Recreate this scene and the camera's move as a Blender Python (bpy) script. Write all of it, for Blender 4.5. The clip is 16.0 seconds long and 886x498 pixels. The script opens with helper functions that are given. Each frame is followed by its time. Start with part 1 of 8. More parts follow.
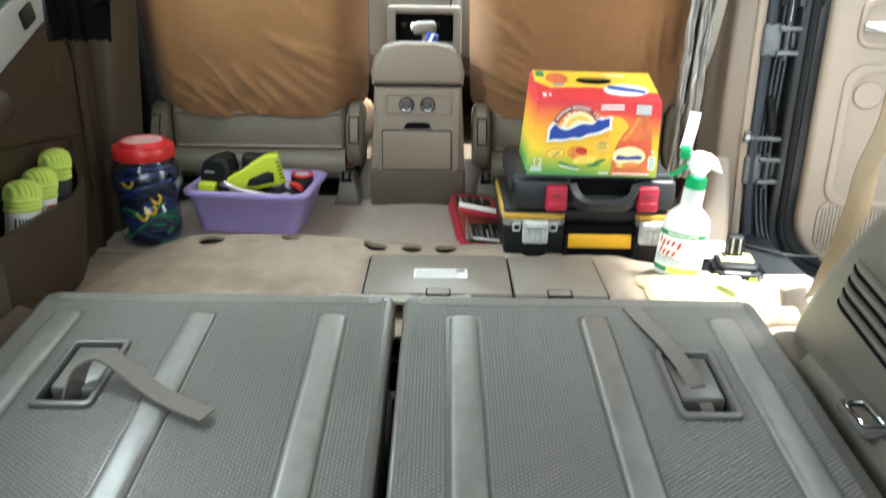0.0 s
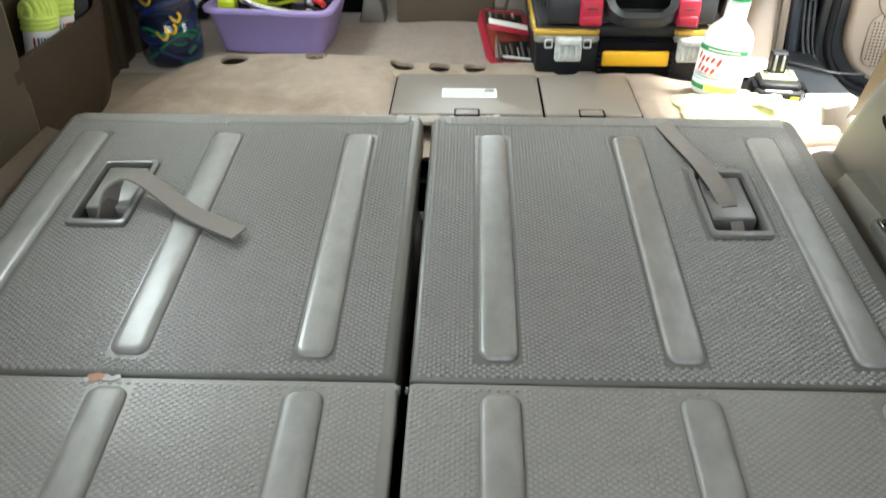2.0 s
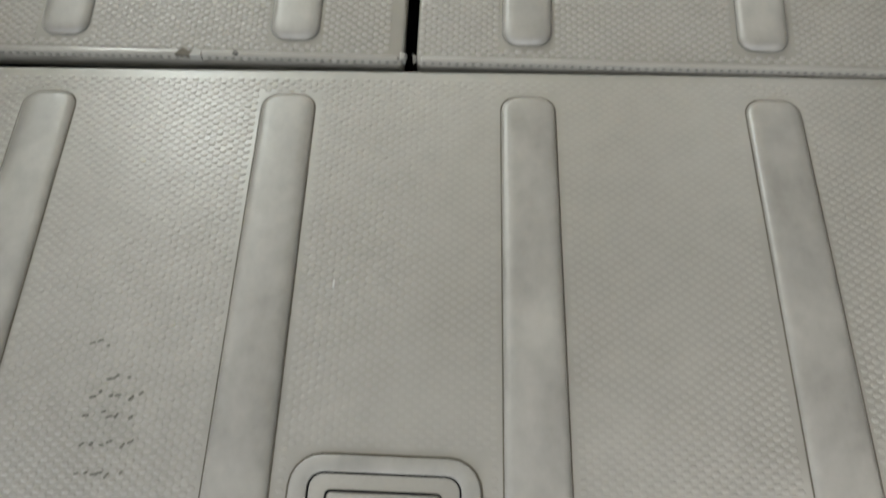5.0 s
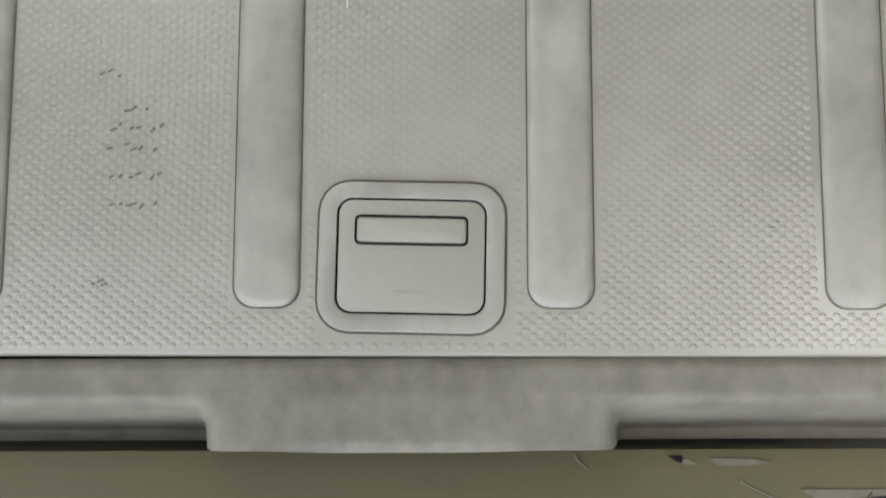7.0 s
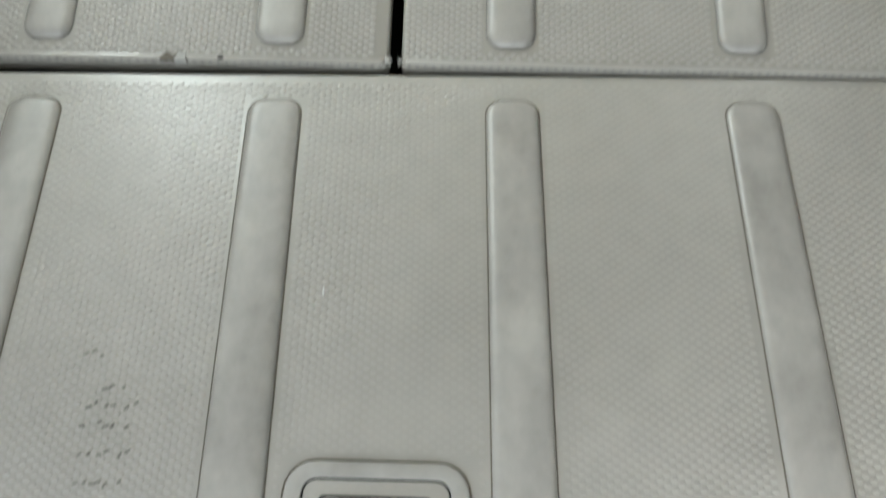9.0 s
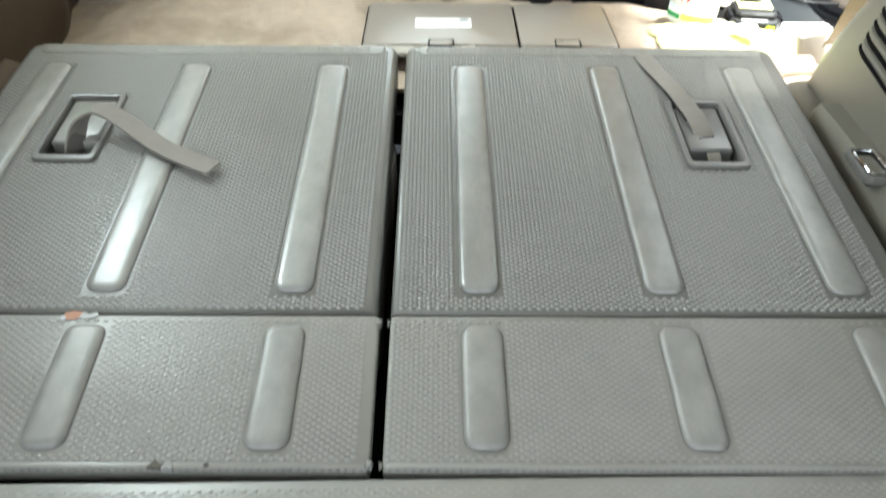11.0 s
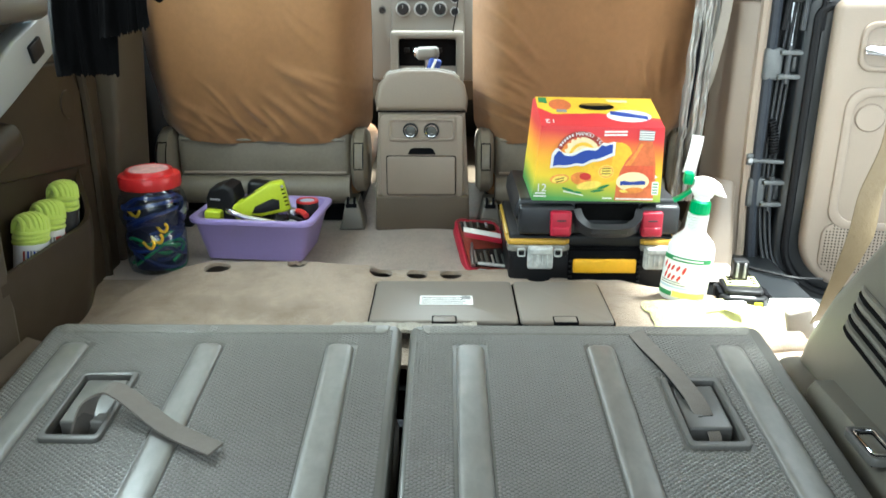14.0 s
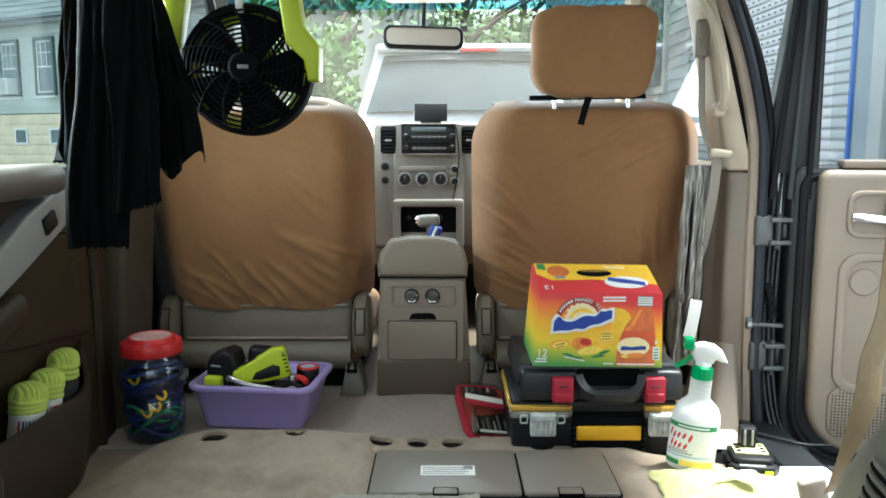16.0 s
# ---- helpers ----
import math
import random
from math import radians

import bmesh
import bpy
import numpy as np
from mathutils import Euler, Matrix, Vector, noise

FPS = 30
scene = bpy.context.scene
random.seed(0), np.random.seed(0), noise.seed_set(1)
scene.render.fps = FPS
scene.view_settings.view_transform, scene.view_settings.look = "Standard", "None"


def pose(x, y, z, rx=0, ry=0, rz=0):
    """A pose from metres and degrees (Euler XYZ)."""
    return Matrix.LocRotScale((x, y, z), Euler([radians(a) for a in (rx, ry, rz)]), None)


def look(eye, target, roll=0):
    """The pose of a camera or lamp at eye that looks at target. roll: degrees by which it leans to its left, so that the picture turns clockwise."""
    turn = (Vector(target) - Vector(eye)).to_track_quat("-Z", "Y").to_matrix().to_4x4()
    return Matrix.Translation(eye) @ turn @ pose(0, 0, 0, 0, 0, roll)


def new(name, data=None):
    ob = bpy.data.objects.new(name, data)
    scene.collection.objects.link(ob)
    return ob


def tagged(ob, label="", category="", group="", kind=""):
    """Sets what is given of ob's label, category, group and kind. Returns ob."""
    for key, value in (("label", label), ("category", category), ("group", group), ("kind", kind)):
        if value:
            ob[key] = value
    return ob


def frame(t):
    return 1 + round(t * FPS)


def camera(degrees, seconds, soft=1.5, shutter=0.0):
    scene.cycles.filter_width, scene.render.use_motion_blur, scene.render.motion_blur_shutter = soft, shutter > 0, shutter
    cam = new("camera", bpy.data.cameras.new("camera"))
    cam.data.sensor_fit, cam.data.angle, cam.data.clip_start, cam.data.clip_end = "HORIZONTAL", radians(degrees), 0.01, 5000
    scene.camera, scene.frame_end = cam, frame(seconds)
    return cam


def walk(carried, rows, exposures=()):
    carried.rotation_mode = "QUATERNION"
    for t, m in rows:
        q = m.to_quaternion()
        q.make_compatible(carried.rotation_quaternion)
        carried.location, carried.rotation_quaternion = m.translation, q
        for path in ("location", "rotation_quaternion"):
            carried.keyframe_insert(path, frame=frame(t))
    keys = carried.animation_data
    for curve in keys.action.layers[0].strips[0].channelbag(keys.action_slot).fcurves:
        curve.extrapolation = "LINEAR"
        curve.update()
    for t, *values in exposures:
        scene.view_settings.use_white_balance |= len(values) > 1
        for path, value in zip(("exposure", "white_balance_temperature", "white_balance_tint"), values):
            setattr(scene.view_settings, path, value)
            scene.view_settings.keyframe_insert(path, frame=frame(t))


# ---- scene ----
cam = camera(57.7, 16.0, 1.5, 0.5)
PATH = [
    (0, (0.067, -0.004, 0.64), (0.071, 1.867, -0.067), 0.8),
    (0.5, (0.066, 0.0, 0.635), (0.035, 1.803, -0.231), -0.0),
    (1, (0.067, 0.002, 0.631), (0.012, 1.763, -0.314), -0.3),
    (1.5, (0.066, 0.003, 0.629), (0.004, 1.728, -0.383), -0.4),
    (2, (0.067, 0.004, 0.624), (0.006, 1.68, -0.465), -0.3),
    (2.5, (0.064, 0.006, 0.623), (-0.001, 1.599, -0.584), -0.3),
    (3, (0.067, 0.008, 0.618), (-0.01, 1.537, -0.668), -1.0),
    (3.5, (0.064, 0.012, 0.611), (-0.015, 1.422, -0.805), -1.9),
    (4, (0.061, 0.008, 0.605), (-0.019, 1.278, -0.938), -2.0),
    (4.5, (0.05, 0.013, 0.587), (-0.011, 1.109, -1.084), -1.0),
    (5, (0.057, -0.003, 0.564), (-0.004, 0.91, -1.214), -1.5),
    (5.2, (0.056, -0.003, 0.562), (-0.005, 0.856, -1.244), -2.2),
    (7.3, (0.029, 0.026, 0.568), (0.024, 0.14, -1.429), -1.5),
    (7.5, (0.029, 0.026, 0.566), (0.022, 0.123, -1.431), -3.2),
    (8, (0.024, 0.039, 0.577), (0.031, 0.189, -1.418), 4.2),
    (8.5, (0.016, 0.048, 0.588), (0.054, 0.471, -1.367), 7.2),
    (9, (0.053, 0.02, 0.589), (0.037, 0.86, -1.226), 0.4),
    (9.5, (0.057, 0.013, 0.593), (0.069, 1.094, -1.09), 1.4),
    (10, (0.048, 0.014, 0.606), (0.088, 1.323, -0.905), 1.7),
    (10.2, (0.051, 0.009, 0.605), (0.085, 1.378, -0.853), 1.3),
    (12.3, (0.059, 0.004, 0.65), (0.063, 1.8, -0.231), 0.6),
    (12.5, (0.061, 0.003, 0.648), (0.066, 1.81, -0.21), 0.5),
    (13, (0.062, 0.006, 0.649), (0.061, 1.834, -0.162), 0.3),
    (13.5, (0.062, -0.002, 0.658), (0.059, 1.854, -0.089), 0.3),
    (14, (0.063, -0.003, 0.66), (0.058, 1.882, -0.006), 0.2),
    (14.5, (0.063, -0.005, 0.664), (0.059, 1.9, 0.057), -0.1),
    (15, (0.064, -0.006, 0.666), (0.057, 1.928, 0.157), -0.1),
    (15.5, (0.065, -0.007, 0.673), (0.053, 1.958, 0.3), -0.1),
    (16, (0.065, -0.009, 0.675), (0.055, 1.971, 0.393), -0.1),
]
EXPOSURES = [(0.0, 3.13, 6100, 3), (2.0, 3.33, 6300, 5), (3.0, 3.58, 6500, 5), (4.0, 3.66, 6750, 7), (4.5, 3.58, 6800, 7), (5.0, 3.62, 6800, 7), (7.5, 3.88, 6600, 4), (8.5, 3.84, 6500, 4), (9.0, 3.82, 6500, 4), (10.0, 3.86, 6400, 3), (12.5, 3.24, 6000, 0), (14.0, 3.18, 5900, -2), (15.0, 2.80, 5850, -2), (16.0, 2.33, 5900, 0)]
walk(cam, [(t, look(eye, target, roll)) for t, eye, target, roll in PATH], EXPOSURES)

# ---- light ----
SUN_EL, SUN_AZ = radians(75), radians(86)  # azimuth from +y towards +x
world = bpy.data.worlds.new("sky")
scene.world = world
world.use_nodes = True
wn = world.node_tree
sky = wn.nodes.new("ShaderNodeTexSky")
sky.sky_type, sky.sun_disc = "NISHITA", False
sky.sun_elevation, sky.sun_rotation = SUN_EL, SUN_AZ
sky.air_density, sky.dust_density = 1.0, 4.0
wn.nodes["Background"].inputs["Strength"].default_value = 0.125
haze = wn.nodes.new("ShaderNodeHueSaturation")
haze.inputs["Saturation"].default_value = 0.35
wn.links.new(sky.outputs[0], haze.inputs["Color"])
wn.links.new(haze.outputs[0], wn.nodes["Background"].inputs["Color"])

sun_data = bpy.data.lights.new("sun", "SUN")
sun_data.energy, sun_data.angle, sun_data.color = 3.0, radians(6.0), (1.0, 0.97, 0.92)
sun = new("sun", sun_data)
sun_to = Vector((math.sin(SUN_AZ) * math.cos(SUN_EL), math.cos(SUN_AZ) * math.cos(SUN_EL), math.sin(SUN_EL)))
sun.matrix_world = look(sun_to * 20, (0, 0, 0))



def opening_light(name, at, target, width, height, watts, colour=(0.97, 1.0, 0.99)):
    """The sky's light that comes in through an opening."""
    data = bpy.data.lights.new(name, "AREA")
    data.shape, data.size, data.size_y, data.energy, data.color = "RECTANGLE", width, height, watts, colour
    new(name, data).matrix_world = look(at, target)


opening_light("tailgate_daylight", (0, 0.0, 0.98), (0, 1.2, 0.60), 1.05, 0.36, 0.10)
opening_light("quarter_window_daylight", (-0.750, 0.80, 0.80), (0.2, 0.95, 0.25), 0.68, 0.58, 0.54)
opening_light("quarter_window_daylight", (0.750, 0.80, 0.80), (-0.2, 0.95, 0.25), 0.68, 0.58, 0.08)
opening_light("door_window_daylight", (-0.756, 1.395, 0.83), (0.1, 1.25, 0.50), 0.19, 0.44, 2.3, (0.92, 0.99, 1.0))
opening_light("front_window_daylight", (-0.760, 2.50, 0.86), (0.4, 2.25, 0.45), 0.80, 0.48, 3.3, (0.90, 0.98, 1.0))
opening_light("side_door_daylight", (1.00, 1.36, 0.50), (0.30, 1.70, 0.05), 0.36, 0.85, 0.72, (1.0, 0.99, 0.96))
opening_light("windscreen_daylight", (0, 2.93, 0.91), (0, 2.45, 0.03), 1.20, 0.70, 3.0)

# ---- materials ----


class Nodes:
    """A short way to build a material's nodes."""

    def __init__(self, name):
        self.m = bpy.data.materials.new(name)
        self.m.use_nodes = True
        self.t = self.m.node_tree
        self.b = self.t.nodes["Principled BSDF"]
        self.out = self.t.nodes["Material Output"]
        self.co = self.add("ShaderNodeTexCoord").outputs["Object"]

    def add(self, kind, **values):
        n = self.t.nodes.new(kind)
        for k, v in values.items():
            n.inputs[k].default_value = v
        return n

    def link(self, a, b):
        self.t.links.new(a, b)

    def noise(self, scale, detail=4.0, rough=0.55, stretch=None):
        n = self.add("ShaderNodeTexNoise", Scale=scale, Detail=detail, Roughness=rough)
        src = self.co
        if stretch:
            v = self.add("ShaderNodeVectorMath")
            v.operation = "MULTIPLY"
            v.inputs[1].default_value = stretch
            self.link(self.co, v.inputs[0])
            src = v.outputs[0]
        self.link(src, n.inputs["Vector"])
        return n.outputs["Fac"]

    def ramp(self, fac, stops):
        r = self.add("ShaderNodeValToRGB")
        e = r.color_ramp.elements
        while len(e) < len(stops):
            e.new(0.5)
        for el, (p, c) in zip(e, stops):
            el.position, el.color = p, (*c, 1)
        self.link(fac, r.inputs[0])
        return r.outputs[0]

    def mix(self, fac, a, b, mode="MIX"):
        n = self.add("ShaderNodeMix")
        n.data_type, n.blend_type = "RGBA", mode
        for sock, v in ((n.inputs[0], fac), (n.inputs[6], a), (n.inputs[7], b)):
            if isinstance(v, (int, float)):
                sock.default_value = v
            elif isinstance(v, tuple):
                sock.default_value = (*v, 1) if len(v) == 3 else v
            else:
                self.link(v, sock)
        return n.outputs[2]

    def math(self, op, a, b=0.0):
        n = self.add("ShaderNodeMath")
        n.operation = op
        for sock, v in ((n.inputs[0], a), (n.inputs[1], b)):
            if isinstance(v, (int, float)):
                sock.default_value = v
            else:
                self.link(v, sock)
        return n.outputs[0]

    def vmath(self, op, a, b=(0, 0, 0)):
        n = self.add("ShaderNodeVectorMath")
        n.operation = op
        for sock, v in ((n.inputs[0], a), (n.inputs[1], b)):
            if isinstance(v, tuple):
                sock.default_value = v
            else:
                self.link(v, sock)
        return n

    def bump(self, height, strength, distance=0.002, over=None):
        n = self.add("ShaderNodeBump", Strength=strength, Distance=distance)
        self.link(height, n.inputs["Height"])
        if over is not None:
            self.link(over, n.inputs["Normal"])
        return n.outputs[0]


def tone(c, k):
    return tuple(min(1.0, v * k) for v in c)


def surface(name, color, rough=0.5, metal=0.0, grain=120.0, relief=0.15, blotch=6.0, vary=0.12, depth=0.0015, coat=0.0, sheen=0.0, stretch=None):
    """A surface with large blotches, fine grain, and roughness that follows the wear."""
    n = Nodes(name)
    big, fine = n.noise(blotch, 5, 0.6, stretch), n.noise(grain, 3, 0.6, stretch)
    c = n.ramp(big, [(0.3, tone(color, 1 - vary)), (0.7, tone(color, 1 + vary))])
    c = n.mix(0.35, c, n.ramp(fine, [(0.3, tone(color, 1 - 1.4 * vary)), (0.7, tone(color, 1 + 1.4 * vary))]))
    n.link(c, n.b.inputs["Base Color"])
    r = n.ramp(big, [(0.25, (max(0.03 if rough < 0.29 else 0.3, rough - 0.09),) * 3), (0.75, (min(1, rough + (0.09 if rough > 0.29 else 0.04)),) * 3)])
    n.link(r, n.b.inputs["Roughness"])
    n.b.inputs["Metallic"].default_value = metal
    n.b.inputs["Coat Weight"].default_value = coat
    n.b.inputs["Sheen Weight"].default_value = sheen
    if relief:
        n.link(n.bump(fine, relief, depth), n.b.inputs["Normal"])
    return n.m


def moulded(name, color, rough, mottle=0.06):
    """Hard moulded plastic, handled and scuffed: soft blotches, faint scratches."""
    n = Nodes(name)
    big, mid, fine = n.noise(3.5, 5, 0.6), n.noise(38, 4, 0.6), n.noise(500, 2, 0.5)
    c = n.ramp(big, [(0.3, tone(color, 1 - mottle)), (0.7, tone(color, 1 + mottle))])
    c = n.mix(0.4, c, n.ramp(mid, [(0.3, tone(color, 1 - 1.3 * mottle)), (0.7, tone(color, 1 + 1.3 * mottle))]))
    n.link(c, n.b.inputs["Base Color"])
    n.link(n.ramp(big, [(0.3, (rough - 0.02,) * 3), (0.7, (rough + 0.03,) * 3)]), n.b.inputs["Roughness"])
    n.link(n.bump(fine, 0.10, 0.0004), n.b.inputs["Normal"])
    return n.m


def carpet(name, color, scale=420.0, vary=0.2, relief=0.8, rib=None, soil=0.0):
    n = Nodes(name)
    loops = n.add("ShaderNodeTexVoronoi", Scale=scale)
    n.link(n.co, loops.inputs["Vector"])
    big, mid = n.noise(4.0, 5, 0.65), n.noise(45.0, 4, 0.6)
    c = n.ramp(big, [(0.3, tone(color, 1 - vary)), (0.7, tone(color, 1 + 0.7 * vary))])
    c = n.mix(0.5, c, n.ramp(mid, [(0.3, tone(color, 1 - 0.8 * vary)), (0.7, tone(color, 1 + 0.6 * vary))]))
    c = n.mix(0.5, c, n.ramp(loops.outputs["Distance"], [(0.0, (1.1, 1.1, 1.1)), (0.8, (0.6, 0.58, 0.55))]), "MULTIPLY")
    if soil:
        c = n.mix(1.0, c, n.ramp(n.noise(3.1, 6, 0.7), [(0.36, (1 - soil, 1 - 1.1 * soil, 1 - 1.25 * soil)), (0.52, (1.0, 1.0, 1.0))]), "MULTIPLY")
    n.link(c, n.b.inputs["Base Color"])
    n.b.inputs["Roughness"].default_value = 0.95
    n.b.inputs["Specular IOR Level"].default_value = 0.15
    n.b.inputs["Sheen Weight"].default_value = 0.25
    h = loops.outputs["Distance"]
    if rib:
        w = n.add("ShaderNodeTexWave", Scale=rib, Distortion=7.0, Detail=3.0)
        w.inputs["Detail Scale"].default_value = 8.0
        n.link(n.co, w.inputs["Vector"])
        h = n.math("ADD", h, n.math("MULTIPLY", w.outputs["Fac"], -0.6))
    n.link(n.bump(h, relief, -0.004, n.bump(mid, 0.4, 0.006)), n.b.inputs["Normal"])
    return n.m


def clear(name, tint, gloss_rough=0.05, face=0.035, bend=4.0):
    """Thin clear sheet: lets light pass and mirrors at a slant."""
    n = Nodes(name)
    tr = n.add("ShaderNodeBsdfTransparent", Color=(*tint, 1))
    gl = n.add("ShaderNodeBsdfGlossy", Roughness=gloss_rough)
    lw = n.add("ShaderNodeLayerWeight", Blend=0.5)
    fr = n.math("ADD", n.math("MULTIPLY", n.math("POWER", lw.outputs["Facing"], bend), 0.55), face)
    mx = n.add("ShaderNodeMixShader")
    n.link(fr, mx.inputs[0])
    n.link(tr.outputs[0], mx.inputs[1])
    n.link(gl.outputs[0], mx.inputs[2])
    n.link(mx.outputs[0], n.out.inputs["Surface"])
    return n.m


def fabric(name, color, weave=900.0, vary=0.1, rough=0.85, relief=0.3, sheen=0.15):
    n = Nodes(name)
    w1 = n.add("ShaderNodeTexWave", Scale=weave / 3, Distortion=0.4)
    n.link(n.co, w1.inputs["Vector"])
    big, mid = n.noise(5.0, 5, 0.6), n.noise(60.0, 4, 0.6)
    c = n.ramp(big, [(0.3, tone(color, 1 - vary)), (0.7, tone(color, 1 + vary))])
    c = n.mix(0.3, c, n.ramp(mid, [(0.3, tone(color, 1 - 1.5 * vary)), (0.7, tone(color, 1 + 1.5 * vary))]))
    n.link(c, n.b.inputs["Base Color"])
    n.b.inputs["Roughness"].default_value = rough
    n.b.inputs["Sheen Weight"].default_value = sheen
    n.b.inputs["Specular IOR Level"].default_value = 0.25 if sheen else 0.1
    n.link(n.bump(w1.outputs["Fac"], relief * 0.4, 0.0006, n.bump(mid, relief, 0.003)), n.b.inputs["Normal"])
    return n.m


M = {}
M["stud"] = moulded("studded_grey_plastic", (0.172, 0.164, 0.146), 0.30)
M["stud_glossy"] = moulded("glossy_grey_studs", (0.160, 0.153, 0.137), 0.29)
M["stud_gap"] = moulded("grimy_grey_plastic", (0.142, 0.134, 0.116), 0.40, 0.09)
M["rear_gap"] = moulded("rubbed_grey_plastic", (0.160, 0.152, 0.134), 0.36, 0.12)
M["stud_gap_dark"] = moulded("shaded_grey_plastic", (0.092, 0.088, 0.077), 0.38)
M["rib_worn"] = surface("rubbed_grey_rib", (0.160, 0.152, 0.136), 0.44, grain=45, relief=0.05, blotch=15, vary=0.26, stretch=(1, 0.7, 1))
M["rib"] = surface("worn_grey_plastic", (0.158, 0.152, 0.138), 0.34, grain=45, relief=0.05, blotch=18, vary=0.24, stretch=(1, 0.6, 1))
M["quarter_dark"] = surface("dark_worn_spot", (0.092, 0.090, 0.076), 0.5, vary=0.2)
for key, level in (("stud", 0.5), ("stud_glossy", 0.62), ("rib", 0.65)):
    M[key].node_tree.nodes["Principled BSDF"].inputs["Specular IOR Level"].default_value = level
M["latch_grey"] = surface("satin_grey_plastic", (0.105, 0.101, 0.092), 0.34, grain=300, relief=0.06, vary=0.08)
M["groove"] = surface("groove_dirt_and_shade", (0.075, 0.067, 0.055), 0.7, vary=0.2)
M["sill_scratch"] = surface("pale_sill_scratch", (0.17, 0.165, 0.15), 0.6, vary=0.2)
M["car_band"] = surface("shaded_glass_band", (0.035, 0.042, 0.048), 0.6, vary=0.2)
M["scuff_pale"] = surface("pale_scuff", (0.30, 0.30, 0.29), 0.6, vary=0.2)
M["grey_plastic"] = surface("grey_plastic", (0.175, 0.166, 0.148), 0.38, grain=300, relief=0.12, vary=0.07)
M["taupe"] = surface("taupe_trim_plastic", (0.235, 0.186, 0.142), 0.48, grain=350, relief=0.15, vary=0.08)
M["lid_grey"] = surface("grey_taupe_lid", (0.185, 0.160, 0.135), 0.34, grain=350, relief=0.1, vary=0.06)
# for the left side only: its shade is put into this darker brown
M["taupe_mid"] = surface("shaded_brown_trim_plastic", (0.070, 0.054, 0.037), 0.5, grain=350, relief=0.15, vary=0.08)
M["bezel"] = surface("dark_grey_bezel", (0.065, 0.063, 0.058), 0.4, grain=300, relief=0.1, vary=0.1)
# left door's trim, darkened far below the right door's tan for its shade
M["door_brown"] = surface("shaded_brown_door_plastic", (0.042, 0.029, 0.017), 0.5, grain=350, relief=0.15, vary=0.08)
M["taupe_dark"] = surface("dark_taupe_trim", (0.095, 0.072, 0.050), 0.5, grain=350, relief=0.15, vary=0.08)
M["pillar_taupe"] = surface("taupe_pillar_plastic", (0.165, 0.130, 0.098), 0.5, grain=350, relief=0.15, vary=0.07)
M["tan"] = surface("tan_trim_plastic", (0.265, 0.210, 0.162), 0.48, grain=350, relief=0.15, vary=0.06)
M["beige"] = surface("beige_pillar_trim", (0.44, 0.365, 0.275), 0.55, grain=250, relief=0.1, vary=0.05)
M["headliner"] = fabric("headliner_cloth", (0.52, 0.47, 0.40), 600)
M["quarter"] = surface("olive_grey_trim", (0.118, 0.108, 0.086), 0.42, grain=350, relief=0.15, vary=0.08)
M["armrest_pale"] = surface("pale_taupe_pad", (0.115, 0.100, 0.080), 0.5, grain=350, relief=0.12, vary=0.06)
M["seat_base"] = surface("worn_beige_vinyl", (0.158, 0.133, 0.098), 0.5, grain=90, relief=0.25, blotch=10, vary=0.14)
M["armrest_top"] = surface("sky_lit_armrest_vinyl", (0.34, 0.31, 0.26), 0.42, grain=200, relief=0.12, vary=0.05)
M["cover"] = fabric("brown_seat_cover", (0.240, 0.117, 0.047), 700, 0.10, 0.72, 0.25)
M["carpet"] = carpet("beige_carpet", (0.48, 0.376, 0.282), 520, 0.20, soil=0.34)
M["rug"] = carpet("ribbed_rug", (0.70, 0.59, 0.51), 240, 0.2, 1.0, rib=60.0)
M["scrap"] = carpet("grey_rug_scrap", (0.47, 0.43, 0.36), 330, 0.22, 1.0)
M["black_plastic"] = surface("black_plastic", (0.009, 0.009, 0.010), 0.45, grain=250, relief=0.15, vary=0.2)
M["black_matte"] = surface("black_matte", (0.005, 0.005, 0.006), 0.8, vary=0.2)
M["sill"] = surface("scuffed_sill_plastic", (0.095, 0.088, 0.075), 0.5, grain=60, relief=0.10, blotch=18, vary=0.28, stretch=(1, 0.8, 1))
M["void"] = surface("dark_underbody", (0.005, 0.005, 0.005), 0.95, vary=0.3)
M["jamb"] = surface("dark_grey_body_paint", (0.013, 0.015, 0.017), 0.33, grain=200, relief=0.03, vary=0.2)
M["jamb_paint"] = surface("grey_jamb_paint", (0.036, 0.039, 0.043), 0.50, grain=200, relief=0.03, vary=0.25)
M["hinge_paint"] = surface("grey_hinge_paint", (0.080, 0.085, 0.086), 0.4, grain=60, relief=0.05, vary=0.25)
M["seal_grey"] = surface("blue_grey_rubber", (0.030, 0.034, 0.042), 0.45, grain=150, relief=0.1, vary=0.2)
M["cubby_grey"] = surface("dark_grey_console_plastic", (0.150, 0.138, 0.117), 0.42, grain=300, relief=0.08, vary=0.08)
M["rubber"] = surface("black_rubber", (0.005, 0.005, 0.006), 0.6, grain=200, relief=0.2, vary=0.2)
M["chrome"] = surface("chrome", (0.75, 0.75, 0.77), 0.12, 1.0, grain=60, relief=0.0, vary=0.04)
M["steel"] = surface("tool_steel", (0.45, 0.45, 0.46), 0.32, 1.0, grain=90, relief=0.05, vary=0.15)
M["silver"] = surface("silver_dash_plastic", (0.180, 0.168, 0.150), 0.38, 0.15, grain=300, relief=0.04, vary=0.04)
M["switch_silver"] = surface("silver_switch_plate", (0.36, 0.37, 0.37), 0.38, 0.2, grain=300, relief=0.04, vary=0.04)
M["dash_top"] = surface("sky_lit_dash_top", (0.55, 0.49, 0.40), 0.6, grain=300, relief=0.15, vary=0.05)
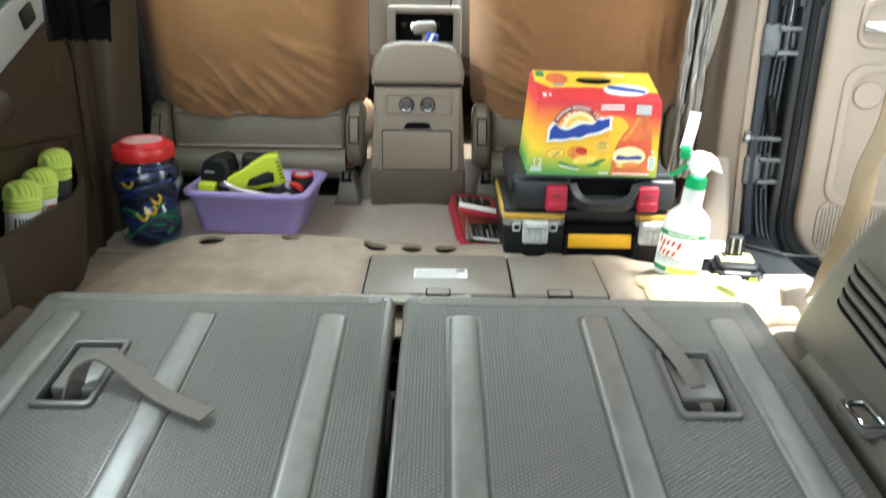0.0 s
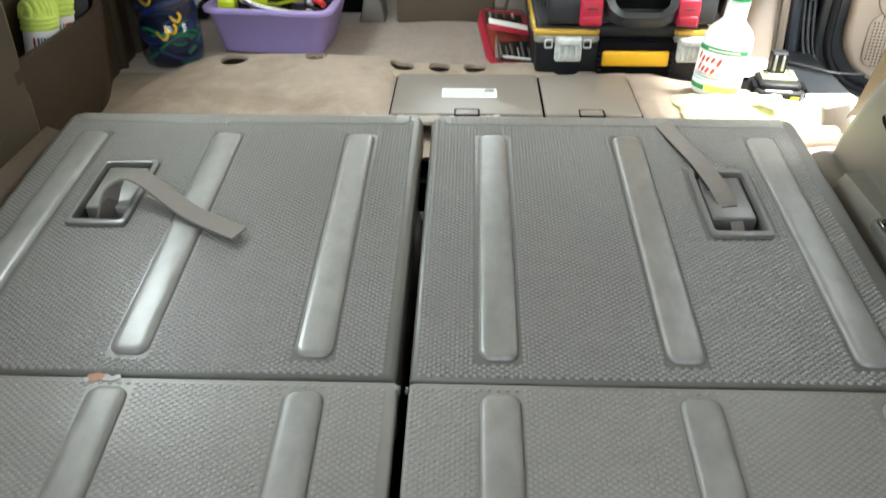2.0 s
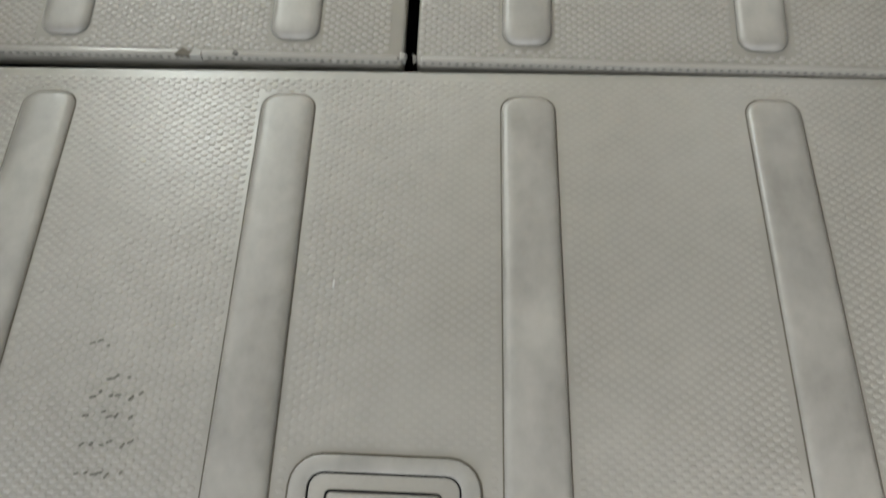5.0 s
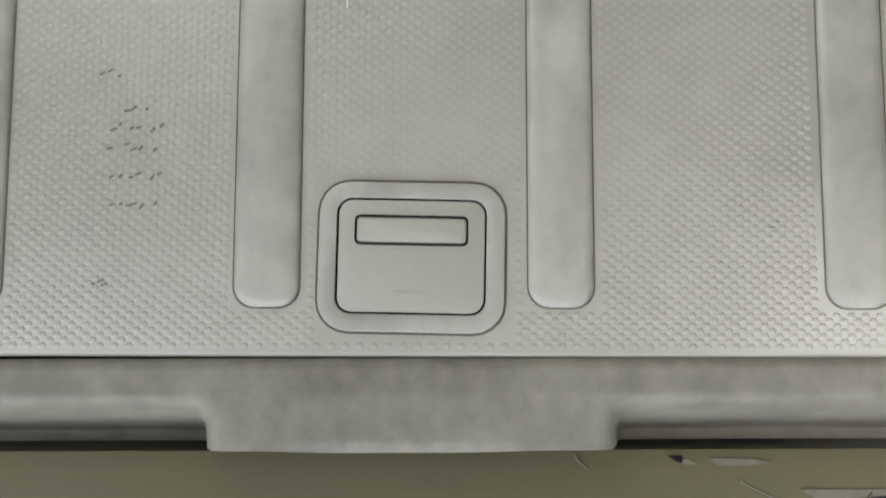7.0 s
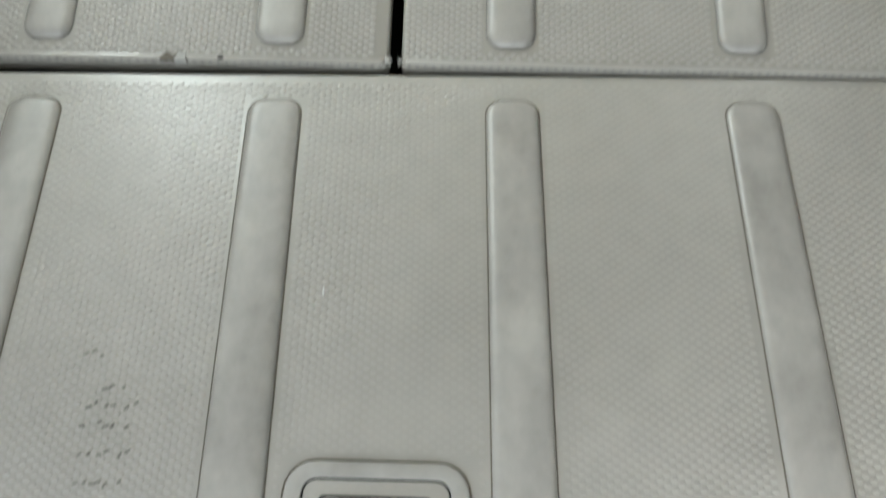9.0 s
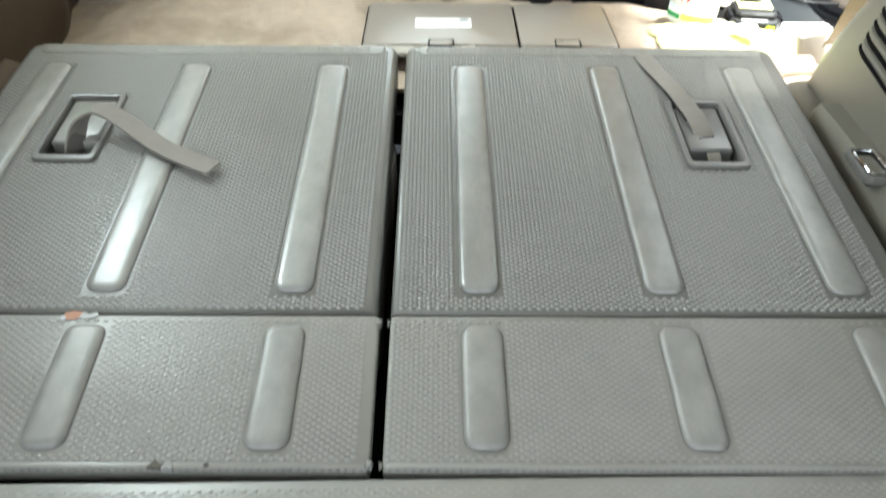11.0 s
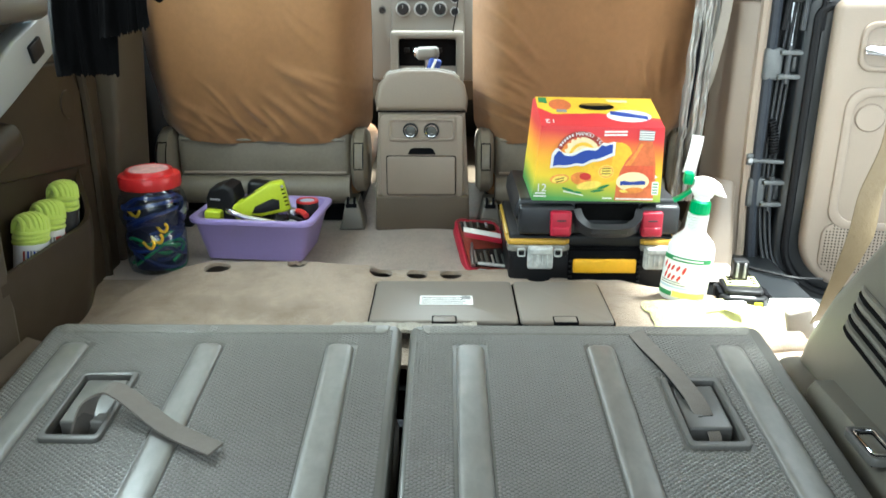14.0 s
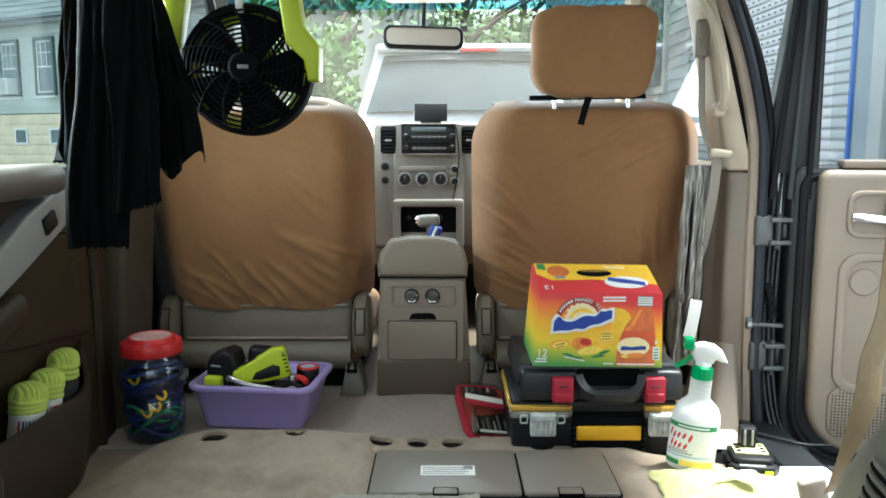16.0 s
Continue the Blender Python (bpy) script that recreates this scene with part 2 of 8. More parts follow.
M["strap"] = fabric("grey_webbing", (0.15, 0.132, 0.113), 2500, 0.1, 0.8, 0.5)
M["strap_dark"] = fabric("dark_grey_webbing", (0.085, 0.076, 0.066), 2500, 0.15, 0.85, 0.5)
M["belt"] = fabric("tan_belt_webbing", (0.155, 0.108, 0.052), 2500, 0.1, 0.7, 0.4)
M["belt_light"] = fabric("light_belt_webbing", (0.25, 0.22, 0.185), 2500, 0.06, 0.6, 0.4)
M["cloth_black"] = fabric("black_shirt_cloth", (0.0022, 0.0022, 0.0026), 900, 0.3, 0.9, 0.35, 0.0)
M["lilac"] = surface("lilac_plastic", (0.37, 0.29, 0.60), 0.4, grain=200, relief=0.06, vary=0.05)
M["red_lid"] = surface("red_plastic", (0.56, 0.022, 0.024), 0.30, grain=90, relief=0.04, vary=0.12)
M["case_black"] = surface("worn_black_case_plastic", (0.016, 0.017, 0.020), 0.38, grain=250, relief=0.12, vary=0.25)
M["red_latch"] = surface("crimson_plastic", (0.38, 0.010, 0.034), 0.4, vary=0.1)
M["lime"] = surface("lime_plastic", (0.50, 0.60, 0.02), 0.42, grain=150, relief=0.06, vary=0.08)
M["yellow"] = surface("yellow_plastic", (0.78, 0.42, 0.01), 0.4, vary=0.08)
M["yellow_dull"] = surface("dull_yellow_plastic", (0.46, 0.27, 0.03), 0.4, vary=0.15)
M["skirt_clear"] = surface("smoky_clear_plastic", (0.20, 0.19, 0.16), 0.15, grain=60, relief=0.1, blotch=30, vary=0.4)
M["amber_clear"] = surface("amber_clear_plastic", (0.55, 0.36, 0.06), 0.25, vary=0.15)
M["white_plastic"] = surface("white_plastic", (0.80, 0.80, 0.78), 0.38, grain=100, relief=0.04, vary=0.03)
M["green_plastic"] = surface("green_plastic", (0.006, 0.34, 0.11), 0.4, vary=0.1)
M["paper"] = surface("white_paper", (0.78, 0.78, 0.76), 0.7, vary=0.04)
M["ink_red"] = surface("red_ink", (0.55, 0.03, 0.025), 0.6, vary=0.08)
M["ink_green"] = surface("green_ink", (0.03, 0.22, 0.07), 0.6, vary=0.08)
M["ink_black"] = surface("black_ink", (0.02, 0.02, 0.022), 0.6, vary=0.1)
M["ink_grey"] = surface("grey_ink", (0.25, 0.25, 0.25), 0.6, vary=0.1)
M["button_grey"] = surface("dull_button", (0.10, 0.10, 0.10), 0.5, vary=0.1)
M["ink_blue"] = surface("blue_ink", (0.015, 0.05, 0.30), 0.5, vary=0.08)
M["ink_orange"] = surface("orange_ink", (0.82, 0.34, 0.07), 0.5, blotch=30, vary=0.2)
M["ink_yellow"] = surface("yellow_ink", (0.88, 0.66, 0.12), 0.5, blotch=30, vary=0.15)
M["ink_pale"] = surface("pale_blue_ink", (0.42, 0.52, 0.62), 0.5, vary=0.1)
M["ink_amber"] = surface("amber_ink", (0.62, 0.15, 0.05), 0.45, blotch=20, vary=0.25)
M["ink_cream"] = surface("cream_ink", (0.85, 0.70, 0.40), 0.5, vary=0.1)
M["ink_gold"] = surface("golden_print", (0.86, 0.52, 0.04), 0.45, blotch=30, vary=0.12)
M["ink_maroon"] = surface("dark_red_print", (0.30, 0.035, 0.02), 0.5, vary=0.1)
M["ink_brown"] = surface("brown_print", (0.22, 0.12, 0.02), 0.5, vary=0.1)
M["ink_mango"] = surface("mango_print", (0.80, 0.26, 0.05), 0.45, blotch=40, vary=0.3)
M["ink_tea"] = surface("red_tea_print", (0.62, 0.10, 0.04), 0.45, blotch=25, vary=0.2)
M["battery_cream"] = surface("pale_lime_plastic", (0.62, 0.60, 0.30), 0.4, vary=0.06)
M["rope"] = fabric("neon_rope", (0.55, 0.68, 0.13), 1500, 0.1, 0.85, 0.6)
M["towel"] = carpet("yellow_towel", (0.74, 0.73, 0.30), 600, 0.15, 1.0)
M["cord_dark"] = surface("dark_cord_heap", (0.006, 0.012, 0.04), 0.6, grain=60, relief=0.6, blotch=40, vary=0.5, depth=0.006)
M["navy_cord"] = surface("navy_cord", (0.008, 0.016, 0.075), 0.5, vary=0.2)
M["glare_red"] = surface("red_lid_glare", (0.64, 0.38, 0.37), 0.35, grain=60, relief=0.1, blotch=70, vary=0.35)
M["blue_cord"] = surface("blue_cord", (0.012, 0.035, 0.17), 0.5, vary=0.2)
M["green_cord"] = surface("green_cord", (0.008, 0.20, 0.07), 0.5, vary=0.2)
M["yellow_cord"] = surface("yellow_cord", (0.70, 0.42, 0.02), 0.5, vary=0.2)
M["jar_clear"] = clear("clear_jar_plastic", (0.72, 0.80, 0.86), 0.08, 0.09)
M["latch_clear"] = surface("frosted_clear_plastic", (0.46, 0.47, 0.44), 0.18, grain=60, relief=0.2, blotch=30, vary=0.3)
M["case_clear"] = clear("clear_case_lid", (0.85, 0.85, 0.85), 0.08)
M["glass"] = clear("window_glass", (0.90, 0.93, 0.93), 0.01)
M["glass_side"] = clear("side_window_glass", (0.84, 0.92, 0.92), 0.01, 0.004, 7.0)
M["glass_dark"] = clear("dark_privacy_glass", (0.10, 0.11, 0.11), 0.02)
M["glass_blue"] = clear("windscreen_tint_band", (0.25, 0.60, 0.75), 0.01)
M["mirror"] = surface("mirror_glass", (0.85, 0.85, 0.85), 0.02, 1.0, relief=0.0, vary=0.01)
M["foil_streaked"] = surface("streaked_silver_foil", (0.24, 0.225, 0.205), 0.38, 0.45, grain=80, relief=0.5, blotch=70, vary=0.75, depth=0.004, stretch=(1, 1, 0.05))
M["bumper"] = surface("olive_tan_paint", (0.047, 0.041, 0.021), 0.66, grain=150, relief=0.04, vary=0.07)
M["scar"] = surface("exposed_foam", (0.33, 0.17, 0.11), 0.8, grain=150, relief=0.6, vary=0.2)
for key in ("black_plastic", "taupe_mid", "door_brown", "taupe_dark", "rubber", "seal_grey"):
    M[key].node_tree.nodes["Principled BSDF"].inputs["Specular IOR Level"].default_value = 0.25
for key in ("black_matte", "void", "groove", "quarter_dark"):
    M[key].node_tree.nodes["Principled BSDF"].inputs["Specular IOR Level"].default_value = 0.05
for key in ("sill", "bumper"):
    M[key].node_tree.nodes["Principled BSDF"].inputs["Specular IOR Level"].default_value = 0.15
# outside
M["asphalt"] = surface("asphalt", (0.06, 0.06, 0.062), 0.9, grain=60, relief=0.5, blotch=0.6, vary=0.2, depth=0.01)
M["concrete"] = surface("concrete", (0.36, 0.35, 0.33), 0.85, grain=40, relief=0.3, blotch=1.0, vary=0.12, depth=0.006)
M["siding_white"] = surface("white_siding", (0.40, 0.41, 0.40), 0.6, grain=12, relief=0.1, blotch=1.2, vary=0.07, depth=0.004)
M["siding_house"] = surface("weathered_pale_siding", (0.30, 0.32, 0.30), 0.65, grain=12, relief=0.1, blotch=1.2, vary=0.08, depth=0.004)
M["trim_dark"] = surface("dark_green_window_trim", (0.06, 0.075, 0.072), 0.5, vary=0.1)
M["roof_grey"] = surface("slate_grey_cornice", (0.13, 0.145, 0.15), 0.7, grain=10, relief=0.2, vary=0.12)
M["siding_grey"] = surface("grey_blue_siding", (0.32, 0.37, 0.39), 0.6, grain=12, relief=0.1, blotch=1.2, vary=0.07, depth=0.004)
M["shutter"] = surface("white_metal_shutter", (0.42, 0.44, 0.45), 0.5, grain=12, relief=0.1, blotch=1.2, vary=0.07)
M["blue_paint"] = surface("blue_post_paint", (0.03, 0.13, 0.45), 0.5, grain=15, relief=0.1, blotch=2, vary=0.15)
M["stone"] = surface("tan_stone", (0.42, 0.36, 0.26), 0.85, grain=14, relief=0.5, blotch=2.5, vary=0.2, depth=0.02)
M["window_dark"] = surface("dark_window_glass", (0.10, 0.12, 0.13), 0.08, grain=3, relief=0.0, blotch=1.0, vary=0.3)
M["car_white"] = surface("white_car_paint", (0.60, 0.60, 0.60), 0.3, grain=20, relief=0.0, vary=0.03, coat=0.6)
M["car_glass"] = surface("car_rear_glass", (0.06, 0.075, 0.082), 0.2, grain=3, relief=0.0, blotch=1.5, vary=0.25)
M["car_glass"].node_tree.nodes["Principled BSDF"].inputs["Specular IOR Level"].default_value = 0.2
M["lamp_red"] = surface("red_lamp_lens", (0.5, 0.015, 0.02), 0.2, vary=0.1)
M["leaf"] = surface("leaves", (0.07, 0.13, 0.03), 0.6, grain=4, relief=0.0, blotch=1.0, vary=0.35)
M["bark"] = surface("bark", (0.10, 0.08, 0.06), 0.9, grain=20, relief=0.6, vary=0.25, depth=0.02)


def tea_box_print():
    n = Nodes("printed_carton")
    xyz = n.add("ShaderNodeSeparateXYZ")
    n.link(n.co, xyz.inputs[0])
    wob = n.math("MULTIPLY", n.math("SUBTRACT", n.noise(14.0, 3), 0.5), 0.05)
    slope = n.math("ADD", n.math("MULTIPLY", xyz.outputs["Z"], 4.6), n.math("MULTIPLY", xyz.outputs["X"], 0.45))
    f = n.math("ADD", slope, wob)
    c = n.ramp(f, [(0.0, (0.10, 0.32, 0.08)), (0.10, (0.42, 0.50, 0.06)), (0.22, (0.82, 0.60, 0.04)), (0.40, (0.86, 0.44, 0.03)), (0.55, (0.80, 0.20, 0.04)), (0.66, (0.66, 0.045, 0.05)), (0.82, (0.62, 0.035, 0.05)), (0.92, (0.80, 0.22, 0.04)), (1.0, (0.84, 0.50, 0.04))])
    n.link(c, n.b.inputs["Base Color"])
    n.b.inputs["Roughness"].default_value = 0.38
    n.link(n.bump(n.noise(25.0, 3), 0.15, 0.003), n.b.inputs["Normal"])
    return n.m


M["carton"] = tea_box_print()

# ---- mesh helpers ----
ORIGIN = {}


def thing(name, loc, label, category, group="", kind=""):
    """An Empty at a thing's base, to carry its parts."""
    ob = new(name)
    ob.location = loc
    ob.empty_display_size = 0.05
    ORIGIN[ob.name] = Vector(loc)
    return tagged(ob, label, category, group, kind)


def part(name, bm, material, parent=None, label="", sharp=38, kind=""):
    """Links a bmesh, built in the world's coordinates, as one mesh under a thing or a part."""
    base = ORIGIN[parent.name] if parent else Vector((0, 0, 0))
    bmesh.ops.translate(bm, verts=bm.verts, vec=-base)
    me = bpy.data.meshes.new(name)
    bm.to_mesh(me)
    bm.free()
    me.materials.append(M[material] if isinstance(material, str) else material)
    me.polygons.foreach_set("use_smooth", [True] * len(me.polygons))
    me.set_sharp_from_angle(angle=radians(sharp))
    ob = new(name, me)
    ob.parent = parent
    ORIGIN[ob.name] = base
    return tagged(ob, label, kind=kind)


def solo(name, bm, material, label, category, group="", kind="", sharp=38):
    """A thing that is one mesh."""
    ob = part(name, bm, material, None, label, sharp)
    return tagged(ob, label, category, group, kind)


def rbox(lo, hi, r=0.004, seg=2):
    """A box between two corners with rounded edges."""
    bm = bmesh.new()
    bmesh.ops.create_cube(bm, size=1)
    c, s = (Vector(lo) + Vector(hi)) / 2, Vector(hi) - Vector(lo)
    for v in bm.verts:
        v.co = Vector((v.co.x * s.x, v.co.y * s.y, v.co.z * s.z)) + c
    if r > 0:
        r = min(r, 0.48 * min(abs(k) for k in s))
        bmesh.ops.bevel(bm, geom=bm.edges[:], offset=r, segments=seg, profile=0.5, affect="EDGES")
    return bm


def turned(bm, m):
    bmesh.ops.transform(bm, matrix=m, verts=bm.verts)
    return bm


def about(c, rx=0, ry=0, rz=0):
    """A turn about the point c."""
    return Matrix.Translation(c) @ pose(0, 0, 0, rx, ry, rz) @ Matrix.Translation(-Vector(c))


def prism(points, axis, a, b, r=0.0, seg=2):
    """A flat outline pulled along an axis from a to b. Outline in the other two axes, in order."""
    bm = bmesh.new()

    def at(p, d):
        return {"x": (d, p[0], p[1]), "y": (p[0], d, p[1]), "z": (p[0], p[1], d)}[axis]

    lo = [bm.verts.new(at(p, a)) for p in points]
    hi = [bm.verts.new(at(p, b)) for p in points]
    bm.faces.new(lo)
    bm.faces.new(hi)
    for i in range(len(points)):
        j = (i + 1) % len(points)
        bm.faces.new((lo[i], lo[j], hi[j], hi[i]))
    bmesh.ops.recalc_face_normals(bm, faces=bm.faces[:])
    if r > 0:
        caps = {e for f in bm.faces if len(f.verts) == len(points) for e in f.edges} if len(points) > 4 else set(bm.edges)
        bmesh.ops.bevel(bm, geom=list(caps), offset=r, segments=seg, profile=0.5, affect="EDGES")
    return bm


def rounded(x0, y0, x1, y1, r, n=5):
    """The outline of a rectangle with round corners."""
    out = []
    for cx, cy, a0 in ((x1 - r, y1 - r, 0), (x0 + r, y1 - r, 90), (x0 + r, y0 + r, 180), (x1 - r, y0 + r, 270)):
        for k in range(n + 1):
            a = radians(a0 + 90 * k / n)
            out.append((cx + r * math.cos(a), cy + r * math.sin(a)))
    return out


def lathe(c, profile, seg=24, axis="z", sx=1.0, sy=1.0):
    """A profile of (radius, height) turned about an axis through c."""
    bm = bmesh.new()
    rings = []
    for r, h in profile:
        if r < 1e-6:
            rings.append([bm.verts.new((0, 0, h))])
        else:
            rings.append([bm.verts.new((sx * r * math.cos(2 * math.pi * k / seg), sy * r * math.sin(2 * math.pi * k / seg), h)) for k in range(seg)])
    for p, q in zip(rings, rings[1:]):
        for k in range(seg):
            a, b = p[k % len(p)], p[(k + 1) % len(p)]
            d, e = q[k % len(q)], q[(k + 1) % len(q)]
            vs = []
            for v in (a, b, e, d):
                if v not in vs:
                    vs.append(v)
            if len(vs) > 2:
                bm.faces.new(vs)
    bmesh.ops.recalc_face_normals(bm, faces=bm.faces[:])
    m = {"z": Matrix(), "y": pose(0, 0, 0, 90, 0, 0), "x": pose(0, 0, 0, 0, 90, 0)}[axis]
    return turned(bm, Matrix.Translation(c) @ m)


def tube(points, r, seg=8, closed=False, flat=None):
    """A round (or, with flat=(half width, half thickness, side), a strap-like) sweep along points."""
    bm = bmesh.new()
    ps = [Vector(p) for p in points]
    n = len(ps)
    rings = []
    up = None
    for i, p in enumerate(ps):
        d = (ps[(i + 1) % n] - ps[i - 1]) if closed else (ps[min(i + 1, n - 1)] - ps[max(i - 1, 0)])
        d.normalize()
        if flat:
            side = Vector(flat[2])
            side = (side - d * side.dot(d)).normalized()
            nrm = d.cross(side)
            ring = [p + side * a * flat[0] + nrm * b * flat[1] for a, b in ((1, 1), (-1, 1), (-1, -1), (1, -1))]
        else:
            if up is None:
                up = d.orthogonal().normalized()
            up = (up - d * up.dot(d)).normalized()
            w = d.cross(up)
            rr = r[i] if isinstance(r, (list, tuple)) else r
            ring = [p + (up * math.cos(2 * math.pi * k / seg) + w * math.sin(2 * math.pi * k / seg)) * rr for k in range(seg)]
        rings.append([bm.verts.new(v) for v in ring])
    m = len(rings[0])
    pairs = list(zip(rings, rings[1:])) + ([(rings[-1], rings[0])] if closed else [])
    for p, q in pairs:
        for k in range(m):
            bm.faces.new((p[k], p[(k + 1) % m], q[(k + 1) % m], q[k]))
    if not closed:
        bm.faces.new(rings[0])
        bm.faces.new(rings[-1])
    bmesh.ops.recalc_face_normals(bm, faces=bm.faces[:])
    return bm


def smooth_line(points, per=8):
    """Points of a smooth curve through the given ones."""
    ps = [Vector(p) for p in points]
    out = []
    for i in range(len(ps) - 1):
        a, b, c, d = ps[max(i - 1, 0)], ps[i], ps[i + 1], ps[min(i + 2, len(ps) - 1)]
        for k in range(per):
            t = k / per
            out.append(0.5 * ((2 * b) + (c - a) * t + (2 * a - 5 * b + 4 * c - d) * t * t + (3 * b - a - 3 * c + d) * t ** 3))
    return out + [ps[-1]]


def sheet(nu, nv, fn, thick=0.0):
    """A sheet of nu x nv quads at fn(u, v); thick: pushed out along its normals into a solid."""
    bm = bmesh.new()
    vs = [[bm.verts.new(fn(i / nu, j / nv)) for i in range(nu + 1)] for j in range(nv + 1)]
    for j in range(nv):
        for i in range(nu):
            bm.faces.new((vs[j][i], vs[j][i + 1], vs[j + 1][i + 1], vs[j + 1][i]))
    bmesh.ops.recalc_face_normals(bm, faces=bm.faces[:])
    if thick:
        bmesh.ops.solidify(bm, geom=bm.faces[:], thickness=thick)
    return bm


def join(*bms):
    """Several bmeshes as one."""
    out = bmesh.new()
    for b in bms:
        me = bpy.data.meshes.new("tmp")
        b.to_mesh(me)
        b.free()
        out.from_mesh(me)
        bpy.data.meshes.remove(me)
    return out


def ring_outline(outer, inner, axis, a, b, r=0.0):
    """A flat frame between two outlines with as many points each."""
    bm = bmesh.new()

    def at(p, d):
        return {"x": (d, p[0], p[1]), "y": (p[0], d, p[1]), "z": (p[0], p[1], d)}[axis]

    n = len(outer)
    vs = [[bm.verts.new(at(p, d)) for p in o] for o, d in ((outer, a), (outer, b), (inner, b), (inner, a))]
    for k in range(4):
        p, q = vs[k], vs[(k + 1) % 4]
        for i in range(n):
            bm.faces.new((p[i], p[(i + 1) % n], q[(i + 1) % n], q[i]))
    bmesh.ops.recalc_face_normals(bm, faces=bm.faces[:])
    if r:
        edges = [e for e in bm.edges if len(e.link_faces) == 2 and e.calc_face_angle(0) > 1.2]
        bmesh.ops.bevel(bm, geom=edges, offset=r, segments=2, profile=0.5, affect="EDGES")
    return bm


def letters(text, size, m, depth=0.0004):
    """Words in the built-in font as a bmesh, laid by the matrix m."""
    cu = bpy.data.curves.new("words", "FONT")
    cu.body, cu.size, cu.extrude, cu.align_x, cu.align_y = text, size, depth, "CENTER", "CENTER"
    ob = new("words", cu)
    me = bpy.data.meshes.new_from_object(ob.evaluated_get(bpy.context.evaluated_depsgraph_get()))
    bpy.data.objects.remove(ob)
    bpy.data.curves.remove(cu)
    bm = bmesh.new()
    bm.from_mesh(me)
    bpy.data.meshes.remove(me)
    return turned(bm, m)


# ---- load floor: rear panel, hinge flaps, folded seatbacks ----
HINGE_Y, FRONT_Y, GAP_Y = 0.660, 1.250, 0.468
HINGE_Z = 0.025   # the flaps and the folded seatbacks climb towards the front


def panel(parent, name, x0, x1, y0, y1, thick, r, corner, z=0.0, label="", by=Matrix(), material="stud_gap"):
    bm = turned(prism(rounded(x0, y0, x1, y1, corner, 4), "z", z - thick, z, r, 3), by)
    return part(name, bm, material, parent, label, sharp=50)


STUD_X, STUD_Y = 0.01015, 0.0073


def stud_field(parent, x0, x1, y0, y1, z, by, bare, height=0.0009, wear=0.0, material="stud"):
    """Rows of low moulded studs on a panel, set alternately; bare: oblongs that have none."""
    verts, faces = [], []
    rim = [(math.cos(k * math.pi / 3), math.sin(k * math.pi / 3)) for k in range(6)]
    for j in range(int((y1 - y0) / (STUD_Y / 2))):
        y = y0 + j * STUD_Y / 2
        for i in range(int((x1 - x0) / STUD_X)):
            x = x0 + (i + 0.5 * (j % 2)) * STUD_X
            if any(a < x < b and c < y < d for a, b, c, d in bare):
                continue
            h = height * (1 - wear * max(0.0, min(1.0, 0.55 + 1.5 * noise.noise((x * 3.1, y * 3.1, 4.0)))))
            k = len(verts)
            for r, f in ((0.0034, -0.0004), (0.0024, 0.72 * h), (0.0013, h)):
                verts.extend(by @ Vector((x + r * c * 1.12, y + r * q * 0.86, z + f)) for c, q in rim)
            for a in (0, 6):
                faces.extend((k + a + q, k + a + (q + 1) % 6, k + a + 6 + (q + 1) % 6, k + a + 6 + q) for q in range(6))
            faces.append(tuple(range(k + 12, k + 18)))
    base = ORIGIN[parent.name]
    me = bpy.data.meshes.new("studs")
    me.from_pydata([v - base for v in verts], [], faces)
    me.materials.append(M[material])
    me.polygons.foreach_set("use_smooth", [True] * len(me.polygons))
    ob = new("studs", me)
    ob.parent = parent
    ORIGIN[ob.name] = base
    return tagged(ob, "rows of small raised studs", kind="stuff")


def rib_gaps(centres, w, y0, y1):
    """The oblongs that ribs take up."""
    return [(c - w / 2 - 0.004, c + w / 2 + 0.004, y0 - 0.004, y1 + 0.004) for c in centres]


def pad(parent, cx, w, y0, y1, z, tilt=None, dirty=True):
    """A smooth raised rib with round ends; dirt sits round the older ones."""
    h = w / 2
    top = 0.0048 if dirty else 0.0064
    bm = bmesh.new()
    loops = []
    for inset, rise in ((0.0, -0.004), (0.0, 0.12 * top), (0.0008, 0.42 * top), (0.0026, 0.72 * top), (0.0058, 0.91 * top), (0.0105, top)):
        ring_ = rounded(cx - h + inset, y0 + inset, cx + h - inset, y1 - inset, max(0.0015, h * 0.66 - 0.85 * inset), 6)
        loops.append([bm.verts.new((x, y, z + rise)) for x, y in ring_])
    for p, q in zip(loops, loops[1:]):
        for i in range(len(p)):
            bm.faces.new((p[i], p[(i + 1) % len(p)], q[(i + 1) % len(p)], q[i]))
    bm.faces.new(loops[-1])
    bmesh.ops.recalc_face_normals(bm, faces=bm.faces[:])
    g = 0.0011 if dirty else 0.0006
    groove = ring_outline(rounded(cx - h - g, y0 - g, cx + h + g, y1 + g, h * 0.62 + g, 5), rounded(cx - h + 0.001, y0 + 0.001, cx + h - 0.001, y1 - 0.001, h * 0.62 - 0.001, 5), "z", z - 0.003, z + 0.0004)
    if tilt:
        turned(bm, tilt)
        turned(groove, tilt)
    rib = part("rib", bm, "rib" if y1 > 1.0 else "rib_worn", parent, sharp=70)
    part("rib_groove", groove, "groove" if dirty else "bezel", rib, "dirty groove" if dirty else "")
    return rib


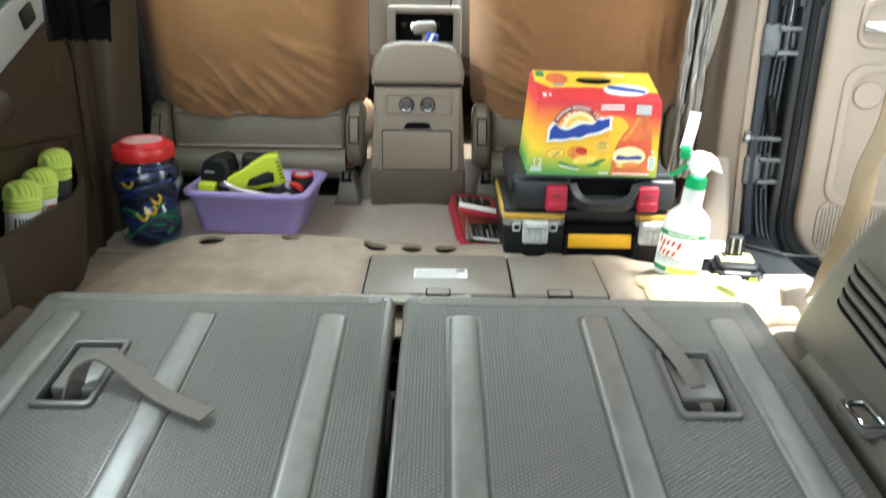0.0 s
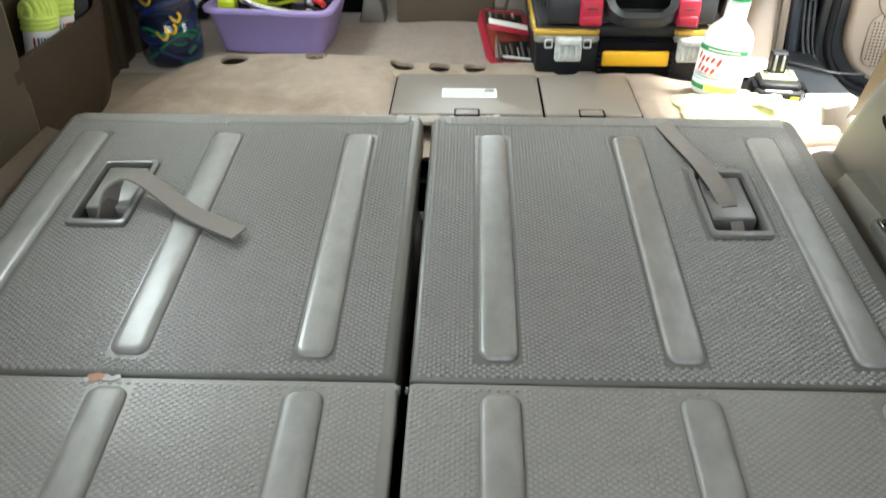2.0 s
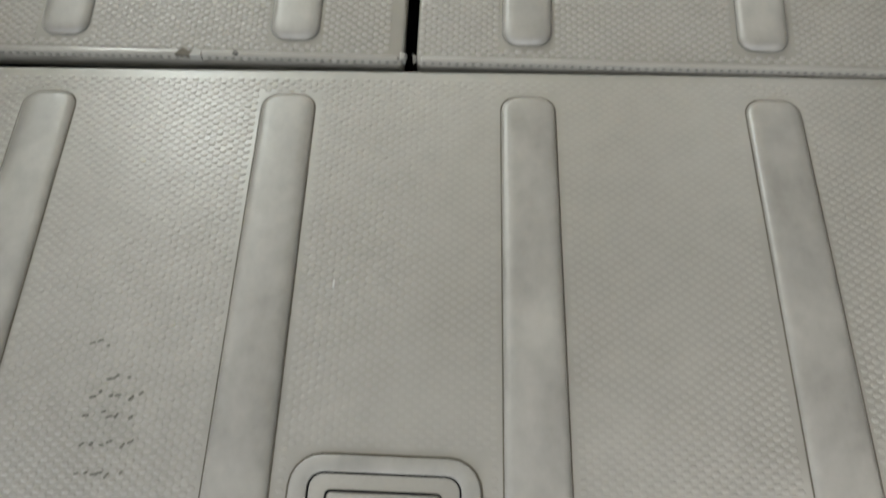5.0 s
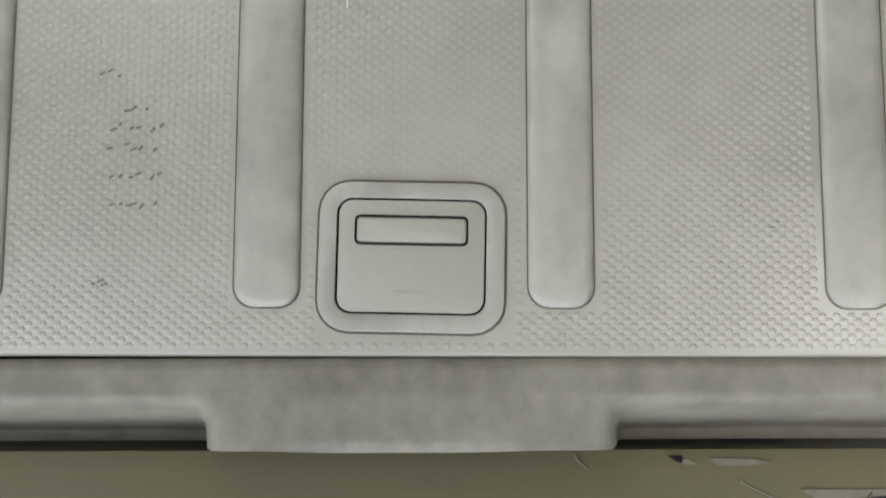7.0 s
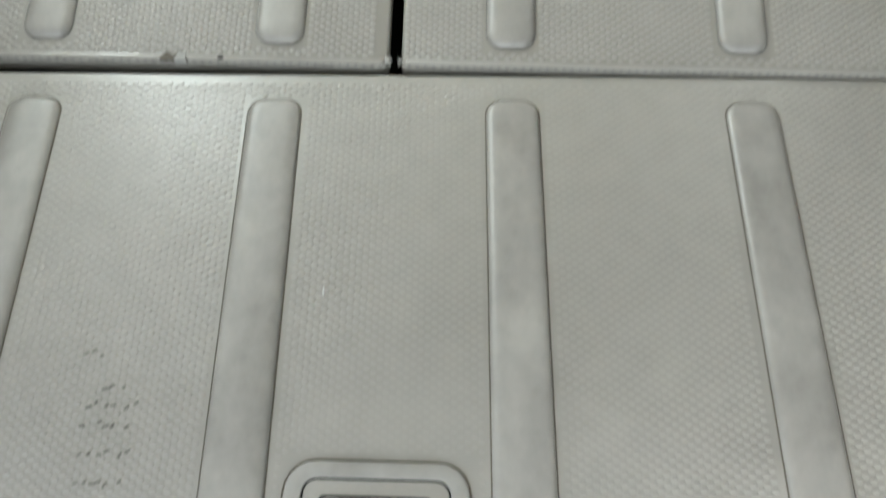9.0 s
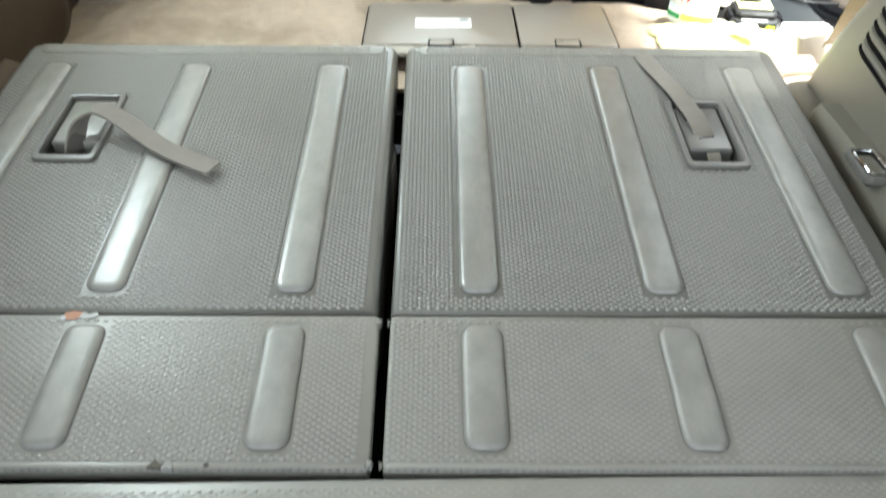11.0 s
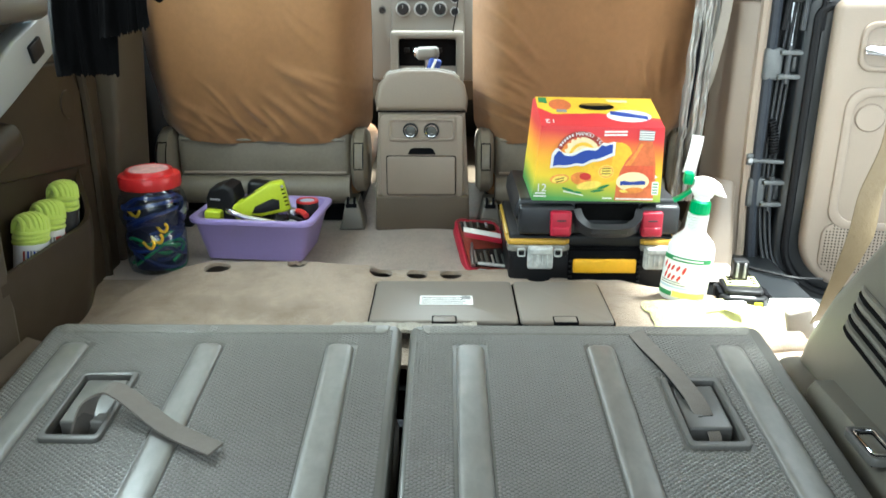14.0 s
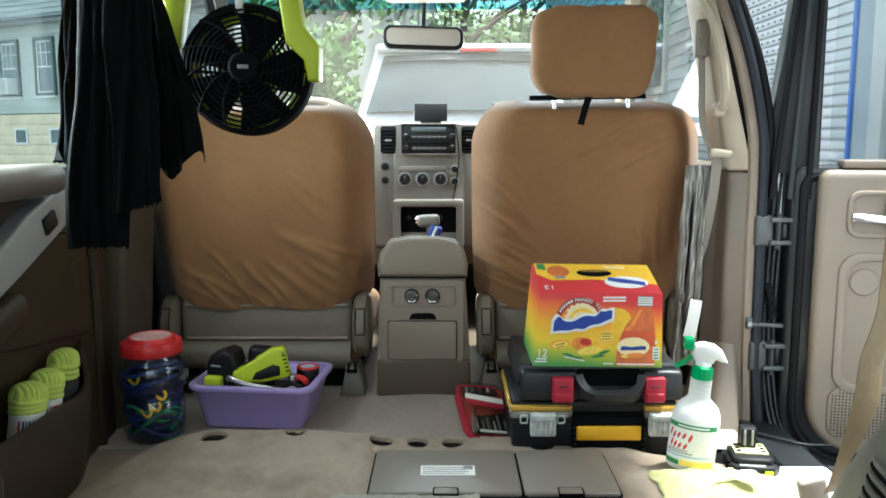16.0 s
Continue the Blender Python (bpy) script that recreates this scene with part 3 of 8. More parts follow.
RIBS = (-0.535, -0.318, -0.106, 0.104, 0.3145, 0.523)
tilt = Matrix.Translation((0, 0, HINGE_Z)) @ about((0, HINGE_Y, 0), rx=5.5)
lift = about((0, GAP_Y, 0), rx=7.4)
skew = about((0.03, 0.23, 0), rz=1.0)

rear = thing("cargo_floor_panel", (0, 0.2, -0.03), "grey studded plastic cargo floor panel with smooth raised ribs", "floor panel")
rear_panel = panel(rear, "panel", -0.575, 0.575, -0.0010, GAP_Y - 0.003, 0.03, 0.004, 0.012, by=skew, material="rear_gap")
REAR_RIBS = (-0.520, -0.310, -0.0995, 0.1085, 0.3185, 0.530)
stud_field(rear_panel, -0.571, 0.571, 0.007, GAP_Y - 0.009, 0.0, skew, rib_gaps(REAR_RIBS, 0.046, 0.034, 0.436) + [(-0.066, 0.077, 0.010, 0.128)], 0.0006, 0.85)
for cx in REAR_RIBS:
    pad(rear, cx, 0.046, 0.034, 0.436, 0.0, skew)
# recessed pull handle of the rear panel
well = ring_outline(rounded(-0.060, 0.016, 0.0715, 0.122, 0.022, 5), rounded(-0.0475, 0.0285, 0.0585, 0.1105, 0.011, 5), "z", -0.004, 0.0035, 0.0014)
part("handle_surround", well, "rib", rear)
part("handle_groove", ring_outline(rounded(-0.0618, 0.0142, 0.0733, 0.1238, 0.0235, 5), rounded(-0.0590, 0.0170, 0.0705, 0.1210, 0.021, 5), "z", -0.004, 0.0004), "groove", rear)
part("handle_gap", ring_outline(rounded(-0.0485, 0.0275, 0.0595, 0.1115, 0.012, 5), rounded(-0.0455, 0.0305, 0.0565, 0.1085, 0.010, 5), "z", -0.004, 0.0014), "black_matte", rear)
flap_h = part("handle_flap", prism(rounded(-0.0463, 0.0297, 0.0573, 0.1093, 0.010, 5), "z", -0.006, 0.0022, 0.001), "grey_plastic", rear)
part("finger_slot", ring_outline(rounded(-0.0350, 0.0772, 0.0455, 0.0985, 0.004, 4), rounded(-0.0335, 0.0787, 0.0440, 0.0970, 0.003, 4), "z", -0.004, 0.0027), "black_matte", flap_h, "dark finger slot")
part("grip_bar", prism(rounded(-0.0325, 0.0797, 0.0430, 0.0960, 0.003, 4), "z", -0.004, 0.0037, 0.001), "grey_plastic", flap_h)
part("mark", prism(rounded(-0.008, 0.0435, 0.020, 0.0452, 0.0008, 2), "z", 0.001, 0.0025), "rib", flap_h)
# worn spots on the rear panel
rnd_s = random.Random(21)
for y0, xa, xb, count in ((0.197, -0.222, -0.206, 3), (0.172, -0.205, -0.186, 3), (0.158, -0.214, -0.174, 6), (0.143, -0.214, -0.176, 5), (0.122, -0.212, -0.172, 6), (0.102, -0.214, -0.176, 6), (0.045, -0.221, -0.209, 3), (0.096, 0.259, 0.266, 2)):
    for k in range(count):
        x = xa + (xb - xa) * (k + rnd_s.uniform(0.1, 0.9)) / count
        y = y0 + 0.002 * (k % 2) + rnd_s.uniform(-0.0015, 0.0015)
        h = rnd_s.uniform(0.0013, 0.0026)
        part("scuff", turned(prism(rounded(x - h, y - 0.0007, x + h, y + 0.0007, 0.0006, 2), "z", -0.001, 0.0009), about((x, y, 0), rz=rnd_s.uniform(5, 55))), "quarter_dark", rear)
part("chalk_mark", prism([(-0.0462, 0.250), (-0.0448, 0.249), (-0.0450, 0.256), (-0.0456, 0.258)], "z", -0.001, 0.0009), "scuff_pale", rear)

SEAT_LABEL = "folded grey studded plastic seatback"
for side, x0, x1, ribs, flap_x in (("l", -0.602, -0.0095, RIBS[:3], (-0.590, -0.0060)), ("r", 0.0050, 0.597, RIBS[3:], (0.0055, 0.590))):
    seat = thing("folded_seatback", ((x0 + x1) / 2, 0.9, -0.06), SEAT_LABEL + (", pull strap lying across a rib" if side == "l" else ", pull strap lying over its edge"), "car seat", "folded seatbacks")
    # hinge flap
    f = panel(seat, "hinge_flap", flap_x[0], flap_x[1], GAP_Y + 0.003, HINGE_Y - 0.0012, 0.022, 0.0035, 0.006, 0.002, by=lift)
    stud_field(f, flap_x[0] + 0.005, flap_x[1] - 0.005, GAP_Y + 0.014, HINGE_Y - 0.006, 0.002, lift, rib_gaps(ribs, 0.044, 0.492, 0.643), 0.0009, 0.45)
    part("edge_bead", turned(rbox((flap_x[0] + 0.004, GAP_Y + 0.004, -0.002), (flap_x[1] - 0.004, GAP_Y + 0.011, 0.0042), 0.003), lift), "stud", seat)
    dashes = [turned(rbox((x, GAP_Y + 0.0032, -0.0030), (x + 0.0030, GAP_Y + 0.0044, 0.0020), 0), lift) for x in [flap_x[0] + 0.006 + 0.0073 * k for k in range(79)]]
    part("perforated_edge", join(*dashes), "stud_gap_dark", f, "row of dark perforations", kind="stuff")
    inner = flap_x[1] if side == "l" else flap_x[0]
    for yy in (GAP_Y + 0.010, HINGE_Y - 0.010):
        part("frayed_corner", turned(prism([(inner - 0.003, yy - 0.004), (inner + 0.002 * (1 if side == "l" else -1), yy - 0.003), (inner + 0.001, yy), (inner + 0.003 * (1 if side == "l" else -1), yy + 0.002), (inner - 0.003, yy + 0.004)], "z", -0.006, 0.0034, 0.001), lift), "rib", f)
    for cx in ribs:
        if abs(cx) < 0.5 or side == "r":
            pad(seat, cx, 0.044, 0.492, 0.643, 0.002, lift, False)
    # seatback with its latch window
    cxw, wy0, wy1 = (-0.446, 0.931, 1.097) if side == "l" else (0.434, 0.923, 1.089)
    wx0, wx1 = cxw - 0.0435, cxw + 0.0435
    bm = prism([(x0, HINGE_Y + 0.0012), (x1, HINGE_Y + 0.0012), (x1, FRONT_Y - 0.018), (x1 - 0.003, FRONT_Y - 0.007), (x1 - 0.011, FRONT_Y), (x0 + 0.011, FRONT_Y), (x0 + 0.003, FRONT_Y - 0.007), (x0, FRONT_Y - 0.018)], "z", -0.05, 0.0)
    # cut the window
    top = max(bm.faces, key=lambda f: f.calc_center_median().z)
    bmesh.ops.delete(bm, geom=[top], context="FACES_ONLY")
    rim = [v for v in bm.verts if v.co.z > -0.01]
    ordered = sorted(rim, key=lambda v: math.atan2(v.co.y - (HINGE_Y + FRONT_Y) / 2, v.co.x - (x0 + x1) / 2))
    win = [bm.verts.new((x, y, 0)) for x, y in ((wx0 + 0.008, wy0 + 0.008), (wx1 - 0.008, wy0 + 0.008), (wx1 - 0.008, wy1 - 0.008), (wx0 + 0.008, wy1 - 0.008))]
    deep = [bm.verts.new((v.co.x, v.co.y, -0.035)) for v in win]
    loops = [bm.edges.new((a, b)) for a, b in zip(win, win[1:] + win[:1])]
    fill = [e for e in bm.edges if all(v in ordered for v in e.verts) and e.is_boundary] + loops
    bmesh.ops.triangle_fill(bm, use_beauty=True, edges=fill)
    for i in range(4):
        bm.faces.new((win[i], win[(i + 1) % 4], deep[(i + 1) % 4], deep[i]))
    bm.faces.new(deep)
    bmesh.ops.recalc_face_normals(bm, faces=bm.faces[:])
    outer_edges = [e for e in bm.edges if all(v in ordered for v in e.verts) and len(e.link_faces) == 2 and e.calc_face_angle(0) > 0.5]
    bmesh.ops.bevel(bm, geom=outer_edges, offset=0.009, segments=4, profile=0.5, affect="EDGES")
    # base darker than its studs: the shade between them put into the colour
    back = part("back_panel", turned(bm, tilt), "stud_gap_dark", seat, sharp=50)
    stud_field(back, x0 + 0.012, x1 - 0.012, HINGE_Y + 0.010, FRONT_Y - 0.012, 0.0, tilt, rib_gaps(ribs, 0.045, 0.692, 1.182) + [(wx0 - 0.004, wx1 + 0.004, wy0 - 0.004, wy1 + 0.004)], 0.0017, 0.0, "stud_glossy")
    for cx in ribs:
        pad(seat, cx, 0.045, 0.692, 1.182, 0.0, tilt, False)
    bez = ring_outline(rounded(wx0, wy0, wx1, wy1, 0.010, 4), rounded(wx0 + 0.0085, wy0 + 0.012, wx1 - 0.0085, wy1 - 0.012, 0.005, 4), "z", -0.01, 0.0065, 0.0026)
    part("latch_bezel", turned(bez, tilt), "latch_grey", seat)
    # the left paddle is paler than the right: glare put into its colour
    part("latch_paddle", turned(rbox((wx0 + 0.012, wy0 + 0.046, -0.030), (wx1 - 0.012, wy1 - 0.016, 0.0005), 0.004, 3), tilt), "rib" if side == "l" else "latch_grey", seat)
    part("latch_well", turned(rbox((wx0 + 0.013, wy0 + 0.0145, -0.034), (wx1 - 0.013, wy1 - 0.0145, -0.031), 0), tilt), "void", seat)
    if side == "l":
        pts = [(-0.443, 0.954, -0.024), (-0.441, 0.970, 0.002), (-0.432, 0.992, 0.024), (-0.410, 1.005, 0.036), (-0.385, 0.996, 0.032), (-0.35, 0.973, 0.022), (-0.305, 0.942, 0.0135), (-0.236, 0.903, 0.0125)]
        strap = tube([tilt @ p for p in smooth_line(pts, 6)], 0, flat=(0.0140, 0.0018, (0.4, 0.8, 0.1)))
    else:
        pts = [(0.434, 0.992, -0.006), (0.4305, 1.005, 0.002), (0.425, 1.030, 0.009), (0.416, 1.070, 0.011), (0.408, 1.108, 0.010), (0.390, 1.185, 0.004), (0.3815, 1.222, 0.003)]
        strap = tube([tilt @ p for p in smooth_line(pts, 6)], 0, flat=(0.0130, 0.0012, (1, 0.05, 0.12)))
    strap_part = part("pull_strap", strap, "strap", seat, "grey woven pull strap")
    if side == "l":
        dark = [tilt @ Vector(p) for p in smooth_line(((-0.4445, 0.952, -0.022), (-0.4425, 0.963, -0.006), (-0.438, 0.981, 0.012)), 4)]
        part("label_patch", tube(dark, 0, flat=(0.0125, 0.0024, (0.4, 0.8, 0.1))), "strap_dark", strap_part, "dark stitched label")
    if side == "r":
        part("strap_edge", tube([tilt @ (Vector(p) + Vector((-0.0135, 0, -0.0030))) for p in smooth_line(pts[2:], 6)], 0.0014, 6), "black_matte", seat)
        part("strap_loop", tube([tilt @ Vector(p) for p in smooth_line([(0.438, 0.936, -0.028), (0.4375, 0.952, -0.012), (0.4370, 0.968, -0.006), (0.4345, 0.990, -0.005), (0.432, 1.000, 0.000)], 5)], 0, flat=(0.0085, 0.0014, (1, 0.05, 0.1))), "strap", seat)
        part("stitching", tube([tilt @ Vector(p) for p in ((0.4225, 0.994, 0.0005), (0.433, 0.9965, 0.0005), (0.444, 0.998, 0.0005))], 0.0008, 5), "black_matte", seat)
    lip = part("front_lip", turned(prism([(x0 + 0.030, FRONT_Y - 0.034), (x1 - 0.030, FRONT_Y - 0.034), (x1 - 0.022, FRONT_Y - 0.024), (x1 - 0.020, FRONT_Y - 0.006), (x0 + 0.020, FRONT_Y - 0.006), (x0 + 0.022, FRONT_Y - 0.024)], "z", -0.004, 0.0026, 0.0018, 3), tilt), "stud_gap", seat)
    stud_field(lip, x0 + 0.034, x1 - 0.034, FRONT_Y - 0.030, FRONT_Y - 0.008, 0.0026, tilt, [], 0.0012)
    if side == "l":
        torn = part("torn_patch", turned(prism([(-0.350, 0.652), (-0.343, 0.648), (-0.333, 0.650), (-0.327, 0.654), (-0.330, 0.661), (-0.340, 0.663), (-0.349, 0.660)], "z", -0.002, 0.0026, 0.001), Matrix.Translation((0, 0, HINGE_Z - 0.001))), "scar", seat, "torn spot showing orange foam")
        part("torn_fringe", turned(join(prism([(-0.331, 0.650), (-0.318, 0.6495), (-0.310, 0.654), (-0.314, 0.660), (-0.322, 0.657), (-0.329, 0.661)], "z", -0.002, 0.0030), prism([(-0.352, 0.653), (-0.347, 0.646), (-0.344, 0.649), (-0.348, 0.655)], "z", -0.002, 0.0032)), Matrix.Translation((0, 0, HINGE_Z - 0.001))), "scuff_pale", torn, "pale torn skin")
        part("edge_chip", prism([(-0.212, 0.472), (-0.190, 0.471), (-0.193, 0.479), (-0.200, 0.476), (-0.206, 0.480)], "z", -0.002, 0.0052), "groove", seat, "chipped edge")
        part("chip_flake", prism([(-0.198, 0.4705), (-0.188, 0.4705), (-0.188, 0.4765), (-0.195, 0.4795)], "z", -0.002, 0.0060), "sill_scratch", seat)
        part("edge_pit", prism(rounded(-0.160, 0.473, -0.154, 0.477, 0.0018, 3), "z", -0.002, 0.0051), "black_matte", seat)
    # cushion below the seatback
    part("cushion", rbox((x0 + 0.02, 0.72, -0.16), (x1 - 0.004, 1.21, -0.045), 0.03, 3), "seat_base", seat)

under = rbox((-0.66, -0.02, -0.20), (0.66, 1.32, -0.165), 0.0)
solo("cargo_tray", under, "void", "dark metal tray under the load floor", "car floor", kind="structure")

# rear sill plate and bumper
sill = thing("sill_plate", (0, -0.03, -0.03), "grey plastic load sill plate, scratched", "sill", kind="structure")
square = about((0.03, 0, 0), rz=1.35)


def sill_at(u, v):
    """Flat near the panel; the rear edge falls away into a recess at both sides of the lock."""
    x = -0.64 + 1.28 * u
    y = -0.0045 - 0.0605 * v
    w = 0.007
    side = 1 / (1 + math.exp(min(60, (x + 0.139) / w * 2.5))) + 1 / (1 + math.exp(max(-60, min(60, (0.152 - x) / w * 2.5))))
    fall = max(0.0, min(1.0, (v - 0.34) / 0.52))
    deep = 0.055 * fall * fall * (3 - 2 * fall)
    mid = 0.007 * max(0.0, v - 0.35) + 0.05 * max(0.0, v - 0.90) * math.exp(-(((x - 0.0) / 0.07) ** 4))
    lip = 0.004 * max(0.0, 1 - v / 0.06) ** 2
    return (x, y, -0.0015 - lip - (deep * side + mid * (1 - side)))


part("sill_cover", turned(sheet(256, 36, sill_at, 0.004), square), "sill", sill, sharp=70)
for x, y, l, a in ((0.137, -0.058, 0.010, 80), (0.139, -0.052, 0.006, 60), (0.158, -0.013, 0.006, 88), (0.176, -0.010, 0.007, 85), (-0.150, -0.030, 0.006, 10), (0.095, -0.045, 0.006, 30)):
    part("scratch", turned(turned(rbox((x - l / 2, y - 0.0006, -0.006), (x + l / 2, y + 0.0006, -0.0012 - 0.006 * max(0.0, (-y - 0.026) / 0.06)), 0), about((x, y, 0), rz=a)), square), "sill_scratch", sill)
bumper = thing("rear_bumper", (0, -0.2, -0.30), "olive-tan painted rear bumper with a moulded step pad", "bumper")


def bumper_part(name, bm, material, parent=None, label=""):
    return part(name, turned(bm, square), material, parent or bumper, label)


bumper_part("bumper_cover", prism([(-0.0690, -0.30), (-0.0690, -0.028), (-0.085, -0.026), (-0.20, -0.040), (-0.30, -0.07), (-0.33, -0.12), (-0.33, -0.30)], "x", -0.85, 0.85, 0.002, 3), "bumper")
bumper_part("groove", tube(smooth_line([(0.1255, -0.0725, -0.0262), (0.126, -0.0755, -0.0262), (0.131, -0.080, -0.0262), (0.135, -0.083, -0.0262)], 4), 0.0007, 6), "groove")
bumper_part("nick", prism([(0.192, -0.0735), (0.202, -0.0735), (0.202, -0.0785), (0.198, -0.0775)], "z", -0.029, -0.0255), "black_matte")
# dark sheet for the shade beside the nick
bumper_part("nick_shadow", prism([(0.203, -0.0755), (0.206, -0.0760), (0.214, -0.0795), (0.206, -0.0800), (0.202, -0.0785)], "z", -0.029, -0.0256), "groove")
bumper_part("scrape", prism([(0.222, -0.0750), (0.252, -0.0755), (0.265, -0.0780), (0.250, -0.0805), (0.228, -0.0805)], "z", -0.029, -0.0257), "groove")
bumper_part("step_edge", tube(smooth_line([(0.245, -0.088, -0.0263), (0.2445, -0.091, -0.0265), (0.247, -0.0935, -0.0268), (0.286, -0.112, -0.0285), (0.312, -0.126, -0.030), (0.36, -0.150, -0.033)], 5), 0.0008, 6), "groove")
# flat dark sheets on the cover paint the shade inside the tread well
well = bumper_part("tread_well", prism([(0.287, -0.0975), (0.330, -0.0975), (0.52, -0.0975), (0.52, -0.150), (0.38, -0.150), (0.326, -0.120), (0.303, -0.107)], "z", -0.030, -0.0262), "groove")
bumper_part("well_shade", prism([(0.300, -0.106), (0.350, -0.102), (0.52, -0.102), (0.52, -0.150), (0.38, -0.150), (0.328, -0.122)], "z", -0.030, -0.0259), "black_matte", well)
for k in range(9):
    x = 0.338 + 0.012 * k
    bumper_part("tread_wire", tube([(x, -0.100 - 0.004 * math.sin(k), -0.0252), (x - 0.020, -0.128, -0.0272)], 0.0009, 6), "bumper", well)

# ---- middle floor: carpet hump, storage lids, footwell ----
HOLES = ((-0.449, 1.69, 0.030), (-0.275, 1.722, 0.024), (-0.081, 1.690, 0.026), (0.0, 1.690, 0.024), (0.077, 1.690, 0.025), (0.273, 1.676, 0.026))


def hump_front(x):
    """How far forward the carpet reaches."""
    if x < -0.45:
        t = min(1.0, (-0.45 - x) / 0.24)
        return 1.765 - 0.32 * t ** 3.0
    if x > 0.38:
        return 1.735 - 0.52 * (x - 0.38)
    return 1.765 + 0.010 * math.sin(9 * x + 4.9) - 0.045 * max(0.0, x)


def hump_z(x, y):
    z = 0.0 + 0.0055 * noise.noise((x * 6, y * 6, 1.0)) + 0.0026 * noise.noise((x * 18, y * 18, 3.0))
    k = max(0.0, min(1.0, (y - 1.42) / 0.22))
    z += 0.014 * k * k * (3 - 2 * k) * max(0.0, min(1.0, (-0.085 - x) / 0.03)) * max(0.0, min(1.0, (0.66 + x) / 0.15))
    d = hump_front(x) - y
    z -= 0.030 * (1 - min(1.0, d / 0.045)) ** 2.0
    if x < -0.45:
        z -= 0.034 * ((-0.45 - x) / 0.24) ** 2
    return z


X0, X1, NX, NY = -0.70, 0.78, 250, 72
bm = bmesh.new()
grid = []
for j in range(NY + 1):
    row = []
    for i in range(NX + 1):
        x = X0 + (X1 - X0) * i / NX
        y = 1.26 + (hump_front(x) - 1.26) * j / NY
        row.append(bm.verts.new((x, y, hump_z(x, y))))
    grid.append(row)
for j in range(NY):
    for i in range(NX):
        q = (grid[j][i], grid[j][i + 1], grid[j + 1][i + 1], grid[j + 1][i])
        c = (q[0].co + q[2].co) / 2
        if any(((c.x - hx) / hr) ** 2 + ((c.y - hy) / (1.05 * hr)) ** 2 < 1 for hx, hy, hr in HOLES):
            continue
        bm.faces.new(q)
for v in [v for v in bm.verts if not v.link_faces]:
    bm.verts.remove(v)
for e in [e for e in bm.edges if e.is_boundary]:
    for v in e.verts:
        for hx, hy, hr in HOLES:
            d = math.hypot((v.co.x - hx) / hr, (v.co.y - hy) / (1.05 * hr))
            if d < 1.5:
                v.co.x, v.co.y = hx + (v.co.x - hx) / d, hy + (v.co.y - hy) / d
bmesh.ops.recalc_face_normals(bm, faces=bm.faces[:])
bmesh.ops.solidify(bm, geom=bm.faces[:], thickness=0.008)
solo("carpet_mat", bm, "carpet", "beige moulded carpet with cut-out holes, lightly soiled", "carpet", kind="structure", sharp=60)
solo("metal_floor", rbox((-0.80, 1.24, -0.10), (0.80, 2.0, -0.042), 0.0), "void", "dark bare floor under the carpet", "car floor", kind="structure")
solo("carpet_flap", turned(sheet(24, 6, lambda u, v: (-0.118 + 0.090 * u, 1.630 + 0.026 * v, 0.004 + 0.003 * v + 0.003 * noise.noise((u * 5, v * 3, 7)))), Matrix()), "carpet", "loose cut edge of beige carpet", "carpet", kind="structure")
solo("footwell_carpet", sheet(60, 50, lambda u, v: (-0.76 + 1.52 * u, 1.738 + 0.88 * v, -0.034 + 0.012 * math.exp(-((-0.76 + 1.52 * u) / 0.16) ** 2) + 0.002 * noise.noise((u * 9, v * 9, 2)))), "rug", "ribbed greyish beige floor carpet", "carpet", kind="structure")
solo("side_carpet", sheet(16, 24, lambda u, v: (-0.78 + 0.285 * u, 1.36 + 0.40 * v, -0.035 - 0.004 * (1 - u) + 0.003 * noise.noise((u * 4, v * 5, 3)))), "carpet", "beige carpet edge beside the door", "carpet", kind="structure")
solo("rug_scrap", sheet(60, 14, lambda u, v: (-0.148 + 0.272 * u + 0.004 * noise.noise((u * 20, v * 4, 5)), 1.325 + 0.082 * v + (0.010 * noise.noise((u * 24, 0, 9)) if v > 0.9 else 0), 0.012 + 0.022 * (1 - v) + 0.003 * noise.noise((u * 9, v * 5, 4))), 0.006), "scrap", "scrap of looped grey rug under the seatbacks", "rug")

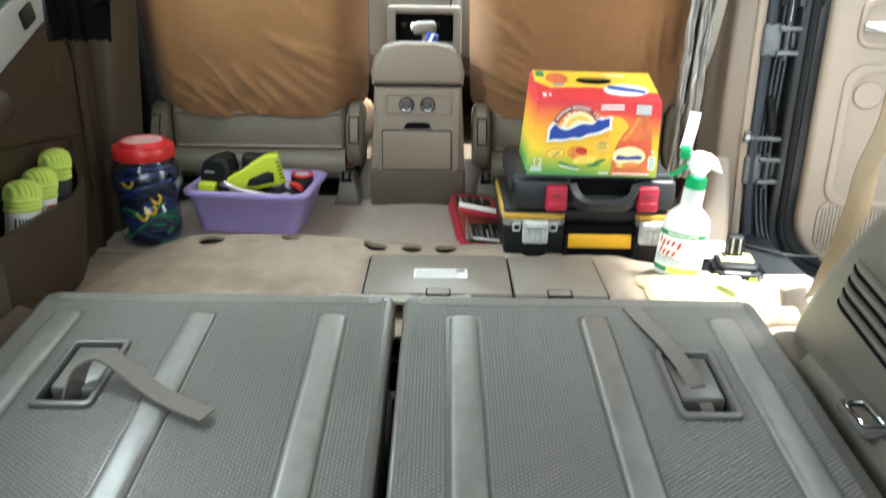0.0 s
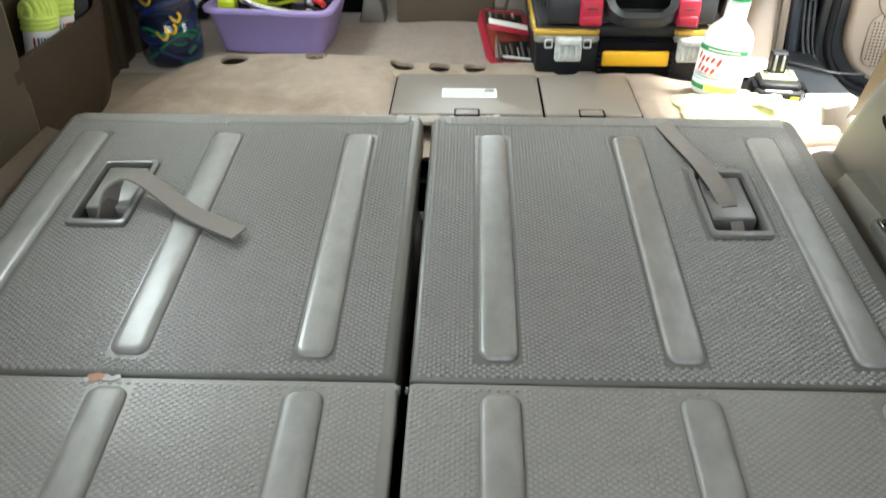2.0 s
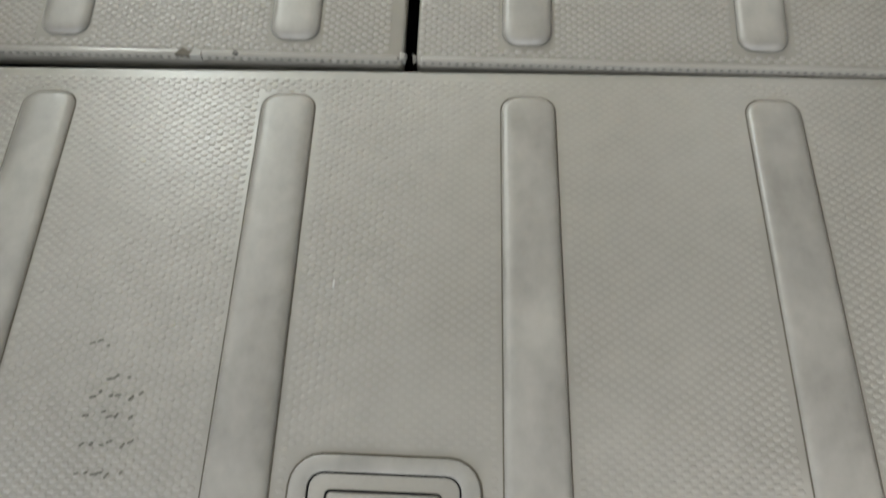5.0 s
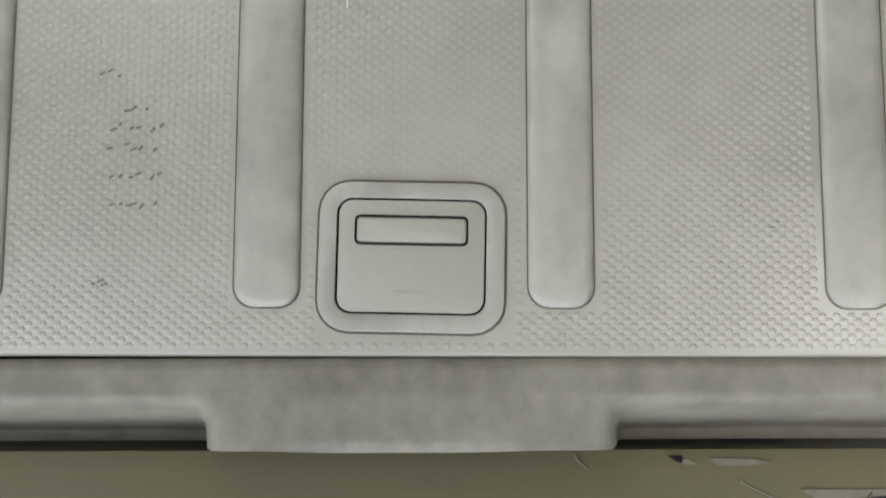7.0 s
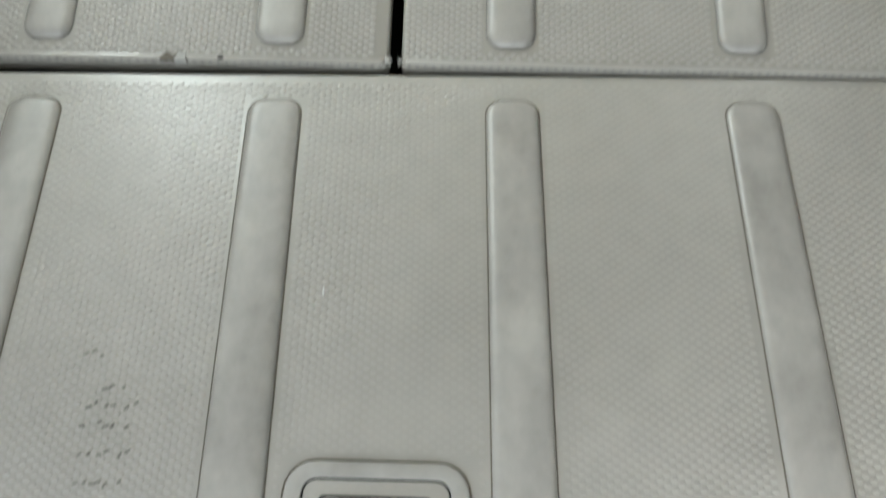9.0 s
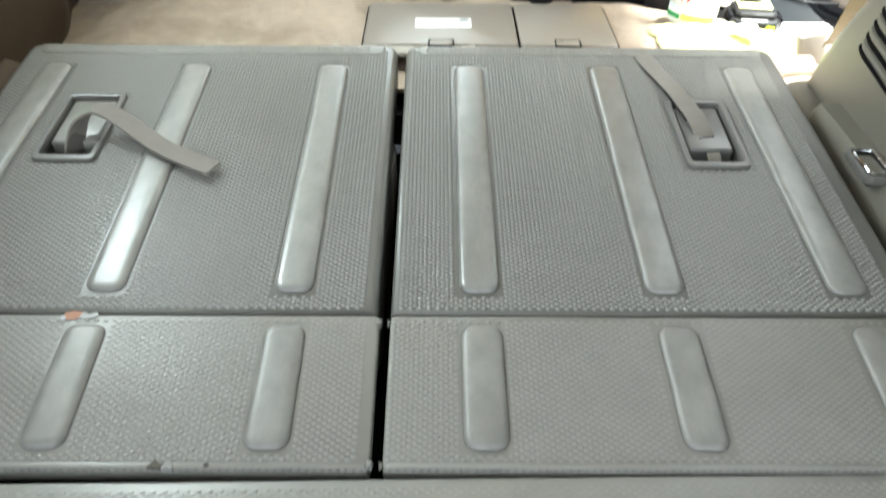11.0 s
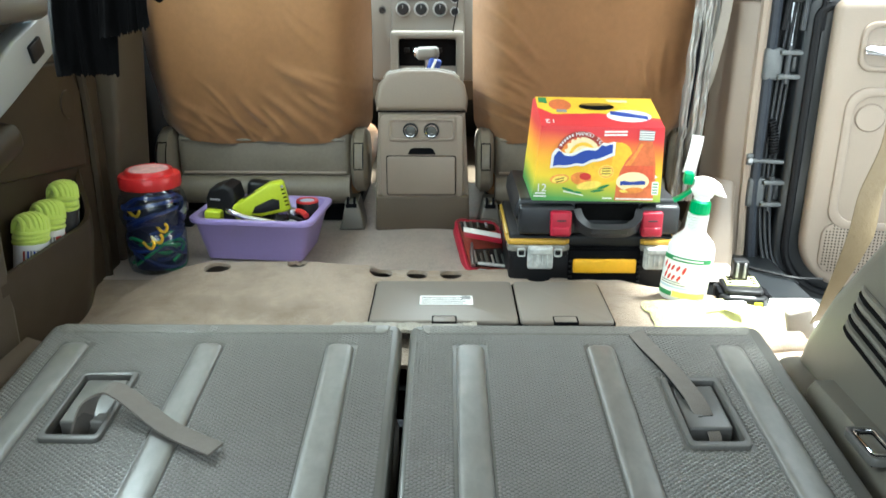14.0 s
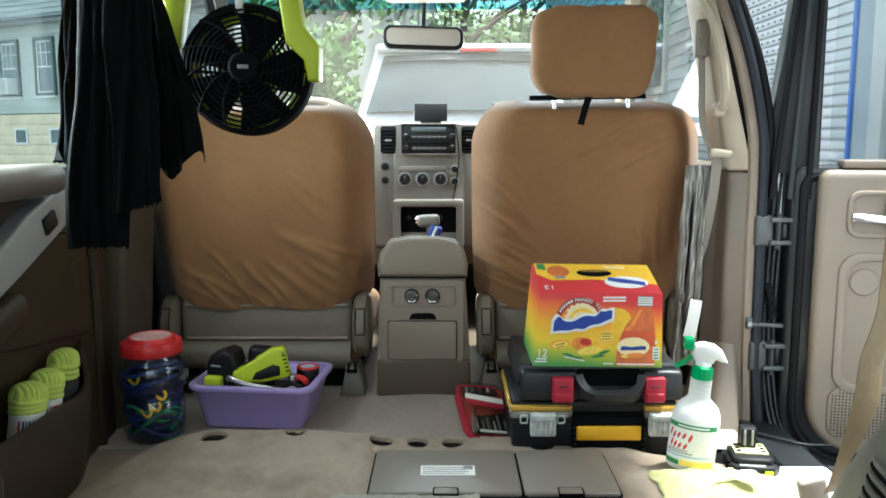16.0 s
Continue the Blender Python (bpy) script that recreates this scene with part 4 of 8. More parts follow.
for x0, x1, lx, lab in ((-0.083, 0.2055, 0.062, "floor storage box, wide taupe plastic lid with paper sticker"), (0.2095, 0.390, 0.296, "floor storage box, small taupe plastic lid")):
    lid = thing("storage_box", ((x0 + x1) / 2, 1.51, 0.0), lab, "storage box", "floor storage boxes")
    part("lid_plate", prism(rounded(x0, 1.405, x1, 1.615, 0.012, 4), "z", 0.000, 0.016, 0.005, 3), "lid_grey", lid)
    part("lid_gap", ring_outline(rounded(x0 - 0.0035, 1.4015, x1 + 0.0035, 1.6185, 0.014, 4), rounded(x0 + 0.001, 1.406, x1 - 0.001, 1.614, 0.012, 4), "z", -0.004, 0.0085), "black_matte", lid)
    part("latch", ring_outline(rounded(lx - 0.024, 1.396, lx + 0.024, 1.428, 0.004, 3), rounded(lx - 0.0215, 1.400, lx + 0.0215, 1.4255, 0.003, 3), "z", 0.010, 0.0172), "black_matte", lid, "dark latch seam")
    part("latch_tab", prism(rounded(lx - 0.021, 1.4005, lx + 0.021, 1.425, 0.003, 3), "z", 0.008, 0.0178, 0.001), "lid_grey", lid)
    if x0 < 0:
        st = part("sticker", prism(rounded(0.012, 1.484, 0.120, 1.530, 0.002, 2), "z", 0.0155, 0.0164), "paper", lid, "white paper warning sticker")
        for r in range(4):
            part("text_bar", rbox((0.016, 1.489 + 0.0095 * r, 0.0162), (0.100 + 0.006 * (r % 2), 1.4925 + 0.0095 * r, 0.0168), 0), "ink_grey", st)
        part("smudge", prism(rounded(0.097, 1.511, 0.116, 1.527, 0.005, 3), "z", 0.0162, 0.0169), "ink_grey", st)

# ---- body shell ----
solo("ceiling", join(rbox((-0.70, -0.02, 1.13), (0.70, 2.55, 1.17), 0.02), rbox((-0.72, -0.06, 1.09), (0.72, -0.02, 1.18), 0.015)), "headliner", "beige cloth headliner", "ceiling", kind="structure")
solo("raised_tailgate", turned(rbox((-0.76, -1.05, 1.20), (0.76, -0.08, 1.28), 0.03, 3), about((0, -0.08, 1.2), rx=-8)), "headliner", "raised tailgate with light inner trim", "tailgate", kind="structure")
solo("car_roof", rbox((-0.80, -0.10, 1.185), (0.80, 2.62, 1.20), 0.006), "jamb", "dark grey car roof", "car roof", kind="structure")


def pillar(name, pts_low, pts_high, z0, z1, material, label):
    """A body pillar between two outlines."""
    bm = bmesh.new()
    lo = [bm.verts.new((x, y, z0)) for x, y in pts_low]
    hi = [bm.verts.new((x, y, z1)) for x, y in pts_high]
    bm.faces.new(lo)
    bm.faces.new(hi)
    for i in range(len(lo)):
        j = (i + 1) % len(lo)
        bm.faces.new((lo[i], lo[j], hi[j], hi[i]))
    bmesh.ops.recalc_face_normals(bm, faces=bm.faces[:])
    bmesh.ops.bevel(bm, geom=bm.edges[:], offset=0.012, segments=3, profile=0.5, affect="EDGES")
    return solo(name, bm, material, label, "pillar", kind="structure")


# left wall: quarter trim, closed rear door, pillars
solo("quarter_trim_left", prism([(-0.02, -0.20), (1.24, -0.20), (1.24, 0.50), (-0.02, 0.50)], "x", -0.80, -0.655, 0.02, 3), "taupe_mid", "plastic side trim, the left side's shade put into its brown", "side trim", kind="structure")
solo("ledge_left", prism([(-0.655, -0.20), (-0.622, -0.20), (-0.622, 0.030), (-0.630, 0.045), (-0.655, 0.055)], "y", -0.02, 1.25, 0.004), "taupe_dark", "plastic wheel arch ledge, brown darkened for the left side's shade", "side trim", kind="structure")
for nm, y0, y1 in (("pillar_rear_left", -0.05, 0.16), ("pillar_mid_left", 1.14, 1.28)):
    pillar(nm, [(-0.83, y0), (-0.77, y0), (-0.77, y1), (-0.83, y1)], [(-0.78, y0 + 0.03), (-0.72, y0 + 0.03), (-0.72, y1), (-0.78, y1)], 0.46, 1.16, "beige", "beige roof pillar trim")
    nm2 = nm.replace("left", "right")
    pillar(nm2, [(0.86, y0), (0.815, y0), (0.815, y1), (0.86, y1)], [(0.82, y0 + 0.03), (0.765, y0 + 0.03), (0.765, y1), (0.82, y1)], 0.46, 1.16, "beige", "beige roof pillar trim")
pillar("pillar_front_left", [(-0.83, 1.86), (-0.735, 1.86), (-0.705, 2.0), (-0.83, 2.04)], [(-0.74, 1.90), (-0.65, 1.90), (-0.63, 2.02), (-0.74, 2.05)], -0.10, 1.16, "taupe_mid", "taupe plastic door pillar trim")

ldoor = thing("door_1", (-0.77, 1.55, -0.10), "closed car door, brown darkened for shade, with map pocket and silver switch panel", "car door", kind="structure")
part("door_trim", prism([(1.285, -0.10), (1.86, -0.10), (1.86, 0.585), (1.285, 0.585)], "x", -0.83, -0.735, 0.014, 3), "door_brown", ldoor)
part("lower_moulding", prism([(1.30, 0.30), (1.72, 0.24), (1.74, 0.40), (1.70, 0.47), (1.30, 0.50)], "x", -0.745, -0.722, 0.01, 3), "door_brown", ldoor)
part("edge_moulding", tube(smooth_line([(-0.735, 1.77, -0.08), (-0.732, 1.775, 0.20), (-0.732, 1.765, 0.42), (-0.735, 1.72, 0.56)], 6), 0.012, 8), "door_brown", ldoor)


def pocket_at(u, v):
    """The pocket's wall: stands off the door, then sweeps back into it at the front."""
    y = 1.20 + 0.60 * u
    k = max(0.0, min(1.0, (y - 1.53) / 0.22))
    k = k * k * (3 - 2 * k)
    rise = max(0.0, min(1.0, (y - 1.50) / 0.20))
    lip = 0.177 - 0.008 * (y - 1.2) / 0.3 + 0.075 * rise ** 1.6
    z = -0.09 + (lip + 0.09) * v
    return (-0.660 - 0.090 * k - 0.055 * (1 - v) ** 1.4 * (1 - k) - 0.006 * v ** 8, y, z)


part("map_pocket", sheet(48, 20, pocket_at, 0.010), "door_brown", ldoor, sharp=70)
part("pocket_floor", rbox((-0.740, 1.25, 0.055), (-0.685, 1.570, 0.085), 0.004), "door_brown", ldoor)

part("armrest", join(rbox((-0.745, 1.22, 0.562), (-0.665, 1.555, 0.622), 0.026, 4)), "armrest_pale", ldoor, "taupe door ledge")
part("switch_panel", prism([(1.25, 0.425), (1.25, 0.365), (1.42, 0.425), (1.60, 0.495), (1.695, 0.545), (1.685, 0.580), (1.60, 0.580), (1.45, 0.530)], "x", -0.74, -0.700, 0.006, 3), "switch_silver", ldoor, "silver switch panel")
part("window_switch", turned(rbox((-0.705, 1.500, 0.492), (-0.694, 1.548, 0.526), 0.003), about((-0.70, 1.525, 0.51), rx=22)), "black_plastic", ldoor, "black window switch")
part("armrest_pad", turned(rbox((-0.745, 1.12, 0.335), (-0.690, 1.42, 0.395), 0.022, 4), about((-0.7, 1.4, 0.39), rx=14)), "door_brown", ldoor)
part("speaker_cover", lathe((-0.7195, 1.665, 0.385), [(0, 0), (0.028, 0.0), (0.030, -0.003), (0.030, -0.01)], 24, "x"), "door_brown", ldoor)
part("window_frame", join(rbox((-0.80, 1.29, 0.58), (-0.75, 1.86, 0.605), 0.006), rbox((-0.79, 1.82, 0.60), (-0.745, 1.87, 1.10), 0.008), rbox((-0.79, 1.285, 0.60), (-0.745, 1.315, 1.10), 0.008), rbox((-0.78, 1.29, 1.06), (-0.735, 1.86, 1.12), 0.008)), "black_plastic", ldoor)
pane = part("pane", rbox((-0.772, 1.31, 0.60), (-0.768, 1.83, 1.07), 0), "glass_side", ldoor)
pane.visible_shadow = False
# left front door and wall
solo("floor_front", sheet(20, 12, lambda u, v: (-0.74 + 1.48 * u, 2.60 + 0.76 * v, -0.045 + 0.10 * max(0.0, v - 0.6) + 0.002 * noise.noise((u * 9, v * 9, 2)))), "taupe_dark", "dark front footwell carpet", "carpet", kind="structure")
solo("firewall", rbox((-0.76, 3.30, -0.12), (0.76, 3.36, 0.69), 0.01), "black_plastic", "dark bulkhead below the windscreen", "wall", kind="structure")
# black where the right wall is taupe: the left side's shade painted in
solo("wall_front_left", rbox((-0.83, 2.04, -0.12), (-0.74, 3.30, 0.60), 0.015), "black_matte", "plastic front door trim, shade put into its black", "side trim", kind="structure")
solo("wall_front_right", rbox((0.74, 2.07, -0.12), (0.83, 3.30, 0.60), 0.015), "taupe_dark", "taupe plastic front door trim", "side trim", kind="structure")
for nm, x0, x1, y0, y1, z0 in (("window_1", -0.772, -0.768, 2.05, 2.95, 0.58), ("window_2", 0.768, 0.772, 2.06, 2.95, 0.58), ("window_3", -0.772, -0.768, 0.16, 1.15, 0.48), ("window_4", 0.768, 0.772, 0.16, 1.15, 0.48)):
    dark = y0 < 1.0
    w = solo(nm, rbox((x0, y0, z0), (x1, y1, 1.13), 0), "glass_dark" if dark else "glass", "dark tinted rear quarter window" if dark else "clear car side window", "window", kind="structure")
    w.visible_shadow = dark
for s in (-1, 1):
    solo("roof_rail", rbox((min(s * 0.69, s * 0.79), -0.05, 1.11), (max(s * 0.69, s * 0.79), 2.60, 1.19), 0.015), "headliner", "beige roof side rail", "trim", kind="structure")
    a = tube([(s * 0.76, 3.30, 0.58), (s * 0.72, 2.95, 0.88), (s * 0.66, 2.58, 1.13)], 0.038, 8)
    # the left pillar is black against the right's beige: its shade painted in
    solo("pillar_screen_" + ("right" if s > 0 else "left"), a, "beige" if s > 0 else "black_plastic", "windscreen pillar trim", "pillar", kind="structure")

# right side: quarter trim with vents, wheel arch ledge
rq = thing("quarter_trim_right", (0.72, 0.6, -0.20), "olive-grey plastic side trim with air vents and a tie-down ring", "side trim", kind="structure")
bm = prism([(-0.02, -0.20), (1.245, -0.20), (1.240, 0.02), (1.215, 0.09), (1.155, 0.185), (1.060, 0.300), (0.95, 0.42), (0.88, 0.50), (-0.02, 0.50)], "x", 0.66, 0.80, 0.030, 4)
part("trim_panel", bm, "quarter", rq)
part("ledge", prism([(0.660, -0.20), (0.6225, -0.20), (0.6225, 0.045), (0.632, 0.060), (0.672, 0.062)], "y", -0.02, 1.10, 0.005, 3), "quarter", rq)
part("ledge_end", turned(rbox((0.625, 1.06, -0.20), (0.72, 1.25, 0.035), 0.03, 4), Matrix()), "quarter", rq)
for k in range(4):
    y, z = 1.092 - 0.0085 * k, 0.152 + 0.0215 * k
    part("vent_slot", tube(smooth_line([(0.6605, y, z + 0.004), (0.6585, y - 0.012, z - 0.001), (0.6580, y - 0.070, z - 0.009), (0.6580, y - 0.22, z - 0.032)], 6), [0.0014 + 0.0046 * min(1, i / 8) for i in range(19)], 8), "void", rq)
    part("vent_slat", tube(smooth_line([(0.664, y - 0.004, z + 0.011), (0.659, y - 0.020, z + 0.007), (0.657, y - 0.076, z - 0.0005), (0.657, y - 0.22, z - 0.0235)], 6), 0.0058, 8), "quarter", rq)
tie = part("tie_down_bezel", ring_outline(rounded(0.6075, 0.875, 0.650, 0.955, 0.010, 4), rounded(0.613, 0.882, 0.645, 0.948, 0.007, 4), "z", 0.055, 0.068, 0.002), "latch_grey", rq)
part("tie_down_ring", tube([(x, y, 0.068) for x, y in rounded(0.6155, 0.885, 0.6425, 0.945, 0.006, 4)], 0.0015, 8, True), "chrome", rq, "chrome tie-down ring")
part("tie_down_cup", rbox((0.614, 0.884, 0.050), (0.644, 0.946, 0.0635), 0.001), "black_matte", rq)
part("tie_down_flap", rbox((0.620, 0.892, 0.060), (0.640, 0.938, 0.0660), 0.003), "quarter", rq)

# right door opening: pillar, jamb and door sill
pl = thing("door_pillar", (0.77, 2.0, -0.12), "door pillar, beige upper trim over taupe lower trim, grab handle", "pillar", kind="structure")


def slanted(lo, hi, z0, z1, r=0.010):
    bm = bmesh.new()
    a = [bm.verts.new((x, y, z0)) for x, y in lo]
    b = [bm.verts.new((x, y, z1)) for x, y in hi]
    bm.faces.new(a)
    bm.faces.new(b)
    for i in range(len(a)):
        j = (i + 1) % len(a)
        bm.faces.new((a[i], a[j], b[j], b[i]))
    bmesh.ops.recalc_face_normals(bm, faces=bm.faces[:])
    bmesh.ops.bevel(bm, geom=bm.edges[:], offset=r, segments=3, profile=0.5, affect="EDGES")
    return bm


def pillar_part(name, bm, material, label=""):
    return part(name, turned(bm, Matrix.Translation((0.022, 0, 0))), material, pl, label)


pillar_part("lower_trim", slanted([(0.70, 2.06), (0.735, 1.97), (0.80, 1.955), (0.81, 2.06)], [(0.712, 2.06), (0.735, 1.975), (0.79, 1.96), (0.80, 2.06)], -0.10, 0.583), "pillar_taupe")
pillar_part("pillar_foot", slanted([(0.645, 2.06), (0.665, 1.83), (0.745, 1.82), (0.765, 2.06)], [(0.705, 2.06), (0.733, 1.975), (0.775, 1.968), (0.785, 2.06)], -0.10, 0.16, 0.014), "pillar_taupe")
pillar_part("upper_trim", slanted([(0.718, 2.06), (0.735, 1.978), (0.79, 1.963), (0.80, 2.06)], [(0.606, 2.05), (0.616, 1.97), (0.648, 1.955), (0.66, 2.05)], 0.585, 1.13), "beige")
pillar_part("door_seal", tube(smooth_line([(0.835, 1.952, -0.10), (0.815, 1.950, 0.10), (0.812, 1.952, 0.35), (0.812, 1.955, 0.60), (0.803, 1.955, 0.70), (0.766, 1.95, 0.85), (0.716, 1.945, 0.985), (0.66, 1.945, 1.12)], 6), 0.0125, 8), "seal_grey", "blue-grey rubber door seal")
pillar_part("flange", tube(smooth_line([(0.806, 1.966, -0.10), (0.795, 1.962, 0.10), (0.790, 1.962, 0.35), (0.790, 1.965, 0.60), (0.781, 1.965, 0.70), (0.744, 1.96, 0.85), (0.694, 1.955, 0.985), (0.638, 1.955, 1.12)], 6), 0.013, 8), "tan", "tan edge trim")
pillar_part("rubber_seal", tube(smooth_line([(0.846, 1.955, -0.10), (0.824, 1.955, 0.10), (0.820, 1.957, 0.35), (0.824, 1.960, 0.60), (0.825, 1.960, 0.70), (0.789, 1.955, 0.85), (0.735, 1.95, 0.985), (0.678, 1.95, 1.12)], 6), 0.010, 8), "rubber")
pillar_part("grab_handle", tube(smooth_line([(0.690, 1.955, 0.735), (0.700, 1.925, 0.750), (0.690, 1.915, 0.83), (0.662, 1.912, 0.93), (0.640, 1.94, 0.990)], 6), 0.012, 8), "beige")
pillar_part("handle_foot", rbox((0.680, 1.935, 0.715), (0.708, 1.968, 0.748), 0.008, 3), "beige")
jamb = thing("door_jamb", (0.86, 2.03, -0.14), "dark grey painted door jamb with hinges, check strap and cable boot", "door jamb", kind="structure")
part("jamb_face", slanted([(0.835, 2.06), (0.845, 1.985), (0.93, 2.02), (0.93, 2.08)], [(0.80, 2.06), (0.815, 1.98), (0.87, 2.03), (0.87, 2.08)], -0.14, 0.60, 0.006), "jamb_paint", jamb)
part("jamb_upper", slanted([(0.815, 2.06), (0.825, 1.975), (0.852, 1.985), (0.855, 2.06)], [(0.672, 2.05), (0.682, 1.965), (0.698, 1.972), (0.70, 2.05)], 0.60, 1.14, 0.006), "jamb_paint", jamb)
part("jamb_back", slanted([(0.835, 2.075), (0.835, 2.095), (1.0, 2.095), (1.0, 2.075)], [(0.822, 2.075), (0.822, 2.095), (0.90, 2.095), (0.90, 2.075)], -0.14, 0.73, 0.004), "rubber", jamb)
part("sill_step", rbox((0.74, 1.30, -0.10), (0.90, 2.02, -0.045), 0.015, 3), "jamb", jamb)
for z in (0.44, 0.125):
    h = part("hinge", join(rbox((0.818, 1.940, z - 0.038), (0.862, 1.985, z + 0.038), 0.008, 3), rbox((0.850, 1.930, z + 0.022), (0.908, 1.958, z + 0.034), 0.004), rbox((0.850, 1.930, z - 0.034), (0.908, 1.958, z - 0.022), 0.004)), "hinge_paint", jamb)
    part("hinge_pin", tube([(0.872, 1.938, z - 0.044), (0.872, 1.938, z + 0.044)], 0.0065, 10), "jamb_paint", h)
    part("hinge_leaf", rbox((0.884, 1.945, z - 0.020), (0.900, 1.975, z + 0.020), 0.004), "jamb", h)
    for dz in (0.056, -0.052):
        part("bolt", lathe((0.898, 1.945, z + dz), [(0, 0), (0.0065, 0), (0.0065, 0.008), (0.004, 0.010), (0.004, 0.020), (0.0, 0.021)], 10, "x"), "steel", h)
part("check_strap", join(turned(rbox((0.808, 1.938, 0.203), (0.935, 1.956, 0.213), 0.003), about((0.81, 1.94, 0.208), ry=3)), rbox((0.808, 1.945, 0.194), (0.826, 1.985, 0.224), 0.004)), "hinge_paint", jamb)
part("strap_bolt", lathe((0.814, 1.940, 0.209), [(0, 0.004), (0.006, 0.004), (0.007, 0.0)], 10, "y"), "steel", jamb)
part("striker_rod", tube(smooth_line([(0.905, 1.935, 0.065), (0.905, 1.935, -0.01), (0.915, 1.93, -0.06), (0.95, 1.92, -0.095)], 5), 0.006, 8), "jamb", jamb)
part("sill_cable", tube(smooth_line([(0.80, 1.86, -0.040), (0.86, 1.80, -0.038), (0.90, 1.78, -0.040), (0.97, 1.80, -0.05)], 5), 0.004, 6), "rubber", jamb)
boot = []
for k in range(60):
    t = k / 59
    boot.append((0.856 + 0.012 * math.sin(t * 3) + 0.02 * t ** 4, 1.955, 0.305 - 0.085 * t))
part("cable_boot", tube(boot, [0.0080 + 0.0045 * (k % 5 < 3) for k in range(60)], 10), "rubber", jamb)
for dx in (-0.012, 0.0, 0.012):
    part("weather_strip", tube(smooth_line([(0.888 + dx, 1.975, 0.60), (0.878 + dx, 1.97, 0.40), (0.872 + dx, 1.965, 0.2), (0.876 + dx, 1.955, 0.05), (0.895 + dx, 1.93, -0.06), (0.94 + dx, 1.88, -0.095)], 6), 0.004, 8), "jamb_paint", jamb)
solo("door_sill", rbox((0.60, 1.27, -0.045), (0.86, 1.60, -0.012), 0.012, 3), "white_plastic", "pale plastic door sill plate", "sill", kind="structure")

# open right rear door
rdoor = thing("door_2", (0.95, 1.93, -0.14), "wide-open car door, tan trim with chrome handle", "car door", kind="structure")
OPEN = about((0.90, 1.96, 0), rz=-12)


def door_outline(x0, z0, x1, z1, low_r, top_r, n=8):
    """A door's outline: wide curve at the lower front corner, tight ones above."""
    out = []
    for cx, cz, r, a0 in ((x1 - top_r, z1 - top_r, top_r, 0), (x0 + top_r, z1 - top_r, top_r, 90), (x0 + low_r, z0 + low_r, low_r, 180), (x1 - low_r, z0 + low_r, low_r, 270)):
        for k in range(n + 1):
            a = radians(a0 + 90 * k / n)
            out.append((cx + r * math.cos(a), cz + r * math.sin(a)))
    return out


def door_part(name, bm, material, parent=None, label=""):
    return part(name, turned(bm, OPEN), material, parent or rdoor, label)


door_part("door_shell", prism(door_outline(0.90, -0.15, 1.85, 0.60, 0.14, 0.03), "y", 1.93, 2.05, 0.012, 3), "jamb", None, "dark grey door shell")
door_part("edge_seal", tube([(x, 1.925, z) for x, z in door_outline(0.928, -0.125, 1.83, 0.575, 0.13, 0.03)], 0.010, 8, True), "rubber")
door_part("trim_panel", prism(door_outline(0.955, -0.095, 1.80, 0.592, 0.12, 0.026), "y", 1.885, 1.93, 0.018, 4), "tan", None, "tan plastic door trim")
door_part("recess_rim", ring_outline(rounded(1.005, 0.06, 1.75, 0.40, 0.05, 6), rounded(1.025, 0.08, 1.73, 0.38, 0.04, 6), "y", 1.878, 1.89, 0.004), "tan")
door_part("handle_recess", ring_outline(rounded(1.015, 0.435, 1.22, 0.545, 0.03, 6), rounded(1.027, 0.447, 1.208, 0.533, 0.024, 6), "y", 1.876, 1.89, 0.004), "tan")
door_part("handle_cup", prism(rounded(1.027, 0.447, 1.208, 0.533, 0.024, 6), "y", 1.882, 1.888), "taupe")
door_part("door_handle", join(turned(rbox((1.022, 1.862, 0.470), (1.135, 1.876, 0.490), 0.006, 3), about((1.07, 1.87, 0.48), ry=4)), rbox((1.095, 1.862, 0.455), (1.125, 1.88, 0.530), 0.006, 3)), "chrome", None, "chrome inner door handle")
door_part("round_cap", lathe((1.062, 1.884, 0.33), [(0, 0.004), (0.030, 0.004), (0.033, 0), (0.033, -0.004)], 28, "y"), "tan")
grille = door_part("speaker_grille", prism(rounded(1.000, -0.055, 1.20, 0.075, 0.035, 6), "y", 1.880, 1.888, 0.002), "taupe")
for r in range(16):
    for c in range(24):
        if (c in (0, 1, 22, 23)) and (r in (0, 1, 14, 15)):
            continue
        x, z = 1.010 + 0.0078 * c, -0.048 + 0.0077 * r
        bmh = bmesh.new()
        for dx, dz in ((0, 0),):
            b = [bmh.verts.new((x + dx + 0.0021 * math.cos(a * math.pi / 3), 1.8795, z + dz + 0.0021 * math.sin(a * math.pi / 3))) for a in range(6)]
            bmh.faces.new(b)
        if r == 0 and c == 2:
            holes = bmh
        else:
            me = bpy.data.meshes.new("tmp")
            bmh.to_mesh(me)
            bmh.free()
            holes.from_mesh(me)
            bpy.data.meshes.remove(me)
door_part("grille_holes", holes, "void", grille)
door_part("window_frame", join(slanted([(0.832, 1.95), (0.832, 2.03), (0.965, 2.03), (0.960, 1.93)], [(0.905, 1.94), (0.905, 2.03), (0.965, 2.03), (0.955, 1.93)], 0.58, 1.16, 0.006), rbox((1.02, 1.94, 1.11), (1.80, 2.02, 1.17), 0.008), rbox((1.78, 1.94, 0.58), (1.84, 2.02, 1.17), 0.008)), "jamb")
# the middle rib is lighter grey: the frame's highlight put into its colour
for dx in (0.010, 0.045, 0.080):
    door_part("frame_rib", tube([(0.845 + 1.15 * dx, 1.932 - 0.1 * dx, 0.52), (0.900 + 0.55 * dx, 1.930 - 0.1 * dx, 1.15)], 0.007, 8), "rubber" if dx != 0.045 else "jamb_paint")
